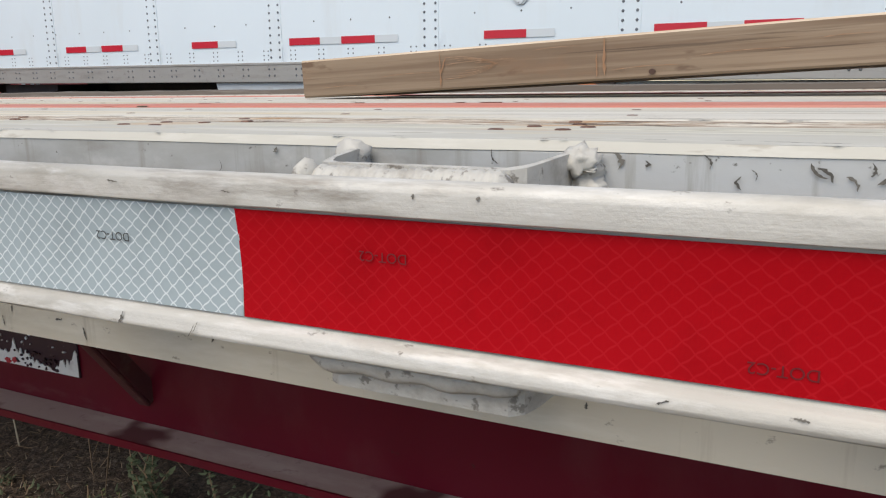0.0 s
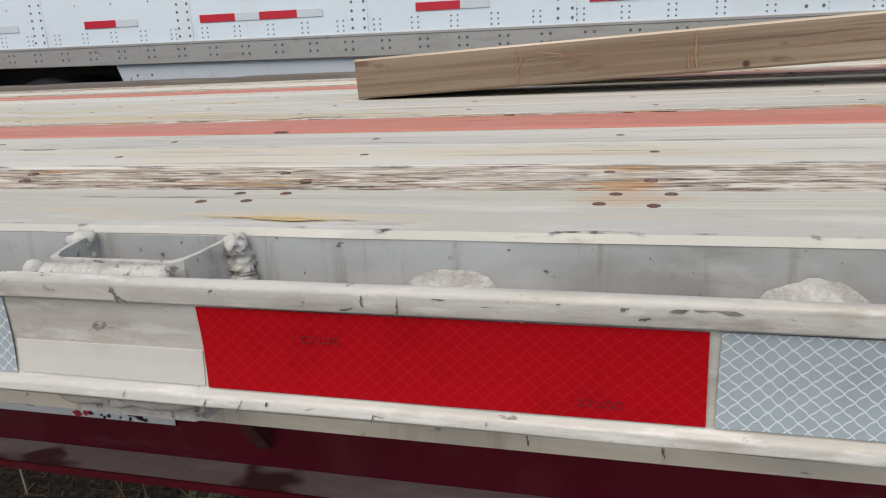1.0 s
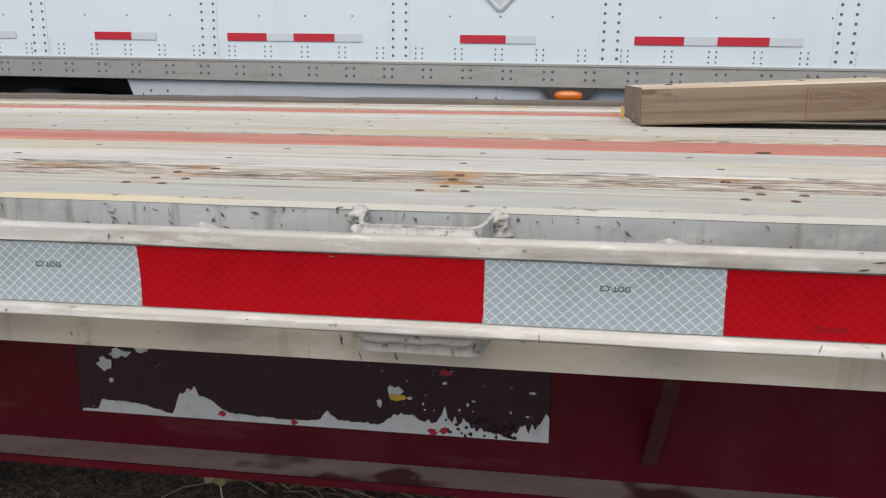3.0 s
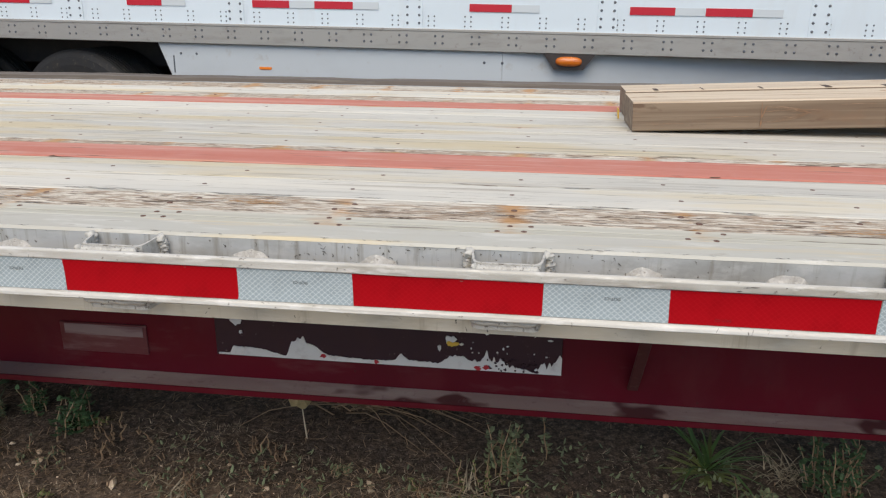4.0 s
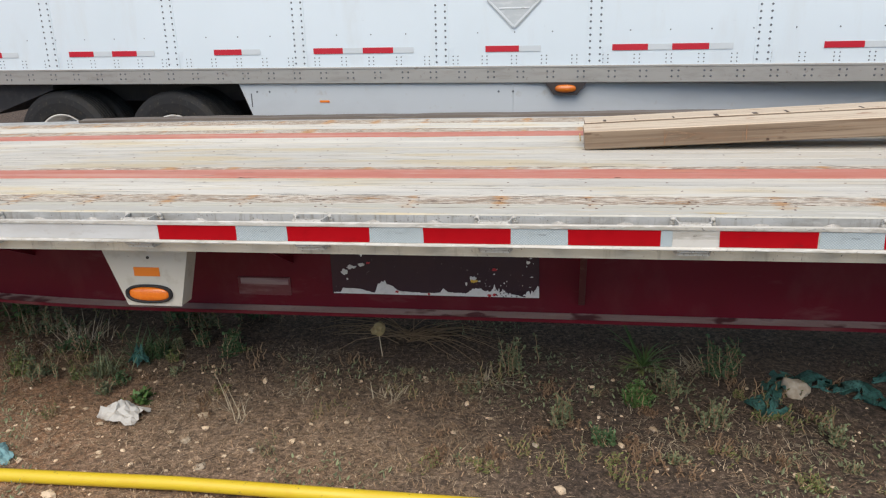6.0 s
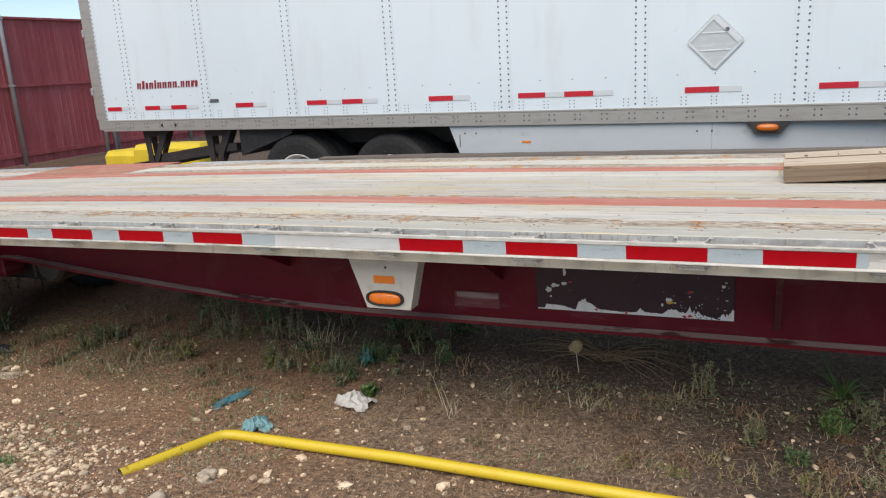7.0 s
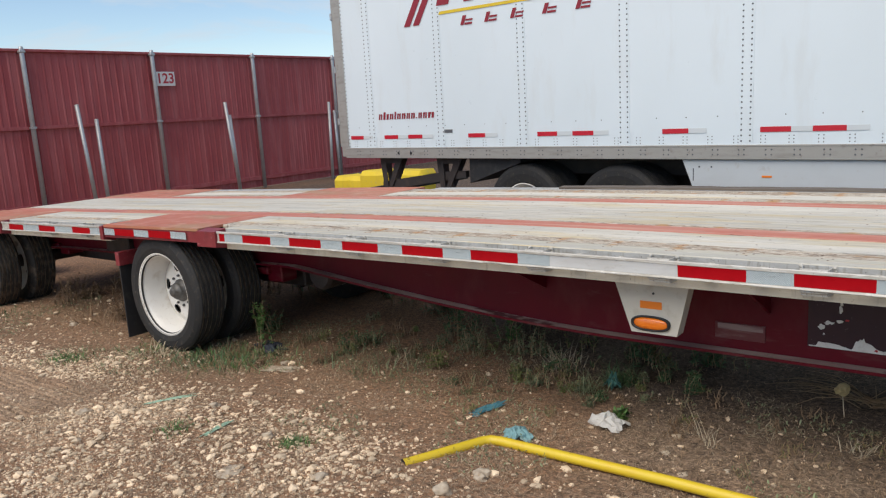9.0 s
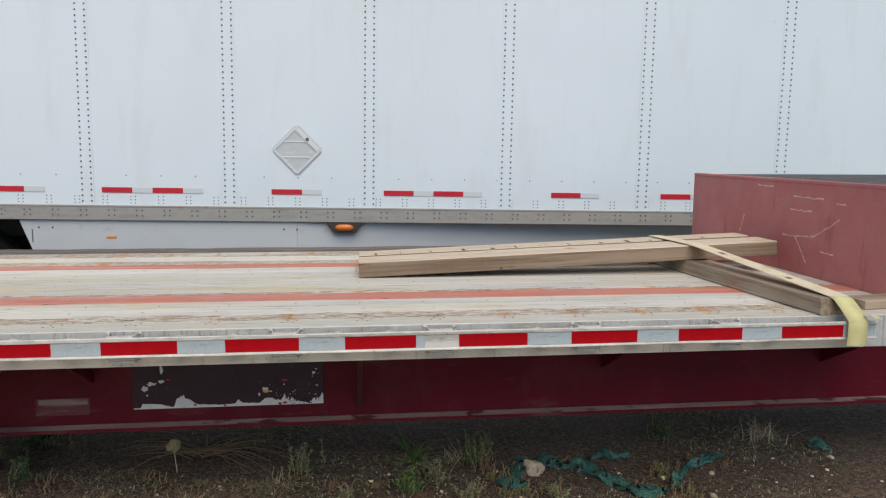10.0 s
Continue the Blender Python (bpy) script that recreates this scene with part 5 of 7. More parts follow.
def ring(cx, cz, a0, b0, a1, b1, y0, y1, n=28):
    o, i_ = oval(cx, cz, a0, b0), oval(cx, cz, a1, b1)
    v = [(x, y0, z) for x, z in o] + [(x, y0, z) for x, z in i_] + [(x, y1, z) for x, z in o] + [(x, y1, z) for x, z in i_]
    f = []
    for i in range(n):
        j = (i + 1) % n
        f += [[i, j, n + j, n + i], [i, 2 * n + i, 2 * n + j, j], [n + i, n + j, 3 * n + j, 3 * n + i]]
    return v, f


fb("grommet", ring(-1.138, 0.629, 0.096, 0.037, 0.084, 0.029, 0.238, 0.25), M_BLACK, "black rubber grommet", True, lampb)
fb("lens", dome(-1.138, 0.629, 0.085, 0.030, 0.248, 0.018), M_AMBER, "amber side marker lens", True, lampb)
fb("reflector", block(-1.190, -1.084, 0.2465, 0.2498, 0.700, 0.736, 0.001), M_ORANGE, "orange reflector strip", False, lampb)
fb("bolt", lathe([(0.0005, 0.2475), (0.004, 0.2475), (0.005, 0.2500)], 10) and moved(lathe([(0.0005, 0.246), (0.005, 0.246), (0.006, 0.2500)], 10), pose(-1.125, 0, 0.775)), M_DARKSTEEL, "", False, lampb)

# riser to the upper deck at the front, with a worn red face
fb("riser", join([prism([(-0.02, 0.80), (WIDTH + 0.06, 0.80), (WIDTH + 0.06, 1.530), (-0.02, 1.530)], X_FRONT, X_FRONT + 0.012, "x"), block(X_FRONT - 0.004, X_FRONT + 0.03, -0.02, WIDTH + 0.06, 1.530, 1.552, 0.004)]), M_RISER, "scratched dull red steel riser wall")
for a, b in (((1.366, 1.211), (1.069, 1.227)), ((1.069, 1.227), (0.841, 1.341)), ((1.232, 1.213), (1.114, 1.076)), ((1.279, 1.447), (0.988, 1.446)), ((1.302, 1.368), (1.086, 1.370)), ((0.873, 1.429), (0.798, 1.428)), ((1.678, 1.498), (1.498, 1.495)), ((1.871, 1.185), (1.823, 1.302)), ((0.989, 1.153), (0.874, 1.147))):
    n_ = [1.0, 0.6, 0.3, 0.8, 0.4, 0.9]
    pts_ = [(a[0] + (b[0] - a[0]) * q / 6, a[1] + (b[1] - a[1]) * q / 6 + 0.006 * noise.noise(Vector((q, a[0] * 9, 0)))) for q in range(7)]
    wide = abs(b[0] - a[0]) > abs(b[1] - a[1])
    edge_ = [(p[0] + (0 if wide else 0.011 * n_[q % 6]), p[1] + (0.011 * n_[q % 6] if wide else 0)) for q, p in enumerate(pts_)]
    fb("scratch", prism(pts_ + edge_[::-1], X_FRONT - 0.0012, X_FRONT + 0.001, "x"), M_SCRATCH, "pale scratch in the red paint")
fb("upper_deck", block(X_FRONT + 0.031, 5.6, 0.0, WIDTH, 1.48, 1.545, 0.004), M_DARKSTEEL, "edge of the upper deck")

# wheels
TYRE = [(0.30, -0.10), (0.315, -0.118), (0.36, -0.130), (0.41, -0.127), (0.440, -0.112), (0.455, -0.098)]
tread = []
for g in (-0.078, -0.040, 0.0, 0.040, 0.078):
    tread += [(0.4575, g - 0.010), (0.446, g - 0.0065), (0.446, g + 0.0065), (0.4575, g + 0.010)]
TYRE = TYRE + tread + [(r, -y) for r, y in TYRE[::-1]]


def tyre_of(segments, rubber):
    me = fix(mesh_of("tyre", *lathe(TYRE, segments), rubber, False))
    me.materials.append(M_TREAD_DUST)
    for p in me.polygons:
        r = math.hypot(p.center.x, p.center.z)
        if abs(p.center.y) < 0.09 and r < 0.449:
            p.material_index = 1
    return me


tyre_me, old_tyre_me = tyre_of(72, M_TYRE), tyre_of(56, M_TYRE_OLD)
RIM = [(0.306, -0.112), (0.322, -0.122), (0.322, -0.114), (0.306, -0.098), (0.292, -0.075), (0.280, -0.04), (0.268, 0.02), (0.258, 0.065), (0.262, 0.10), (0.306, 0.112)]
rim_me = fix(mesh_of("rim", *lathe(RIM, 60), M_RIM, True))


def wheel_disc():
    """The disc of the rim, set deep, with five hand holes."""
    v, f, na, rs = [], [], 80, [0.085, 0.11, 0.135, 0.150, 0.165, 0.180, 0.195, 0.210, 0.235, 0.262]
    for r in rs:
        for i in range(na):
            a = 2 * math.pi * i / na
            v.append((r * math.cos(a), 0.045 + (0.03 if r > 0.20 else 0.0) * (r - 0.2) / 0.06, r * math.sin(a)))
    for k in range(len(rs) - 1):
        rm = 0.5 * (rs[k] + rs[k + 1])
        for i in range(na):
            am = 2 * math.pi * (i + 0.5) / na
            da = (am * 5 / (2 * math.pi)) % 1 - 0.5
            if ((rm - 0.182) / 0.036) ** 2 + (da * 2 * math.pi / 5 * 0.182 / 0.042) ** 2 < 1:
                continue
            j = (i + 1) % na
            f.append([k * na + i, k * na + j, (k + 1) * na + j, (k + 1) * na + i])
    return v, f


disc_me = fix(mesh_of("disc", *wheel_disc(), M_RIM, True))
hub_me = fix(mesh_of("hub", *lathe([(0.001, -0.045), (0.030, -0.045), (0.036, -0.038), (0.036, -0.015), (0.060, -0.012), (0.066, 0.0), (0.066, 0.03), (0.088, 0.034), (0.088, 0.05)], 32), M_HUB, True))
nut_me = fix(mesh_of("lug_nut", *lathe([(0.001, 0.026), (0.007, 0.026), (0.010, 0.030), (0.010, 0.044)], 6), M_HUB))


def wheel(parent, x, y, z, face, tm, full=True, turn=0.0):
    """One wheel; face -1 looks towards -y. Deep side outwards on outer wheels."""
    m = pose(x, y, z, 0, turn, 0 if face < 0 else 180)
    w = put("wheel", rim_me, parent, m, "white deep-dish wheel on a worn tyre")
    put("tyre", tm, w, m, "worn black tyre")
    put("disc", disc_me, w, m)
    if full:
        put("hub", hub_me, w, m, "greasy metal hub")
        for i in range(10):
            a = 2 * math.pi * i / 10
            put("lug_nut", nut_me, w, m @ pose(0.117 * math.cos(a), 0, 0.117 * math.sin(a)))
    return w


for j, x in enumerate((-4.92, -8.26)):
    zc = 0.432 - 0.055 * j
    for y, face, full in ((0.175, -1, True), (0.52, 1, False), (1.99, -1, False), (2.36, 1, True)):
        wheel(flatbed, x, y, zc, face, old_tyre_me if j else tyre_me, full, 17 * j + 11)
    fb("axle", moved(lathe([(0.001, 0.2), (0.065, 0.2), (0.065, 2.3), (0.001, 2.3)], 16), pose(x, 0, zc)), M_DARKSTEEL)
    fb("hanger", join([block(x + 0.45, x + 0.62, 0.70, 0.86, 0.44, 0.9, 0.01), block(x - 0.5, x + 0.5, 0.66, 0.78, 0.50, 0.56, 0.01)]), M_FRAME, "dark red suspension hanger")
    xf = x - 0.545
    # the far pair is unseen, added to hide lit ground behind the wheels
    for ya, yb in ((0.04, 0.66), (1.87, 2.49)):
        fl = fb("mud_flap", block(xf - 0.006, xf + 0.006, ya, yb, 0.025, 0.62 - 0.04 * j, 0.002), M_BLACK, "black rubber mud flap")
        fb("flap_bracket", block(xf - 0.03, xf + 0.025, ya - 0.01, yb + 0.02, 0.62 - 0.04 * j, 0.73 - 0.04 * j, 0.004), M_REDTRIM, "dark red flap bracket", False, fl)
fb("brake_chamber", moved(lathe([(0.001, 0), (0.07, 0.004), (0.09, 0.03), (0.09, 0.09), (0.095, 0.10), (0.09, 0.11), (0.09, 0.17), (0.06, 0.21), (0.001, 0.215)], 20), pose(-5.95, 0.72, 0.60, 0, 0, -80)), M_DARKSTEEL, "dark brake chamber")
# long dark bars added to block the bright ground behind, plus one box
fb("subframe", join([block(-7.9, -4.3, 0.93, 1.05, 0.36, 0.62, 0.01), block(-7.9, -4.3, 1.50, 1.62, 0.36, 0.62, 0.01), block(-6.75, -6.35, 0.64, 0.93, 0.52, 0.72, 0.01)]), M_DARKSTEEL, "dark suspension subframe between the axles")
fb("air_hose", tube([(-6.2, 0.6, 0.62), (-6.0, 0.55, 0.52), (-5.8, 0.55, 0.50), (-5.6, 0.58, 0.55), (-5.5, 0.62, 0.66)], 0.012, 8), M_BLACK, "black air hose")
fb("air_tank", moved(lathe([(0.001, 0), (0.10, 0.01), (0.12, 0.04), (0.12, 0.7), (0.10, 0.74), (0.001, 0.75)], 24), pose(-3.95, 0.75, 0.52)), M_DARKSTEEL, "dark air tank")
fb("rear_sill", block(X_REAR - 0.03, X_REAR + 0.095, 0.0, WIDTH, 0.70, 0.86, 0.01), M_REDTRIM, "dark red rear sill")

# ---- the white box trailer behind ----
boxt = thing("box_trailer", "white riveted box trailer with red strips, parked behind the flatbed", "box trailer", (0, 4.125, 0), rot=(0, 0.54, -3.15))
B0, B1, BTOP = -7.29, 8.86, 4.10


def bx(name, piece, material, label="", smooth=False, parent=None):
    return put(name, fix(mesh_of(name, *piece, material, smooth)), parent or boxt, label=label, local=True)


SEAMS = [-7.22, -6.755, -5.545, -4.325, -3.08, -1.857, -0.600, 0.660, 1.926, 3.225, 4.56, 5.79, 7.02, 8.25, 8.80]


def panel(x0, x1):
    """One side sheet, very slightly dished."""
    v, f, nx_, nz_ = [], [], 10, 16
    for j in range(nz_ + 1):
        for i in range(nx_ + 1):
            a, b = i / nx_, j / nz_
            v.append((x0 + (x1 - x0) * a, 0.003 * math.sin(math.pi * a) * math.sin(math.pi * min(1, b * 1.2)) * (0.6 + noise.noise(Vector((x0, b * 3, a)))), 1.17 + (BTOP - 1.17) * b))
    w = nx_ + 1
    f = [[j * w + i, j * w + i + 1, (j + 1) * w + i + 1, (j + 1) * w + i] for j in range(nz_) for i in range(nx_)]
    o = len(v)
    v += [(x0, 0.03, 1.17), (x1, 0.03, 1.17), (x1, 0.03, BTOP), (x0, 0.03, BTOP)]
    f += [[0, o, o + 3, nz_ * w], [nx_, nz_ * w + nx_, o + 2, o + 1], [o, o + 1, o + 2, o + 3]]
    return v, f


for a, b in zip(SEAMS[:-1], SEAMS[1:]):
    bx("side_panel", panel(a + 0.0006, b - 0.0006), M_BOXWHITE, "white painted aluminium side panel", True)
for a in SEAMS[1:-1]:
    bx("seam_strip", block(a - 0.062, a + 0.062, -0.0035, -0.0005, 1.185, BTOP - 0.12, 0.001), M_BOXWHITE, "riveted joint strip")


def dots(points, r, y):
    v, f = [], []
    for x, z in points:
        o = len(v)
        v += [(x + r * math.cos(i * math.pi / 3), y, z + r * math.sin(i * math.pi / 3)) for i in range(6)]
        v += [(x + 0.55 * r * math.cos(i * math.pi / 3), y - 0.5 * r, z + 0.55 * r * math.sin(i * math.pi / 3)) for i in range(6)]
        f += [[o + i, o + (i + 1) % 6, o + 6 + (i + 1) % 6, o + 6 + i] for i in range(6)] + [[o + 6 + i for i in range(6)]]
    return v, f


seam_dots = [(a + s, 1.22 + 0.0505 * k) for a in SEAMS[1:-1] for s in (-0.040, 0.040) for k in range(55)] + [(-7.205, 1.2 + 0.05 * k) for k in range(56)]
tagged(bx("rivet_column", dots(seam_dots, 0.0095, -0.0036), M_RIVET), kind="stuff")
low_dots = [(-7.1 + 0.2445 * i + dx, z) for i in range(65) for dx in (0, 0.04) for z in (1.205, 1.235, 1.265)]
low_dots += [(-7.0 + 0.305 * i, 1.452) for i in range(52)]
tagged(bx("rivet_row", dots(low_dots, 0.0065, 0.0005), M_RIVET), kind="stuff")
rail_dots = [(-7.05 + 0.2445 * i + dx, z) for i in range(65) for dx in (0, 0.05) for z in (1.095, 1.14)]
rail = bx("bottom_rail", join([block(-7.29, B1, -0.012, 0.05, 1.048, 1.183, 0.004), block(-7.29, B1, -0.016, 0.0, 1.168, 1.186, 0.003)]), M_BOXRAIL, "dull aluminium bottom rail")
tagged(bx("rail_rivets", dots(rail_dots, 0.009, -0.0122), M_RIVET, parent=rail), kind="stuff")
bx("corner_post", join([block(-7.37, -7.222, -0.01, 0.09, 1.06, BTOP, 0.012), block(-7.40, -7.36, 0.0, 0.06, 1.2, BTOP, 0.006)]), M_BOXRAIL, "dull aluminium rear corner post")
bx("far_side", block(B0, B1, 2.54, 2.59, 1.05, BTOP, 0.004), M_BOXWHITE)
bx("rear_door", block(B0 - 0.06, B0, 0.0905, 2.53, 1.05, BTOP, 0.004), M_BOXWHITE, "closed white rear doors")
bx("front_wall", block(B1 + 0.002, B1 + 0.05, 0, 2.59, 1.05, BTOP, 0.01), M_BOXWHITE)
bx("roof", block(B0 - 0.04, B1 + 0.05, -0.008, 2.6, BTOP + 0.001, BTOP + 0.04, 0.01), M_BOXWHITE)
bx("floor_pan", block(B0, B1, 0.052, 2.538, 1.06, 1.12, 0.004), M_DARKSTEEL)
for z in (1.5, 2.2, 2.9, 3.6):
    bx("hinge", block(-7.415, -7.375, -0.014, 0.05, z, z + 0.09, 0.006), M_GALV, "steel door hinge")

REDS = [(-7.168, -6.923), (-6.526, -6.279), (-6.099, -5.856), (-5.118, -4.863), (-4.135, -3.878), (-3.686, -3.433), (-2.666, -2.400), (-1.727, -1.461), (-1.282, -1.014), (-0.225, 0.050), (0.795, 1.070), (1.253, 1.530), (2.357, 2.636), (3.405, 3.695), (3.86, 4.14), (4.95, 5.23)]
for a, b in REDS:
    bx("red_strip", block(a, b, -0.0052, -0.0042, 1.298, 1.346, 0.0003), M_MARK_RED, "red reflective strip")
    bx("silver_strip", block(b + 0.001, b + 0.178, -0.0050, -0.0042, 1.299, 1.345, 0.0003), M_MARK_GREY, "faded silver reflective strip")

# diamond placard holder
cx, cz, h = 0.010, 1.703, 0.218
pl = bx("placard_holder", prism([(cx - h, cz - 0.012), (cx - 0.02, cz - h), (cx + 0.02, cz - h), (cx + h, cz - 0.012), (cx + h, cz + 0.02), (cx + 0.02, cz + h), (cx - 0.02, cz + h), (cx - h, cz + 0.02)], -0.008, -0.004), M_PLACARD, "pale grey diamond placard holder")


def slat(u0, u1, w0, w1, y0, y1):
    """A bar in the diamond's own turned frame: u to the upper right, w to the upper left."""
    r = math.sqrt(0.5)
    return prism([(cx + r * (u - w), cz + r * (u + w)) for u, w in ((u0, w0), (u1, w0), (u1, w1), (u0, w1))], y0, y1)


q = 0.150
for u0, u1, w0, w1 in ((-q, q, -q - 0.006, -q + 0.010), (-q, q, q - 0.010, q + 0.006), (-q - 0.006, -q + 0.010, -q + 0.011, q - 0.011)):
    bx("holder_edge", slat(u0, u1, w0, w1, -0.014, -0.0082), M_PLACARD_EDGE, "", False, pl)
bx("holder_latch", slat(q - 0.035, q + 0.004, -q + 0.012, q - 0.012, -0.018, -0.0082), M_PLACARD_EDGE, "wide pale latch bar", False, pl)
bx("latch_bolt", moved(lathe([(0.001, -0.026), (0.014, -0.026), (0.017, -0.0182)], 12), pose(cx + 0.092, 0, cz + 0.098)), M_RIVET, "dark bolt", False, pl)
for z, w in ((0.075, 0.115), (-0.065, 0.125)):
    bx("holder_bar", block(cx - w, cx + w, -0.013, -0.0083, cz + z - 0.006, cz + z + 0.006, 0.002), M_PLACARD_EDGE, "", False, pl)
bx("name_plate", block(-5.49, -5.36, -0.006, -0.0006, 1.36, 1.40, 0.001), M_RIVET, "small grey plate")


def slant(x0, x1, z0, z1, lean=0.3, y=-0.0066):
    d = lean * (z1 - z0)
    return prism([(x0, z0), (x1, z0), (x1 + d, z1), (x0 + d, z1)], y, y + 0.0022)


# company lettering as plain slanted bars
for x0, x1 in ((-6.06, -5.96), (-5.91, -5.81)):
    bx("logo_bar", slant(x0, x1, 2.67, 3.55, 0.62), M_DKRED, "dark red slanted bar")
for x0, x1 in ((-5.52, -5.33), (-5.10, -4.96), (-4.72, -4.55), (-4.36, -4.21), (-4.02, -3.86), (-3.66, -3.50)):
    bx("logo_bar", slant(x0, x1, 2.86, 3.50, 0.35), M_DKRED, "dark red slanted bar")
bx("logo_underline", prism([(-5.49, 2.755), (-3.42, 2.765), (-3.42, 2.795), (-5.47, 2.79)], -0.0066, -0.0044), M_YPAINT, "thin yellow line")
for x0 in (-5.16, -4.81, -4.45, -4.03, -3.62):
    bx("logo_bar", join([slant(x0, x0 + 0.05, 2.60, 2.705, 0.4), slant(x0 + 0.06, x0 + 0.17, 2.60, 2.622, 0.4), slant(x0 + 0.075, x0 + 0.18, 2.642, 2.662, 0.4)]), M_DKRED, "small dark red bars")
x = -6.61
for w, t in ((0.06, 0), (0.035, 1), (0.035, 0), (0.06, 0), (0.025, 1), (0.06, 0), (0.06, 0), (0.055, 0), (0.06, 0), (0.018, 2), (0.055, 0), (0.06, 0), (0.095, 0)):
    z1 = 1.62 if t == 0 else (1.645 if t == 1 else 1.565)
    pieces = [slant(x, x + w, 1.55, z1, 0.15)] if w < 0.05 else [slant(x, x + w * 0.36, 1.55, z1, 0.15), slant(x + w * 0.62, x + w, 1.55, z1, 0.15), slant(x + w * 0.37, x + w * 0.61, z1 - 0.02, z1, 0.15)]
    bx("lettering_bar", join(pieces), M_DKRED, "small dark red lettering bar")
    x += w + 0.0235

# side skirt, lamps
skirt = bx("side_skirt", prism([(-2.47, 1.046), (0.0, 1.046), (0.0, 0.36), (-2.20, 0.36)], 0.02, 0.045), M_SKIRT, "white aerodynamic side skirt")
SKIRT_IN = 0.30
bx("skirt_front", ([(x_, y_ + d_, z_) for d_ in (0.0, 0.025) for x_, y_, z_ in ((0.002, 0.02, 1.046), (4.6, 0.02 + SKIRT_IN, 1.046), (4.6, 0.05 + SKIRT_IN, 0.36), (0.002, 0.02, 0.36))], [[0, 1, 2, 3], [7, 6, 5, 4], [0, 4, 5, 1], [1, 5, 6, 2], [2, 6, 7, 3], [3, 7, 4, 0]]), M_SKIRT, "front part of the skirt, bending inwards", False, skirt)
tagged(bx("skirt_rivet", dots([(-2.30 + 0.12 * i, 0.975) for i in range(2)] + [(-0.12 + 0.12 * i, 0.975) for i in range(2)], 0.010, 0.0195), M_RIVET, parent=skirt), kind="stuff")
bx("skirt_marker", block(-1.71, -1.62, 0.015, 0.0198, 0.882, 0.900, 0.001), M_ORANGE, "small orange marker", False, skirt)
bx("scratch_mark", block(-2.362, -2.352, 0.0175, 0.0198, 0.84, 0.96, 0.0008), M_RIVET, "", False, skirt)
lamp = bx("marker_lamp", prism([(0.27, 1.046), (0.60, 1.046), (0.53, 0.950), (0.34, 0.950)], -0.012, 0.0195), M_DARKSTEEL, "amber marker lamp in a dark housing")
bx("lens", dome(0.435, 1.0, 0.085, 0.032, -0.0125, 0.03), M_AMBER_DULL, "dull amber lens", True, lamp)

# rear bogie and underride guard
big_tyre = fix(mesh_of("tyre", *lathe([(r * (1.10 / 0.90 if r > 0.35 else 1.08), y) for r, y in TYRE], 56), M_TYRE))
for u in (-4.40, -3.20):
    for y in (0.20, 0.52, 2.07, 2.39):
        m = pose(u, y, 0.47, 0, 0, 0 if y < 1 else 180) @ Matrix.Diagonal((0.90, 1.0, 0.90, 1.0))
        w = put("wheel", rim_me, boxt, m, "wheel of the box trailer", local=True)
        put("tyre", big_tyre, w, None, "black tyre", local=True)
        put("disc", disc_me, w, None, "", local=True)
    bx("axle", moved(lathe([(0.001, 0.2), (0.065, 0.2), (0.065, 2.4), (0.001, 2.4)], 14), pose(u, 0, 0.47)), M_DARKSTEEL)
bx("slider_frame", join([block(-4.75, -2.3, 0.62, 0.76, 0.82, 1.058, 0.01), block(-4.75, -2.3, 1.83, 1.97, 0.82, 1.058, 0.01)]), M_DARKSTEEL, "black bogie slider frame")
bx("mud_guard", prism([(-5.2, 0.74), (-4.45, 0.99), (-4.45, 1.04), (-5.2, 1.04)], 0.10, 0.7), M_BLACK, "black guard in front of the tyres")
bx("undercarriage_panel", block(-4.6, -2.5, 0.9, 0.92, 0.55, 1.05, 0.005), M_DARKSTEEL)
for u in (-6.76, -5.75):
    for y_ in (0.12, 0.22):
        strut = join([prism([(u, 1.046), (u + 0.10, 1.046), (u + 0.13, 0.56), (u + 0.06, 0.56)], y_, y_ + 0.012), prism([(u + 0.30, 1.046), (u + 0.42, 1.046), (u + 0.17, 0.60), (u + 0.13, 0.64)], y_, y_ + 0.012), prism([(u + 0.10, 1.046), (u + 0.30, 1.046), (u + 0.27, 0.97), (u + 0.105, 0.97)], y_ + 0.0005, y_ + 0.0115)])
        bx("guard_strut", strut, M_DARKSTEEL, "black steel guard strut")
bx("guard_bar", prism([(-6.75, 0.60), (-5.30, 0.80), (-5.30, 0.88), (-5.6, 0.87), (-6.75, 0.72)], 0.14, 0.215), M_DARKSTEEL, "black steel brace")
bx("guard_beam", block(-7.25, -7.15, 0.05, 2.5, 0.50, 0.60, 0.01), M_DARKSTEEL, "rear underride beam")
bx("side_repeater", join([moved(lathe([(0.001, -0.02), (0.016, -0.018), (0.018, 0)], 14), pose(u, 0, 1.115)) for u in (-6.28, -6.06)]), M_BLACK)

# ---- the red fence at the end of the yard ----
FX = -15.7
fence = thing("perimeter_fence", "tall dark red sheet metal fence on galvanised posts", "fence", (FX, 8, 0))


def fz(name, piece, material, label="", smooth=False):
    return put(name, fix(mesh_of(name, *piece, material, smooth)), fence, label=label)


POST_Y = [4.2 + 2.84 * i for i in range(-6, 7)]


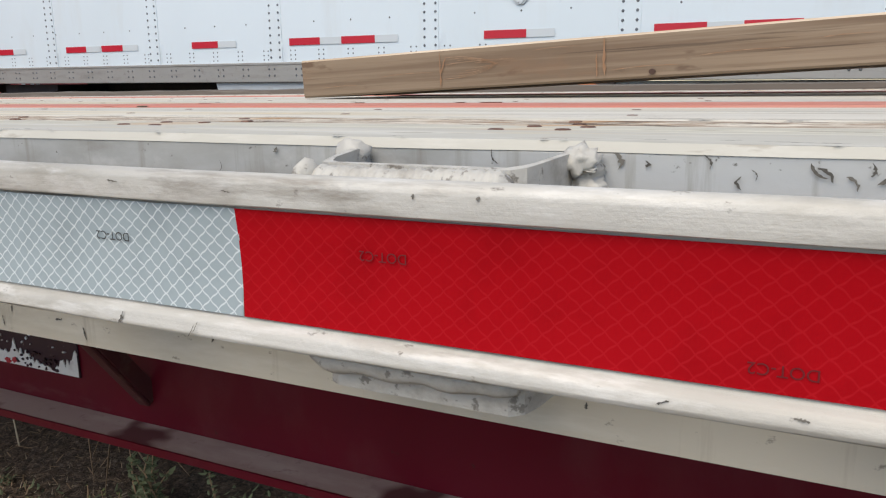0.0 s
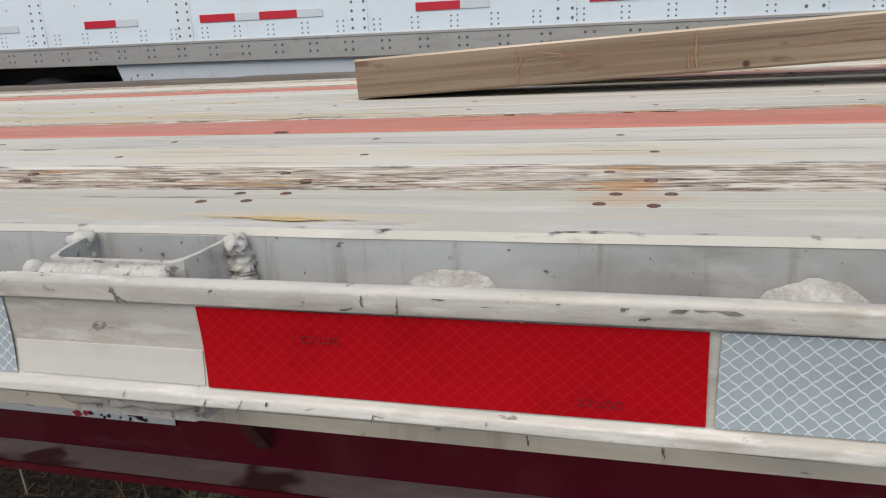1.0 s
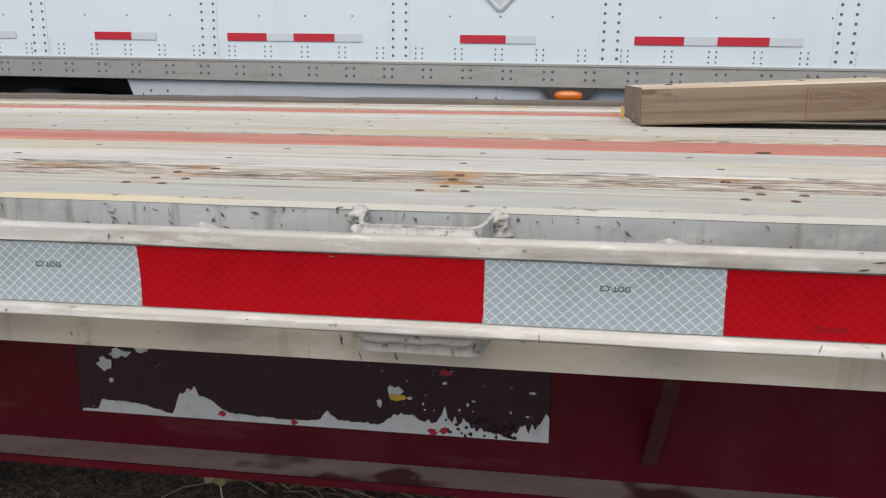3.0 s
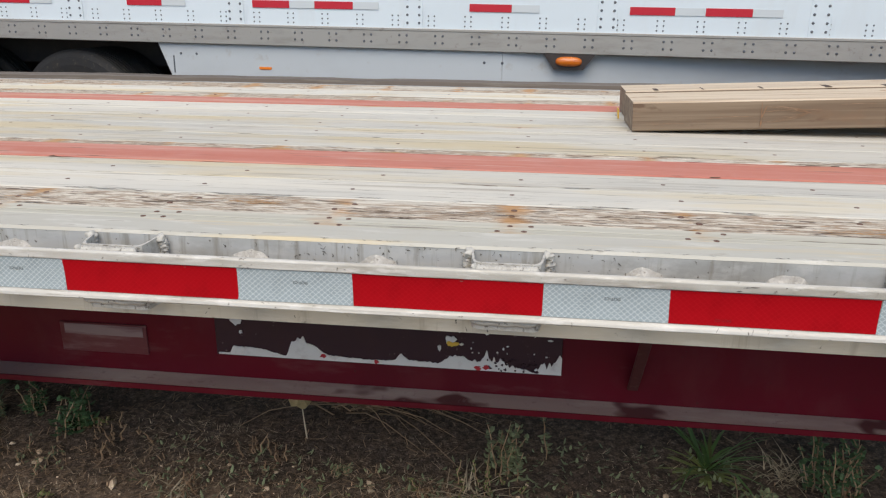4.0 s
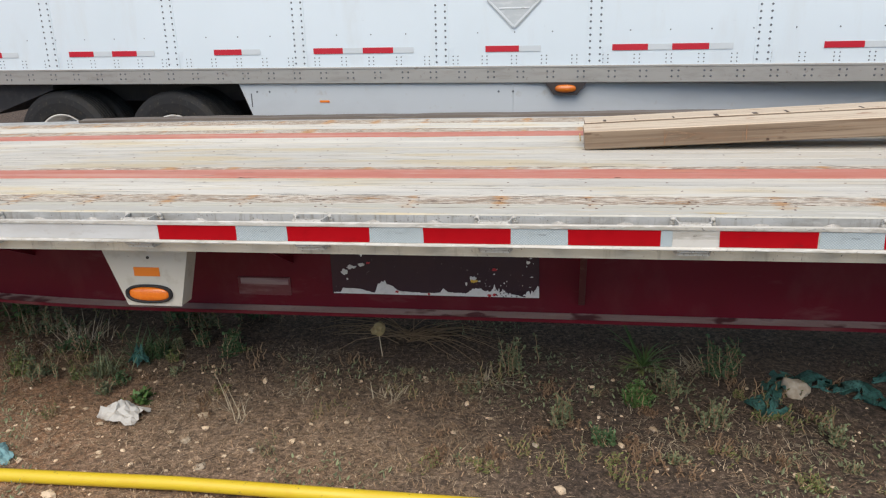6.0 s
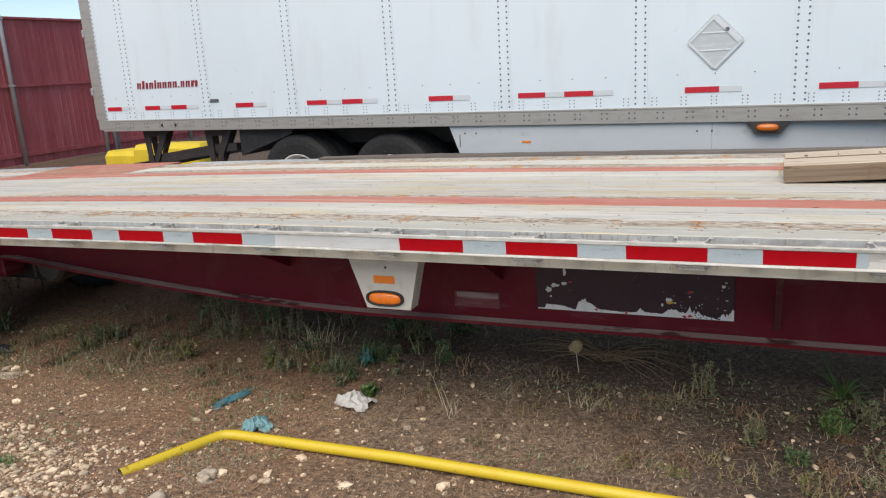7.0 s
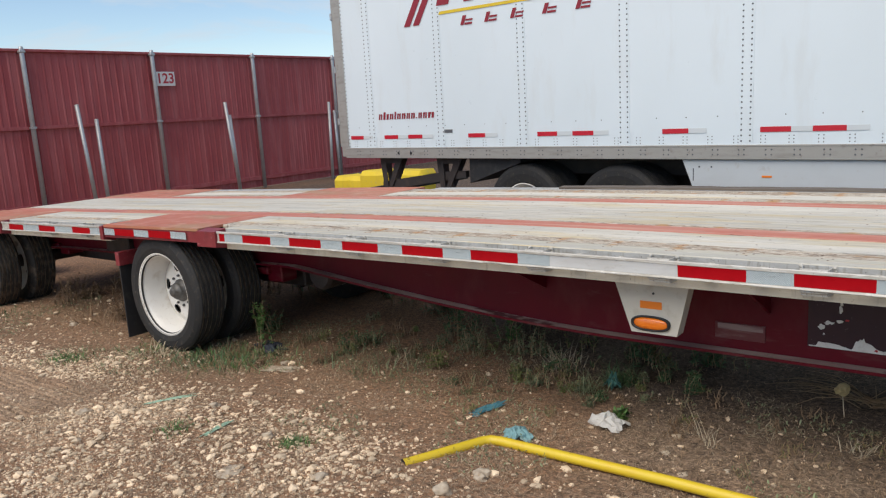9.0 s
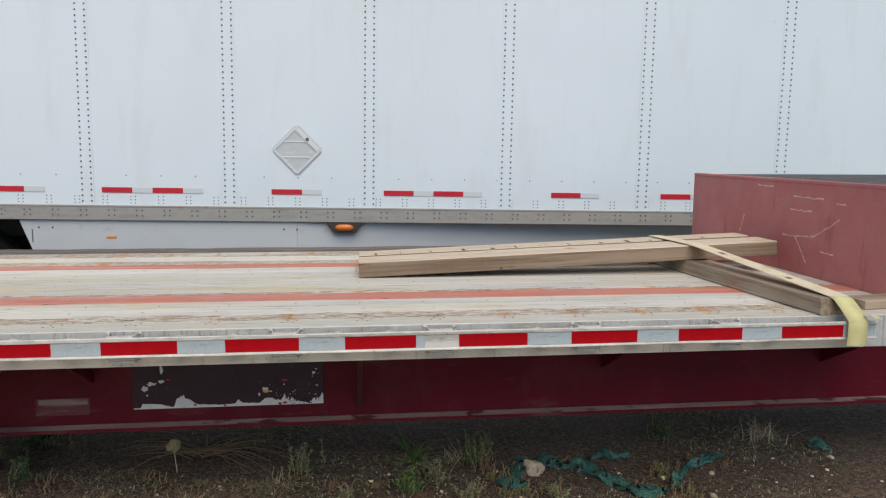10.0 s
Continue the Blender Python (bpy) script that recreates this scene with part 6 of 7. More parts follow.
def sheet(y0, y1):
    """Ribbed sheet between two posts."""
    ys = []
    y = y0
    while y < y1 - 0.02:
        ys += [(y, 0.0), (y + 0.10, 0.0), (y + 0.115, 0.012), (y + 0.14, 0.012)]
        y += 0.155
    ys.append((y1, 0.0))
    v = [(FX - 0.03 + d + 0.006 * math.sin(yy * 2.1), yy, z) for z in (0.02, 1.8, 3.33) for yy, d in ys]
    n = len(ys)
    f = [[r * n + i, r * n + i + 1, (r + 1) * n + i + 1, (r + 1) * n + i] for r in range(2) for i in range(n - 1)]
    return v, f


for a, b in zip(POST_Y[:-1], POST_Y[1:]):
    fz("fence_sheet", sheet(a + 0.002, b - 0.002), M_FENCE, "ribbed dark red metal sheet")
    fz("fence_rail", block(FX - 0.012, FX + 0.035, a + 0.05, b - 0.05, 1.80, 1.87, 0.006), M_FENCE)
    fz("fence_cap", block(FX - 0.045, FX + 0.035, a, b - 0.004, 3.33, 3.385, 0.006), M_FENCE)
    fz("kick_rail", block(FX - 0.012, FX + 0.045, a + 0.05, b - 0.05, 0.20, 0.30, 0.006), M_FENCE)
for y in POST_Y:
    p = fz("fence_post", moved(lathe([(0.001, 0.0), (0.048, 0.0), (0.048, 3.40), (0.036, 3.44), (0.001, 3.45)], 14), pose(FX + 0.07, y, -0.02, 90, 0, 0)), M_GALV, "galvanised fence post", True)
    for z in (1.81, 3.3):
        put("post_clamp", fix(mesh_of("post_clamp", *block(FX + 0.0, FX + 0.125, y - 0.06, y + 0.06, z, z + 0.05, 0.01), M_GALV)), p)
for body, y in (("123", 7.33), ("124", 1.74)):
    s = thing("number_sign", "white plate with a red bay number, fixed to the fence", "sign", (FX + 0.045, y, 2.79), "bay number signs")
    put("plate", fix(mesh_of("plate", *block(-0.004, 0.006, -0.25, 0.25, -0.16, 0.16, 0.003), M_SIGN)), s, local=True)
    tm = letters(body, 0.31, 0.022)
    tm.materials.append(M_SIGN_RED)
    tm.transform(pose(0.0085, 0, 0, 0, 0, 90))
    put("number", tm, s, local=True, label="dark red number")
for y, top, lean in ((1.99, 2.28, 0.0), (2.20, 1.96, 0.02), (5.02, 2.26, 0.10), (5.40, 1.95, -0.03), (8.70, 2.21, 0.12), (8.80, 1.90, 0.02), (12.2, 2.12, -0.18), (12.38, 1.88, -0.05), (1.40, 1.22, -0.05), (-1.4, 2.2, 0.08)):
    ob = put("leaning_pole", fix(mesh_of("leaning_pole", *tube([(0, lean, -0.03), (-0.10, 0, top)], 0.042, 12), M_GALV, True)), None, pose(FX + 0.42, y, 0))
    tagged(ob, "galvanised steel pipe leaning against the red fence", "pole", "pipes by the fence")

# concrete culvert pipe with a yellow painted top, yellow concrete barrier
cul = thing("culvert_pipe", "short concrete drain pipe with yellow painted top, lying on soil", "concrete pipe", (-9.45, 0.47, 0.245))


def shell(a0, a1, r0, r1, y0, y1, n=24):
    v, f = [], []
    for y in (y0, y1):
        for r in (r0, r1):
            for i in range(n + 1):
                a = radians(a0 + (a1 - a0) * i / n)
                v.append((r * math.cos(a), y, r * math.sin(a)))
    m = n + 1
    for i in range(n):
        f += [[i, i + 1, m + i + 1, m + i], [2 * m + i, 3 * m + i, 3 * m + i + 1, 2 * m + i + 1], [m + i, m + i + 1, 3 * m + i + 1, 3 * m + i], [i, 2 * m + i, 2 * m + i + 1, i + 1]]
    f += [[0, m, 3 * m, 2 * m], [n, 2 * m + n, 3 * m + n, m + n]]
    return v, f


def painted_concrete():
    """Rough concrete with yellow paint brushed over the top, its edge ragged."""
    m = mat("patchy_painted_concrete", (0.44, 0.40, 0.34), 0.85, 0, [((5, 5, 5), 0.45, 0.68, (0.25, 0.225, 0.185), 0.85, 7), ((25, 25, 25), 0.58, 0.70, (0.15, 0.13, 0.105), 0.7, 6)], [((30, 30, 30), 0.6, 0.006)])
    n, l = m.node_tree.nodes, m.node_tree.links
    b = n["Principled BSDF"]
    under = b.inputs["Base Color"].links[0].from_socket
    co = n.new("ShaderNodeTexCoord")
    sep = n.new("ShaderNodeSeparateXYZ")
    l.new(co.outputs["Object"], sep.inputs[0])
    t = n.new("ShaderNodeTexNoise")
    t.inputs["Scale"].default_value, t.inputs["Detail"].default_value, t.inputs["Roughness"].default_value = 7.0, 8, 0.65
    l.new(co.outputs["Object"], t.inputs["Vector"])
    a = n.new("ShaderNodeMath")
    a.operation = "MULTIPLY_ADD"
    a.inputs[1].default_value = 0.45
    l.new(t.outputs["Fac"], a.inputs[0])
    l.new(sep.outputs["Z"], a.inputs[2])
    r = n.new("ShaderNodeMapRange")
    r.inputs["From Min"].default_value, r.inputs["From Max"].default_value = 0.36, 0.385
    l.new(a.outputs[0], r.inputs["Value"])
    mix = n.new("ShaderNodeMix")
    mix.data_type = "RGBA"
    l.new(r.outputs["Result"], mix.inputs["Factor"])
    l.new(under, mix.inputs[6])
    mix.inputs[7].default_value = (0.68, 0.49, 0.05, 1)
    l.new(mix.outputs[2], b.inputs["Base Color"])
    return m


cul_v, cul_f = lathe([(0.235, -0.8), (0.29, -0.8)] + [(0.29, -0.8 + 0.1 * k) for k in range(1, 17)] + [(0.235, 0.8), (0.235, 0.0), (0.235, -0.8)], 48)
cul_v = [Vector(p) * (1 + 0.035 * noise.noise(Vector(p) * 6) + 0.02 * noise.noise(Vector(p) * 17)) for p in cul_v]
put("pipe_wall", fix(mesh_of("pipe_wall", cul_v, cul_f, painted_concrete(), True)), cul, local=True)


def barrier_bm():
    v, f = block(-0.95, 0.95, -0.3, 0.3, -0.05, 0.56, 0.08)
    me = mesh_of("concrete_barrier", v, f, M_YCONC)
    bm = bmesh.new()
    bm.from_mesh(me)
    bmesh.ops.recalc_face_normals(bm, faces=bm.faces)
    bmesh.ops.subdivide_edges(bm, edges=bm.edges, cuts=4, use_grid_fill=True)
    for w in bm.verts:
        w.co += 0.03 * noise.noise_vector(w.co * 2.5)
    bm.to_mesh(me)
    bm.free()
    return me


bar_me = barrier_bm()
for x, y, r, s in ((-9.9, 8.6, 3, 0.84), (-11.15, 8.75, -6, 0.5)):
    tagged(put("concrete_barrier", bar_me, None, pose(x, y, 0 if s > 0.6 else -0.13, 0, 0, r) @ Matrix.Diagonal((s, 1, 1, 1))), "yellow painted concrete barrier block on rough ground", "barrier", "yellow barriers")

# ---- timbers and strap on the deck ----
TILT = 2.38


def timber(name, m, lx, ly, lz, material, label, group=""):
    v, f = [], []
    xs = stations(0, lx, 0.12)
    ring_ = [(0.004, 0), (ly - 0.004, 0), (ly, 0.004), (ly, lz - 0.004), (ly - 0.004, lz), (0.004, lz), (0, lz - 0.004), (0, 0.004)]
    n = 8
    for x in xs:
        w = 0.0025 * noise.noise(Vector((x * 1.6, lx, ly)))
        v += [(x, y + w, z + 0.6 * w) for y, z in ring_]
    for s in range(len(xs) - 1):
        for i in range(n):
            j = (i + 1) % n
            f.append([s * n + i, s * n + j, (s + 1) * n + j, (s + 1) * n + i])
    f += [list(range(n))[::-1], [(len(xs) - 1) * n + i for i in range(n)]]
    me = fix(mesh_of(name, v, f, material))
    # upward faces take the lit copy of the pine
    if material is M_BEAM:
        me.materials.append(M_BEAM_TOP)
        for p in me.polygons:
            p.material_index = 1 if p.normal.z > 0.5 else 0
    return tagged(put(name, me, None, m), label, "timber", group)


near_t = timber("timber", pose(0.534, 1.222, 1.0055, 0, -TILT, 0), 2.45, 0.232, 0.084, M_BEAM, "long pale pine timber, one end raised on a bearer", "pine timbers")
put("knot", fix(mesh_of("knot", *prism(oval(0.795, 0.012, 0.006, 0.005, 12, 2.0), -0.0045, 0.001), M_KNOT)), near_t, local=True, label="dark open knot")
grain = [sliver(0.705, 0.046, 0.074, 0.010, math.pi / 2, 3.0), sliver(0.690, 0.030, 0.045, 0.006, math.pi / 2, 4.0), sliver(0.355, 0.042, 0.078, 0.005, math.pi / 2, 5.0), sliver(0.362, 0.050, 0.040, 0.007, 1.2, 6.0)]
for k in range(5):
    grain += [sliver(0.355 + 0.058 + 0.012 * k, 0.060 - 0.003 * k, 0.12 - 0.015 * k, 0.0016, -0.10, k + 9.0, 0.04, 10), sliver(0.355 + 0.058 + 0.012 * k, 0.030 + 0.004 * k, 0.12 - 0.015 * k, 0.0016, 0.13, k + 19.0, -0.04, 10)]
grain += [sliver(0.10 + 0.17 * k, 0.020 + 0.016 * (k % 4), 0.10 + 0.04 * (k % 3), 0.0018, 0.02, k + 40.0, 0.02, 10) for k in range(13)]
tagged(put("resin_streak", mesh_of("resin_streak", *patch_of(grain, lambda a, b: (a, -0.0022, b), (0, -1, 0)), M_TIMBER_STAIN), near_t, local=True, label="brown grain and resin streaks"), kind="stuff")
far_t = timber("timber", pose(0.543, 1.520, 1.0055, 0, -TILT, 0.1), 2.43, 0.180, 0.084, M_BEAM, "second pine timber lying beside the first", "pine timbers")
for k in range(13):
    put("saw_mark", block_me("saw_mark", M_KNOT, 0.09 + 0.17 * k + 0.02 * math.sin(k * 5), 0.104 + 0.17 * k + 0.03 * math.sin(k * 5), 0.001, 0.05 + 0.02 * math.sin(k * 3), 0.0838, 0.0850, c=0.0003), far_t, local=True)
timber("bearer", pose(2.655, 0.079, 1.0052, 0, 0, 94), 1.75, 0.153, 0.076, M_BEAM_GREY, "weathered grey bearer laid across the deck")
timber("offcut", pose(2.78, 0.16, 1.0055, 0, 0, 8), 0.31, 0.14, 0.040, M_BEAM_GREY, "short grey timber offcut by the riser")
tag_ = put("paper_tag", fix(mesh_of("paper_tag", *block(-0.004, 0.0, 0, 0.035, 0, 0.032, 0.001), M_YELLOW_BIT)), None, pose(0.520, 1.47, 1.0065, 0, -4, 0))
tagged(tag_, "small yellow paper tag at the end of a timber", "tag")


def ribbon(points, width, thick=0.003):
    """A flat band; width lies along x."""
    v, f = [], []
    for p in points:
        x, y, z = p[:3]
        t = p[3] if len(p) > 3 else 0.0
        v += [(x - width / 2, y, z), (x + width / 2, y + t, z), (x + width / 2, y + t, z + thick), (x - width / 2, y, z + thick)]
    for s in range(len(points) - 1):
        for i in range(4):
            j = (i + 1) % 4
            f.append([s * 4 + i, s * 4 + j, (s + 1) * 4 + j, (s + 1) * 4 + i])
    f += [[3, 2, 1, 0], [(len(points) - 1) * 4 + i for i in range(4)]]
    return v, f


strap_pts = [(2.430, 1.70, 1.1730), (2.450, 1.47, 1.1745), (2.468, 1.236, 1.1760), (2.482, 1.19, 1.172), (2.533, 0.62, 1.130), (2.588, 0.075, 1.0865)]
strap = thing("ratchet_strap", "faded yellow webbing strap over timbers, hanging down over the rail", "strap", (2.5, 0.8, 1.0))
put("webbing", fix(mesh_of("webbing", *ribbon(strap_pts, 0.088), M_STRAP_PALE)), strap, label="faded webbing pulled tight")
hang = [(2.588, 0.0755, 1.0870), (2.594, 0.050, 1.078), (2.602, 0.014, 1.045), (2.610, -0.010, 1.018), (2.617, -0.023, 0.997), (2.615, -0.026, 0.960), (2.618, -0.022, 0.925), (2.615, -0.024, 0.893)]
v, f = [], []
for k, (x, y, z) in enumerate(hang):
    for s in (-0.045, 0.0, 0.045):
        bow = -0.003 if s == 0 else 0
        v += [(x + s, y + bow, z), (x + s, y + bow - 0.003, z + 0.001)]
for k in range(len(hang) - 1):
    a, b = k * 6, k * 6 + 6
    for i in (0, 2):
        f += [[a + i, a + i + 2, b + i + 2, b + i], [a + i + 1, b + i + 1, b + i + 3, a + i + 3]]
    f += [[a, b, b + 1, a + 1], [a + 4, a + 5, b + 5, b + 4]]
put("hanging_end", fix(mesh_of("hanging_end", v, f, M_STRAP, True)), strap, label="loose end folded over the rail")
put("folded_flap", fix(mesh_of("folded_flap", *moved(ribbon([(0, 0, 0), (0.004, -0.02, 0.004), (0.01, -0.045, -0.002)], 0.055, 0.0025), pose(2.668, -0.012, 1.022, 10, 12, 25)), M_STRAP)), strap)
for i, (a, b) in enumerate(((0.93, 0.99), (0.86, 0.90), (0.79, 0.84), (0.45, 0.52), (0.38, 0.42))):
    m_ = 0.5 * (a + b)
    zc = 1.128 + (m_ - 0.62) * (1.172 - 1.128) / 0.57 if m_ > 0.62 else 1.0885 + (m_ - 0.09) * (1.128 - 1.0885) / 0.53
    xc = 2.53 - (m_ - 0.62) * 0.084
    put("printed_bar", fix(mesh_of("printed_bar", *block(-0.012, 0.018, -(b - a) / 2, (b - a) / 2, 0.0034, 0.0040, 0.0002), M_TWIG)), strap, pose(xc, m_, zc, 4.4, 0, 4))

# ---- the yellow pipe on the ground ----
pp = []
for x_, y_ in [(-1.985, -0.625), (-1.93, -0.50), (-1.835, -0.275), (-1.812, -0.222), (-1.785, -0.192), (-1.735, -0.180), (-1.5, -0.174), (-0.9, -0.155), (-0.2, -0.160), (0.5, -0.165), (1.3, -0.17)]:
    pp.append((x_, y_, 0.068 + 0.008 * ramp(-y_, 0.2, 0.6)))
pipe = thing("yellow_pipe", "bent yellow painted steel pipe lying on the ground", "pipe", (-0.4, -0.17, 0.03))
put("tube", fix(mesh_of("tube", *tube(pp, 0.0245, 20, cap=False), M_YPAINT, True)), pipe)
put("open_end", fix(mesh_of("open_end", *moved(shell(0, 360, 0.018, 0.0242, -0.004, 0.03, 18), Matrix.Translation((-1.984, -0.623, 0.076)) @ Matrix.Rotation(radians(-23.2), 4, "Z")), M_DARKSTEEL)), pipe, label="rusty open pipe end")
put("inner_plug", fix(mesh_of("inner_plug", *moved(lathe([(0.001, 0.035), (0.0235, 0.035)], 16), Matrix.Translation((-1.984, -0.623, 0.076)) @ Matrix.Rotation(radians(-23.2), 4, "Z")), M_BLACK)), pipe)

# ---- loose stones, litter and rubbish ----


def g(x, y):
    return ground_z(x, y)


for i, (x, y, r, sq, lab) in enumerate(((-1.615, -0.52, 0.062, 0.5, "pale grey stone half sunk in soil"), (-1.655, -0.755, 0.058, 0.6, "rough pale limestone lump"), (-2.62, -1.12, 0.075, 0.10, "flat grey stone slab in gravel"), (-2.80, -0.745, 0.045, 0.6, "tan limestone chunk on gravel"), (-3.45, -0.60, 0.05, 0.5, "grey limestone chunk on gravel"), (-1.60, -0.56, 0.04, 0.6, "small white stone on soil"), (-2.2, -0.95, 0.05, 0.4, "flat pale stone in gravel"), (-4.1, -1.05, 0.06, 0.35, "flat pale stone in gravel"), (1.455, 0.86, 0.062, 0.95, "white rock wrapped in green netting"), (-3.82, 0.25, 0.05, 0.5, "grey stone under the deck"), (-0.75, 0.15, 0.022, 0.6, "small pale stone on soil"), (0.35, 0.30, 0.022, 0.6, "small pale stone on soil"), (-1.05, 0.20, 0.03, 0.35, "flat white stone chip"), (-0.9, 0.02, 0.032, 0.3, "flat white stone chip"), (-6.5, 0.1, 0.06, 0.4, "pale stone on soil"), (-5.9, -0.9, 0.06, 0.4, "pale stone on soil"))):
    tagged(put("stone", fix(mesh_of("stone", *rock(r * (0.8 if r < 0.07 and y < 0.5 else 1.0), i + 1.5, sq, 3), M_STONE_BIG, True)), None, pose(x, y, g(x, y) + r * sq * 0.3, 0, 0, 47 * i)), lab, "stone", "loose stones")


def crumple(name, x, y, sx, sy, h, material, seed, label, category, n=14):
    """A crumpled piece of sheet lying on the ground."""
    v, f = [], []
    for j in range(n + 1):
        for i in range(n + 1):
            a, b = i / n - 0.5, j / n - 0.5
            q = Vector((a * 5, b * 5, seed))
            e = 1 + 0.5 * noise.noise(Vector((a * 3, b * 3, seed + 3)))
            px, py = a * sx * e + 0.15 * sx * noise.noise(q + Vector((9, 0, 0))), b * sy * e + 0.15 * sy * noise.noise(q + Vector((0, 9, 0)))
            rise = max(0.0, 1 - 2.6 * (a * a + b * b)) * (0.55 + 0.8 * abs(noise.noise(q * 1.2))) + 0.25 * abs(noise.noise(q * 3))
            v.append((px, py, h * rise + 0.004))
    w = n + 1
    f = [[j * w + i, j * w + i + 1, (j + 1) * w + i + 1, (j + 1) * w + i] for j in range(n) for i in range(n)]
    ob = put(name, mesh_of(name, v, f, material, False), None, pose(x, y, g(x, y), 0, 0, 40 * seed))
    return tagged(ob, label, category)


crumple("plastic_bag", -1.425, 0.355, 0.165, 0.12, 0.085, M_PAPER, 9.0, "crumpled dirty white plastic bag on bare soil", "rubbish", 11)
crumple("cloth_scrap", -2.08, 0.20, 0.26, 0.07, 0.02, M_BLUE, 2.0, "faded blue cloth scrap on the soil", "rubbish")
crumple("cloth_scrap", -1.73, -0.04, 0.17, 0.12, 0.05, M_TEAL, 3.0, "pale teal crumpled cloth behind the yellow pipe", "rubbish")
crumple("rag", -4.22, 0.46, 0.26, 0.16, 0.05, M_RAG, 4.0, "dark rag beside the wheel", "rubbish")
crumple("cardboard", -3.73, 0.15, 0.26, 0.10, 0.012, M_STONE_BIG, 5.0, "flat weathered cardboard scrap", "rubbish")
crumple("plastic_strip", -3.80, -0.655, 0.24, 0.035, 0.012, M_GREENSTRIP, 6.0, "pale green plastic strip on gravel", "rubbish")
crumple("plastic_strip", -3.10, -0.84, 0.22, 0.03, 0.012, M_GREENSTRIP, 7.0, "pale green plastic strip on gravel", "rubbish")
crumple("glove", -1.62, 0.85, 0.09, 0.07, 0.11, M_NET, 8.0, "dark green crumpled glove standing in weeds", "rubbish")


def net_trail(points, width, seed, label):
    """A bunched strip of torn netting trailing over the ground."""
    pts = []
    for (x0, y0), (x1, y1) in zip(points[:-1], points[1:]):
        k = max(2, int(math.hypot(x1 - x0, y1 - y0) / 0.012))
        pts += [(x0 + (x1 - x0) * i / k, y0 + (y1 - y0) * i / k) for i in range(k)]
    v, f, n = [], [], 12
    for k, (x, y) in enumerate(pts):
        x2, y2 = pts[min(k + 3, len(pts) - 1)]
        x1, y1 = pts[max(k - 3, 0)]
        d = Vector((y1 - y2, x2 - x1, 0)).normalized()
        w = width * (0.75 + 0.8 * noise.noise(Vector((k * 0.09, seed, 0)))) * min(1.0, 0.15 + 0.12 * min(k, len(pts) - 1 - k))
        for j in range(n + 1):
            q = j / n - 0.5
            s = q * w + 0.02 * noise.noise(Vector((k * 0.16, j * 0.4, seed)))
            h = 0.045 * (1 - 3.2 * q * q) * (0.6 + 1.1 * noise.noise(Vector((k * 0.12, seed, 4)))) + 0.035 * noise.noise(Vector((k * 0.13, j * 0.9, seed + 7)))
            px, py = x + d.x * s, y + d.y * s
            v.append((px, py, g(px, py) + 0.006 + max(0.0, h)))
    for k in range(len(pts) - 1):
        for j in range(n):
            if noise.noise(Vector((k * 0.35, j * 0.8, seed + 20))) > 0.24:
                continue
            a = k * (n + 1) + j
            f.append([a, a + 1, a + n + 2, a + n + 1])
    tagged(put("netting", mesh_of("netting", v, f, M_NET, True)), label, "netting", "green netting")


net_trail([(1.271, 0.62), (1.32, 0.76), (1.36, 0.86), (1.44, 0.93), (1.632, 0.936)], 0.17, 1.0, "dark green torn netting bunched round a rock")
net_trail([(1.56, 0.90), (1.732, 0.895), (1.807, 0.718), (1.932, 0.56), (2.057, 0.50)], 0.14, 2.0, "long trail of dark green netting on soil")
net_trail([(1.802, 0.975), (1.90, 1.02), (2.037, 0.97)], 0.08, 3.0, "thin strip of dark green netting on soil")
net_trail([(2.126, 0.614), (2.29, 0.807), (2.465, 0.892), (2.538, 0.85)], 0.07, 4.0, "thin curved strip of dark green netting")
net_trail([(3.10, 0.98), (3.16, 0.95), (3.213, 0.9)], 0.09, 5.0, "small torn scrap of dark green netting")

# ---- weeds ----


def strip(base, heading, length, width, lift, droop, n=4):
    """One tapered grass blade."""
    v, f = [], []
    h = Vector((math.cos(heading), math.sin(heading), 0))
    s = Vector((-h.y, h.x, 0))
    for k in range(n + 1):
        t = k / n
        p = Vector(base) + h * length * t * (1 - 0.35 * lift) + Vector((0, 0, length * (lift * t - droop * t * t)))
        w = width * (1 - t) ** 0.7 * 0.5 + 0.0003
        v += [p - s * w, p + s * w]
    f = [[2 * k, 2 * k + 1, 2 * k + 3, 2 * k + 2] for k in range(n)]
    return v, f


def leaf(base, heading, length, width, pitch):
    h = Vector((math.cos(heading) * math.cos(pitch), math.sin(heading) * math.cos(pitch), math.sin(pitch)))
    s = Vector((-math.sin(heading), math.cos(heading), 0))
    u = h.cross(s) * -1
    b = Vector(base)
    v = [b, b + h * length * 0.35 + s * width * 0.5 + u * width * 0.12, b + h * length * 0.75 + s * width * 0.36, b + h * length - u * length * 0.12, b + h * length * 0.75 - s * width * 0.36, b + h * length * 0.35 - s * width * 0.5 + u * width * 0.12, b + h * length * 0.5 - u * width * 0.05]
    return v, [[0, 1, 6, 5], [1, 2, 6], [2, 3, 6], [3, 4, 6], [4, 5, 6]]


R = random.Random(11)


def tuft_piece(n, length, width, spread, lift=(0.5, 1.1), droop=(0.1, 0.6)):
    return join([strip((R.gauss(0, spread), R.gauss(0, spread), -0.004), R.uniform(0, 6.283), length * R.uniform(0.5, 1.15), width * R.uniform(0.6, 1.3), R.uniform(*lift), R.uniform(*droop)) for _ in range(n)])


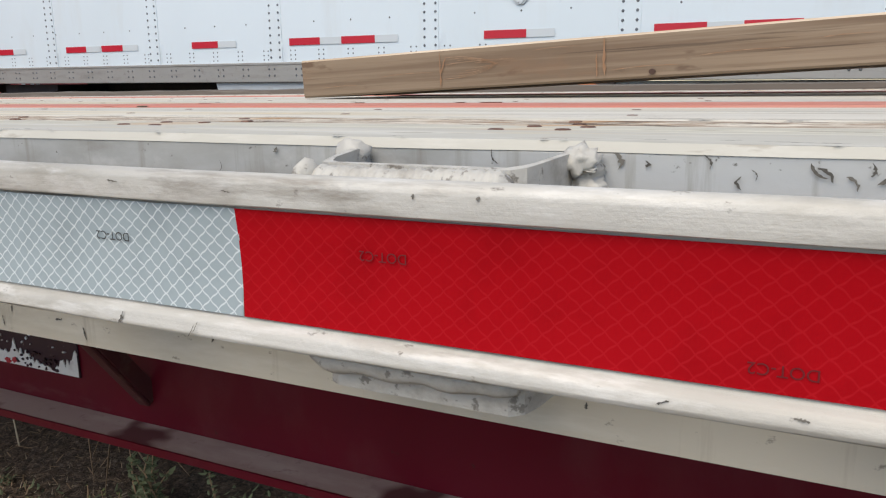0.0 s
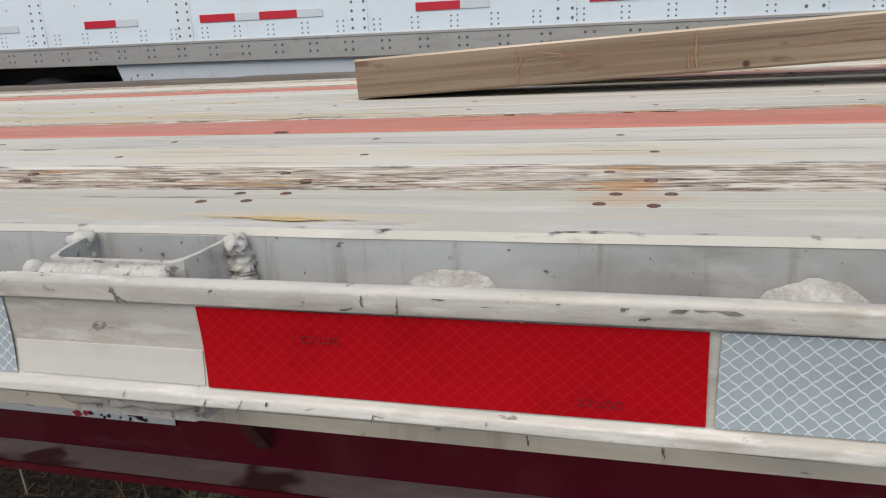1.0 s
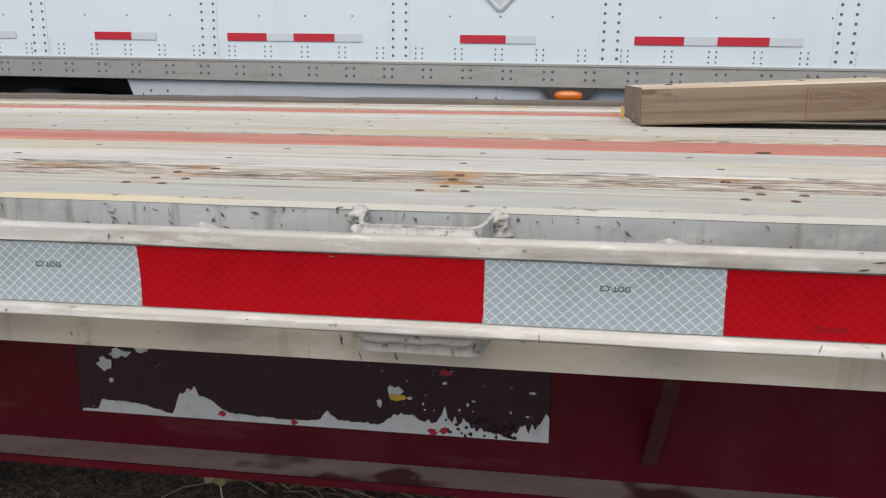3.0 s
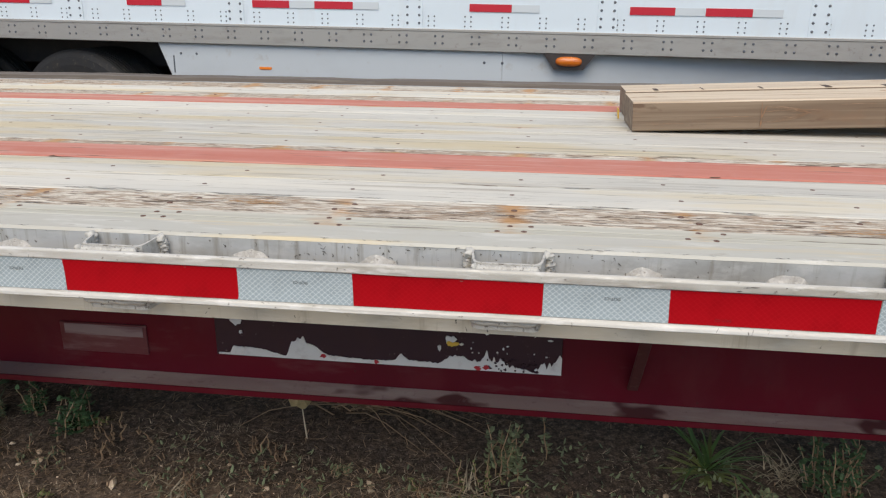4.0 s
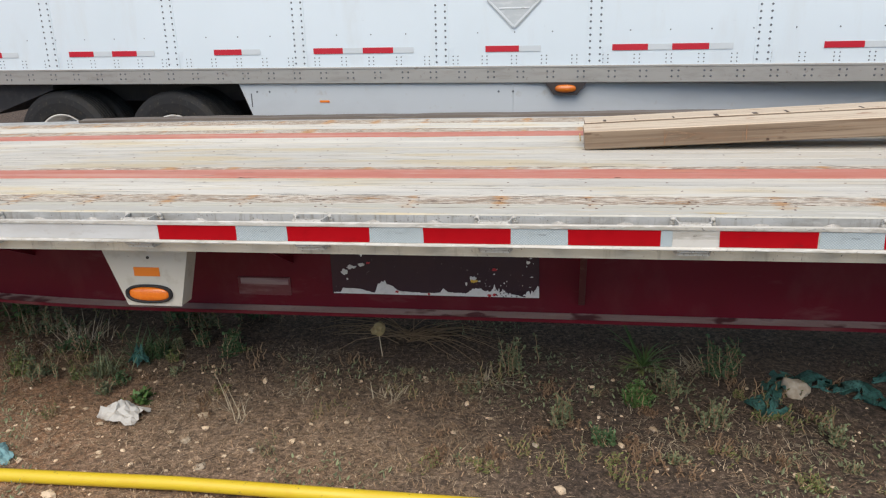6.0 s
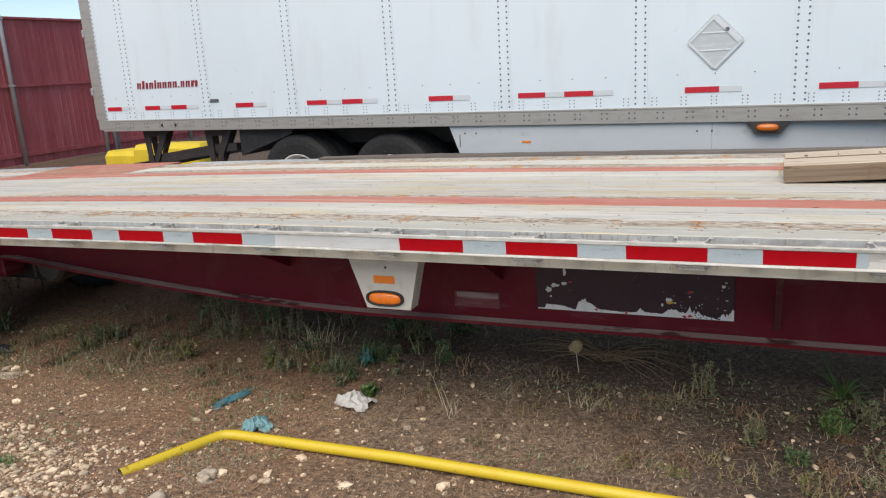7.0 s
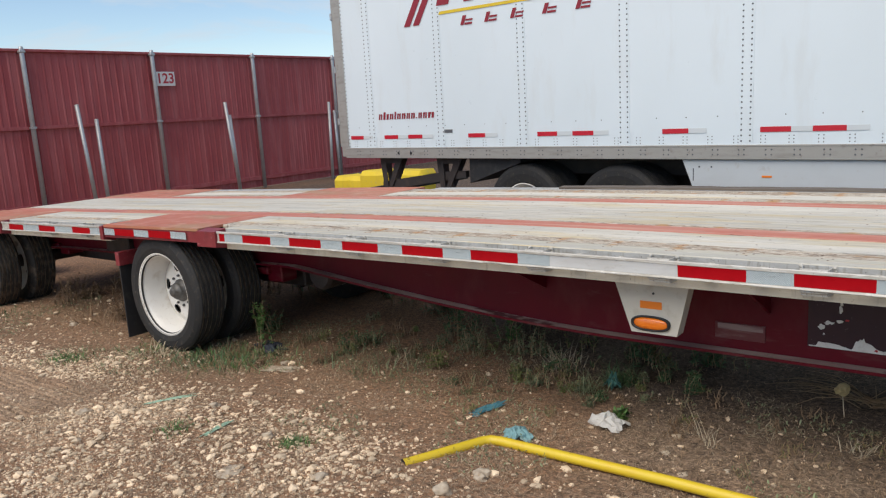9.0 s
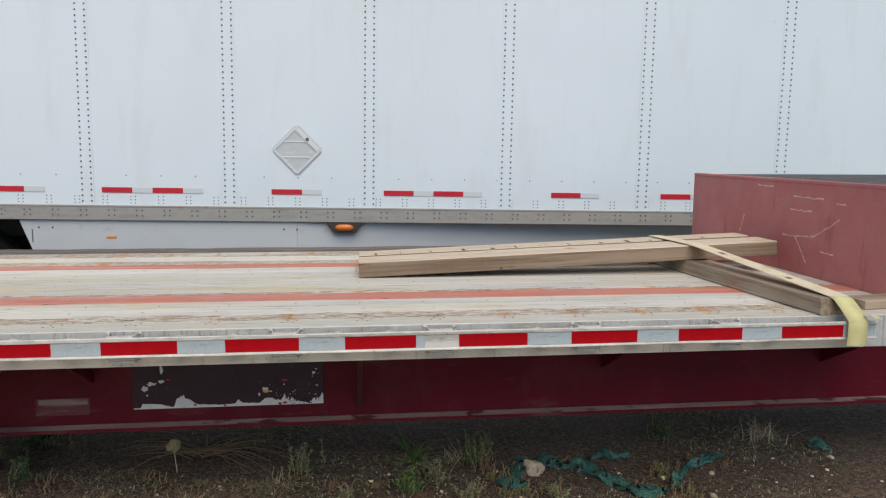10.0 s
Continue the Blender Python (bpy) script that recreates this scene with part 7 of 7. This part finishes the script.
def weed_parts(height, stems, leaves, leaf_len, spread):
    st, lv = [], []
    for _ in range(stems):
        a, tilt, hh = R.uniform(0, 6.283), R.uniform(0.05, 0.45), height * R.uniform(0.6, 1.1)
        x0, y0 = R.gauss(0, spread * 0.3), R.gauss(0, spread * 0.3)
        pts = [(x0 + math.cos(a) * tilt * hh * t * t + 0.004 * math.sin(9 * t), y0 + math.sin(a) * tilt * hh * t * t, hh * t - 0.01) for t in (0, 0.25, 0.5, 0.75, 1)]
        st.append(tube(pts, [0.0034, 0.003, 0.0026, 0.002, 0.0012], 4))
        for k in range(leaves):
            t = R.uniform(0.15, 1.0)
            i = min(3, int(t * 4))
            p = Vector(pts[i]).lerp(Vector(pts[i + 1]), t * 4 - i)
            lv.append(leaf(p, R.uniform(0, 6.283), leaf_len * R.uniform(0.5, 1.2) * (1.1 - 0.5 * t), leaf_len * 0.62 * R.uniform(0.6, 1.2), R.uniform(-0.3, 0.8)))
    return join(st), join(lv)


def plant(name, x, y, label, stem, leaves=None, stem_mat=M_TWIG, leaf_mat=M_LEAF, group="weeds"):
    """One plant: stems and foliage as its parts; a tuft of blades is stuff."""
    if leaves:
        ob = tagged(new(name), label, "weed", group)
        ob.matrix_world = pose(x, y, g(x, y))
        tagged(put("stem", mesh_of("stem", *stem, stem_mat), ob, local=True), kind="stuff")
        tagged(put("foliage", mesh_of("foliage", *leaves, leaf_mat), ob, local=True), kind="stuff")
        return ob
    me = mesh_of(name, *stem, stem_mat)
    return tagged(put(name, me, None, pose(x, y, g(x, y))), label, "grass", group, "stuff")


# leafy weeds
for x, y, h, s, n, l, lab, lm in ((-4.33, 0.50, 0.34, 2, 16, 0.06, "tall green leafy weed beside the tyre", M_LEAF), (-3.20, 1.45, 0.36, 5, 14, 0.045, "tall dusty green weed under the deck", M_LEAF_DARK), (-3.0, 1.28, 0.34, 4, 14, 0.05, "tall green weed under the deck", M_LEAF_DARK), (-2.64, 1.32, 0.28, 3, 14, 0.055, "bright green leafy weed under the deck", M_LEAF), (-2.40, 1.20, 0.22, 7, 12, 0.035, "bushy grey-green weed under the deck", M_SAGE), (-2.79, 1.10, 0.18, 7, 12, 0.03, "low grey-green weed on soil", M_SAGE), (-1.18, 0.98, 0.12, 9, 12, 0.035, "low dark green weed in shade", M_LEAF_DARK), (-1.67, 1.35, 0.18, 9, 14, 0.045, "dark green weed under the beam", M_LEAF_DARK), (-1.25, 1.45, 0.14, 9, 14, 0.045, "dark green weed in deep shade", M_LEAF_DARK), (0.23, 0.95, 0.15, 9, 13, 0.03, "green and brown weed on bare soil", M_SAGE), (0.76, 0.70, 0.085, 30, 18, 0.026, "low bright green clover clump", M_LEAF), (0.92, 0.78, 0.10, 9, 10, 0.03, "low dusty weed beside clover", M_SAGE), (1.18, 0.98, 0.17, 12, 13, 0.03, "tangled green weed with brown stems", M_LEAF_DARK), (1.05, 0.55, 0.10, 12, 10, 0.025, "dusty grey-green ground weed", M_SAGE), (0.45, 0.50, 0.10, 14, 10, 0.025, "dusty grey-green ground weed", M_SAGE), (0.60, 0.36, 0.07, 12, 10, 0.025, "low green weed in dry grass", M_LEAF_DARK), (1.5, 0.48, 0.09, 10, 10, 0.025, "low dusty weed in dry grass", M_SAGE), (2.3, 1.2, 0.15, 8, 12, 0.035, "green weed under the deck", M_LEAF_DARK), (-2.05, 0.70, 0.08, 8, 9, 0.03, "small green weed on soil", M_SAGE), (-3.5, 0.85, 0.10, 9, 10, 0.025, "low dusty green weed", M_SAGE), (-4.55, 0.75, 0.18, 8, 12, 0.035, "green weed behind the tyre", M_LEAF_DARK), (-6.0, 0.55, 0.2, 7, 9, 0.03, "dry brown weed between the wheels", M_TWIG), (-6.6, 0.7, 0.22, 8, 9, 0.03, "dry brown weed between the wheels", M_TWIG), (-1.43, 0.50, 0.06, 5, 8, 0.05, "small broad-leaved green weed beside the bag", M_LEAF)):
    st, lv = weed_parts(h * 1.15, int(s * 1.5) + 1, int(n * 1.6), l * 0.95, h * 0.9)
    plant("weed", x, y, lab, st, lv, M_TWIG, lm)
# grass tufts
for x, y, n, l, w, s, m, lab in ((-4.38, 0.12, 200, 0.085, 0.004, 0.15, M_LEAF_DARK, "thick green grass round the tyre"), (-4.10, 0.16, 170, 0.075, 0.004, 0.15, M_LEAF, "green grass beside the tyre"), (-4.62, -0.02, 90, 0.06, 0.004, 0.10, M_LEAF_DARK, "green grass against the tyre"), (-5.39, -0.54, 120, 0.05, 0.004, 0.07, M_LEAF, "small green grass tuft in gravel"), (-2.61, -0.74, 110, 0.045, 0.004, 0.04, M_LEAF, "small green grass tuft in gravel"), (-1.74, 0.73, 60, 0.12, 0.0028, 0.045, M_SAGE, "wispy grey-green grass tuft"), (-1.62, 0.95, 60, 0.15, 0.004, 0.05, M_LEAF_DARK, "green grass tuft in shade"), (0.82, 1.06, 13, 0.26, 0.0075, 0.010, M_LEAF, "spiky green grass rosette"), (0.82, 1.045, 14, 0.17, 0.012, 0.008, M_OLIVE, "broad-bladed green rosette"), (-4.02, -1.96, 40, 0.14, 0.0018, 0.10, M_STRAW, "yellowing dry grass tuft on gravel"), (-3.95, -1.88, 40, 0.14, 0.0018, 0.07, M_OLIVE, "green grass blades in dry tuft"), (-7.7, -0.05, 90, 0.06, 0.004, 0.14, M_LEAF_DARK, "green grass by the rear tyre"), (-5.0, 0.0, 60, 0.08, 0.004, 0.1, M_LEAF, "green grass under the tyre edge"), (-3.3, -0.95, 50, 0.05, 0.004, 0.05, M_LEAF, "thin green grass in gravel"), (-2.95, 0.45, 90, 0.07, 0.004, 0.14, M_SAGE, "thin dusty grass on soil"), (-3.4, 0.5, 90, 0.08, 0.004, 0.15, M_SAGE, "thin dusty grass on soil")):
    lift = (0.02, 0.45) if "broad" in lab else (0.5, 1.1)
    plant("grass_tuft", x, y, lab, tuft_piece(int(n * 2.2), l * 1.25, w * 1.5, s * 1.1, lift), None, m, group="grass tufts")
# dry straw and twig plants
for x, y, n, l, w, s, lift, m, lab in ((-0.73, 0.71, 60, 0.10, 0.0035, 0.05, (0.0, 0.35), M_STRAW, "patch of flattened pale dry grass"), (-0.30, 0.64, 26, 0.09, 0.004, 0.03, (0.4, 1.1), M_STRAW, "pale dry grass stubble on soil"), (-0.95, 0.46, 8, 0.17, 0.0025, 0.012, (0.7, 1.2), M_STRAW, "tall pale dry grass stalks"), (0.12, 0.84, 34, 0.20, 0.003, 0.02, (0.05, 0.5), M_STRAW, "fan of dry straw on soil"), (1.05, 1.06, 60, 0.09, 0.003, 0.03, (0.2, 1.0), M_STRAW, "pale dry sprig on soil"), (2.9, 1.15, 90, 0.14, 0.004, 0.05, (0.3, 1.0), M_STRAW, "pale dry bush under the deck"), (-0.90, 0.38, 12, 0.10, 0.0025, 0.02, (0.4, 1.1), M_STRAW, "dry grass stalks on soil"), (-0.72, 0.70, 34, 0.09, 0.0035, 0.03, (0.1, 0.6), M_STRAW, "flattened dry grass on soil"), (-2.08, 1.07, 60, 0.16, 0.003, 0.06, (0.4, 1.1), M_STRAW, "dry pale grass under the deck"), (-3.06, 0.62, 12, 0.14, 0.002, 0.06, (0.7, 1.2), M_STRAW, "thin tall dry stalks"), (-4.88, -0.03, 40, 0.17, 0.004, 0.07, (0.4, 1.0), M_STRAW, "pale dry twigs against the tyre"), (0.75, 0.34, 300, 0.055, 0.0013, 0.15, (0.1, 0.8), M_STRAW, "matted pale dry grass"), (1.25, 0.40, 300, 0.055, 0.0013, 0.18, (0.1, 0.8), M_STRAW, "matted pale dry grass"), (0.1, 0.42, 130, 0.05, 0.0013, 0.12, (0.0, 0.5), M_STRAW, "flattened pale dry grass"), (-6.3, 0.45, 120, 0.25, 0.004, 0.2, (0.2, 0.9), M_TWIG, "tangle of brown dry twigs"), (-7.0, 0.3, 80, 0.2, 0.004, 0.2, (0.2, 0.9), M_TWIG, "tangle of brown dry twigs"), (-8.6, -0.6, 90, 0.12, 0.004, 0.2, (0.1, 0.8), M_STRAW, "dry grass by the drain pipe")):
    plant("dry_grass", x, y, lab, tuft_piece(int(n * 1.6), l * 1.2, w * 1.3, s * 1.2, lift, (0.1, 0.5)), None, m, group="dry grass")
# scattered small weeds on the near soil
KINDS = ((M_OLIVE, "small olive-green weed on bare soil"), (M_REDWEED, "small reddish-brown dried weed on soil"), (M_SAGE, "small dusty grey-green weed on soil"), (M_OLIVE, "low straggling olive weed among litter"), (M_REDWEED, "low rust-brown withered weed among litter"))
spots = [(R.uniform(-0.1, 2.5), 0.10 + 0.85 * R.random() ** 1.5) for _ in range(66)] + [(R.uniform(-2.6, -0.1), R.uniform(0.1, 1.05)) for _ in range(26)] + [(R.uniform(-4.2, -2.2), R.uniform(0.25, 1.3)) for _ in range(34)] + [(R.gauss(-4.25, 0.22), R.gauss(0.22, 0.13)) for _ in range(16)]
for k, (x, y) in enumerate(spots):
    m, lab = KINDS[k % 5]
    if m is M_OLIVE and x < -2.2:
        m = M_LEAF_DARK
    h = R.uniform(0.03, 0.09)
    st, lv = weed_parts(h, R.randint(8, 16), R.randint(8, 13), R.uniform(0.011, 0.019), h * R.uniform(1.2, 2.4))
    plant("weed", x, y, lab, st, lv, M_TWIG, m)
# a belt of dusty weeds under the deck
for k in range(46):
    x, y = R.uniform(-4.1, -1.1), R.uniform(0.55, 1.5)
    m, lab = ((M_SAGE, "dusty grey-green weed under the deck"), (M_OLIVE, "olive weed on soil under the deck"), (M_LEAF_DARK, "dark green weed under the deck"))[k % 3]
    h = R.uniform(0.05, 0.14)
    st, lv = weed_parts(h, R.randint(7, 12), R.randint(10, 16), R.uniform(0.02, 0.032), h * R.uniform(0.7, 1.4))
    plant("weed", x, y, lab, st, lv, M_TWIG, m)
# dark brush between the wheels; far row added to block the lit gap
for k in range(62):
    x, y = (R.uniform(-7.7, -5.5), R.uniform(0.35, 1.7)) if k < 23 else (R.uniform(-5.4, -1.0), R.uniform(1.75, 2.7))
    h = R.uniform(0.10, 0.40)
    st, lv = weed_parts(h, 13, 16, 0.032, h * 0.9)
    plant("bush", x, y, "dark dry brush growing under the trailer", st, lv, M_BRUSH, M_BRUSH if k < 23 else M_LEAF_DARK, "brush")
twigs = []
for k in range(46):
    a = R.choice((0, math.pi)) + R.gauss(0, 0.45)
    L = R.uniform(0.2, 0.55)
    b = (R.gauss(0, 0.05), R.gauss(0, 0.03), 0.005)
    twigs.append(tube([(b[0] + math.cos(a) * L * t, b[1] + math.sin(a) * L * t, b[2] + L * (0.42 * t - 0.40 * t * t) + 0.008 * math.sin(7 * t + k)) for t in (0, 0.25, 0.5, 0.75, 1)], [0.003, 0.0026, 0.0022, 0.0016, 0.0008], 4))
plant("twig_bush", -0.33, 1.27, "sprawling bush of long bare dry twigs", join(twigs), None, M_TWIG)
stalk = thing("dead_leaf_stalk", "dry stalk topped with a crumpled tan leaf", "weed", (-0.45, 1.06, 0), "weeds")
put("stem", mesh_of("stem", *tube([(0.012, 0, 0), (0.006, 0, 0.06), (0, 0, 0.13)], [0.003, 0.0025, 0.002], 6), M_STRAW), stalk, local=True)
put("leaf", mesh_of("leaf", *moved(rock(0.042, 3.0, 1.0, 2), pose(0, 0, 0.15)), M_TAN_LEAF, False), stalk, local=True)

# gravel, litter and tiny weeds over the soil
rs = np.random.RandomState(5)
ico = bmesh.new()
bmesh.ops.create_icosphere(ico, subdivisions=1, radius=1)
ico_v = np.array([v_.co[:] for v_ in ico.verts])
ico_f = [[v_.index for v_ in f_.verts] for f_ in ico.faces]
ico.free()
sv, sf = [], []
count = 0
while count < 76000:
    x, y = rs.uniform(-8.5, 3.5), rs.uniform(-3.6, 0.9)
    if rs.rand() > min(1.0, (y + 3.6) / 1.4, (x + 8.5) / 0.8, (3.5 - x) / 1.5):
        continue
    if bare_at(x, y) > 0.35 and rs.rand() > 0.12:
        continue
    dens = gravel_at(x, y) * (0.55 + 0.9 * noise.noise(Vector((x * 1.1, y * 1.1, 4)))) + ((0.024 if y < 0.2 else 0.009) if x < -0.4 else 0.006)
    if rs.rand() > dens:
        continue
    r = min(0.03, 0.0044 * math.exp(rs.normal(0, 0.65)))
    sc = np.array([rs.uniform(0.8, 1.4), rs.uniform(0.6, 1.0), rs.uniform(0.4, 0.7)]) * r
    pts = ico_v * sc * (1 + 0.18 * rs.randn(len(ico_v), 1))
    pts = pts @ np.array(Euler((0, 0, rs.uniform(0, 6.28))).to_matrix()) + np.array([x, y, g(x, y) + r * 0.22])
    o = len(sv)
    sv += pts.tolist()
    sf += [[i + o for i in t] for t in ico_f]
    count += 1
tagged(put("gravel", mesh_of("gravel", sv, sf, M_STONE)), "scattered pale limestone gravel", "gravel", kind="stuff")
pieces_v, pieces_f = [], []
for _ in range(330000):
    x, y = rs.uniform(-8.2, 4.3), rs.uniform(-3.4, 2.0)
    if rs.rand() > min(1.0, (y + 3.4) / 1.6, (x + 8.2) / 1.0, (4.3 - x) / 1.3):
        continue
    if x > 0.1 and rs.rand() > 0.22 or y > 0.9 and rs.rand() > 0.3:
        continue
    if rs.rand() > 0.62 + 0.6 * noise.noise(Vector((x * 0.9, y * 0.9, 9))) + (0.25 if -0.9 < y < 0.9 else 0):
        continue
    a, L, w = rs.uniform(0, 6.28), 0.006 + 0.045 * rs.rand() ** 2.2, rs.uniform(0.0005, 0.0017)
    z = g(x, y) + rs.uniform(0.002, 0.012)
    dx, dy, dz = math.cos(a) * L, math.sin(a) * L, rs.uniform(-0.006, 0.012)
    o = len(pieces_v)
    pieces_v += [(x - dy / L * w, y + dx / L * w, z), (x + dy / L * w, y - dx / L * w, z), (x + dx + dy / L * w, y + dy - dx / L * w, z + dz), (x + dx - dy / L * w, y + dy + dx / L * w, z + dz)]
    pieces_f.append([o, o + 1, o + 2, o + 3])
tagged(put("straw_litter", mesh_of("straw_litter", pieces_v, pieces_f, M_LITTER)), "thin layer of brown straw litter over the soil", "litter", kind="stuff")
pale_v, pale_f = [], []
for _ in range(150000):
    x, y = rs.uniform(-5.5, 3.0), rs.uniform(-1.6, 1.1)
    if x > 0.2 and rs.rand() > 0.35:
        continue
    if rs.rand() > 0.30 + 1.3 * noise.noise(Vector((x * 2.1, y * 2.1, 77))):
        continue
    a, L, w = rs.uniform(0, 6.28), 0.006 + 0.05 * rs.rand() ** 2.5, rs.uniform(0.0005, 0.0014)
    z = g(x, y) + rs.uniform(0.004, 0.014)
    dx, dy, dz = math.cos(a) * L, math.sin(a) * L, rs.uniform(-0.004, 0.016)
    o = len(pale_v)
    pale_v += [(x - dy / L * w, y + dx / L * w, z), (x + dy / L * w, y - dx / L * w, z), (x + dx, y + dy, z + dz)]
    pale_f.append([o, o + 1, o + 2])
tagged(put("straw_litter", mesh_of("straw_litter", pale_v, pale_f, M_STRAW_BIT)), "thin scatter of pale broken straw over the soil", "litter", kind="stuff")
lv, lf = [], []
for _ in range(26000):
    x, y = rs.uniform(-7.5, 3.3), rs.uniform(-0.6, 1.9)
    if noise.noise(Vector((x * 1.3, y * 1.7, 22))) < 0.16:
        continue
    pv, pf = leaf((x, y, g(x, y) + rs.uniform(0.0, 0.02)), rs.uniform(0, 6.28), rs.uniform(0.012, 0.030), rs.uniform(0.005, 0.011), rs.uniform(0, 0.9))
    o = len(lv)
    lv += [tuple(p) for p in pv]
    lf += [[i + o for i in t] for t in pf]
tagged(put("ground_weeds", mesh_of("ground_weeds", lv, lf, M_SAGE)), "sparse tiny grey-green weeds on the soil", "weeds", kind="stuff")
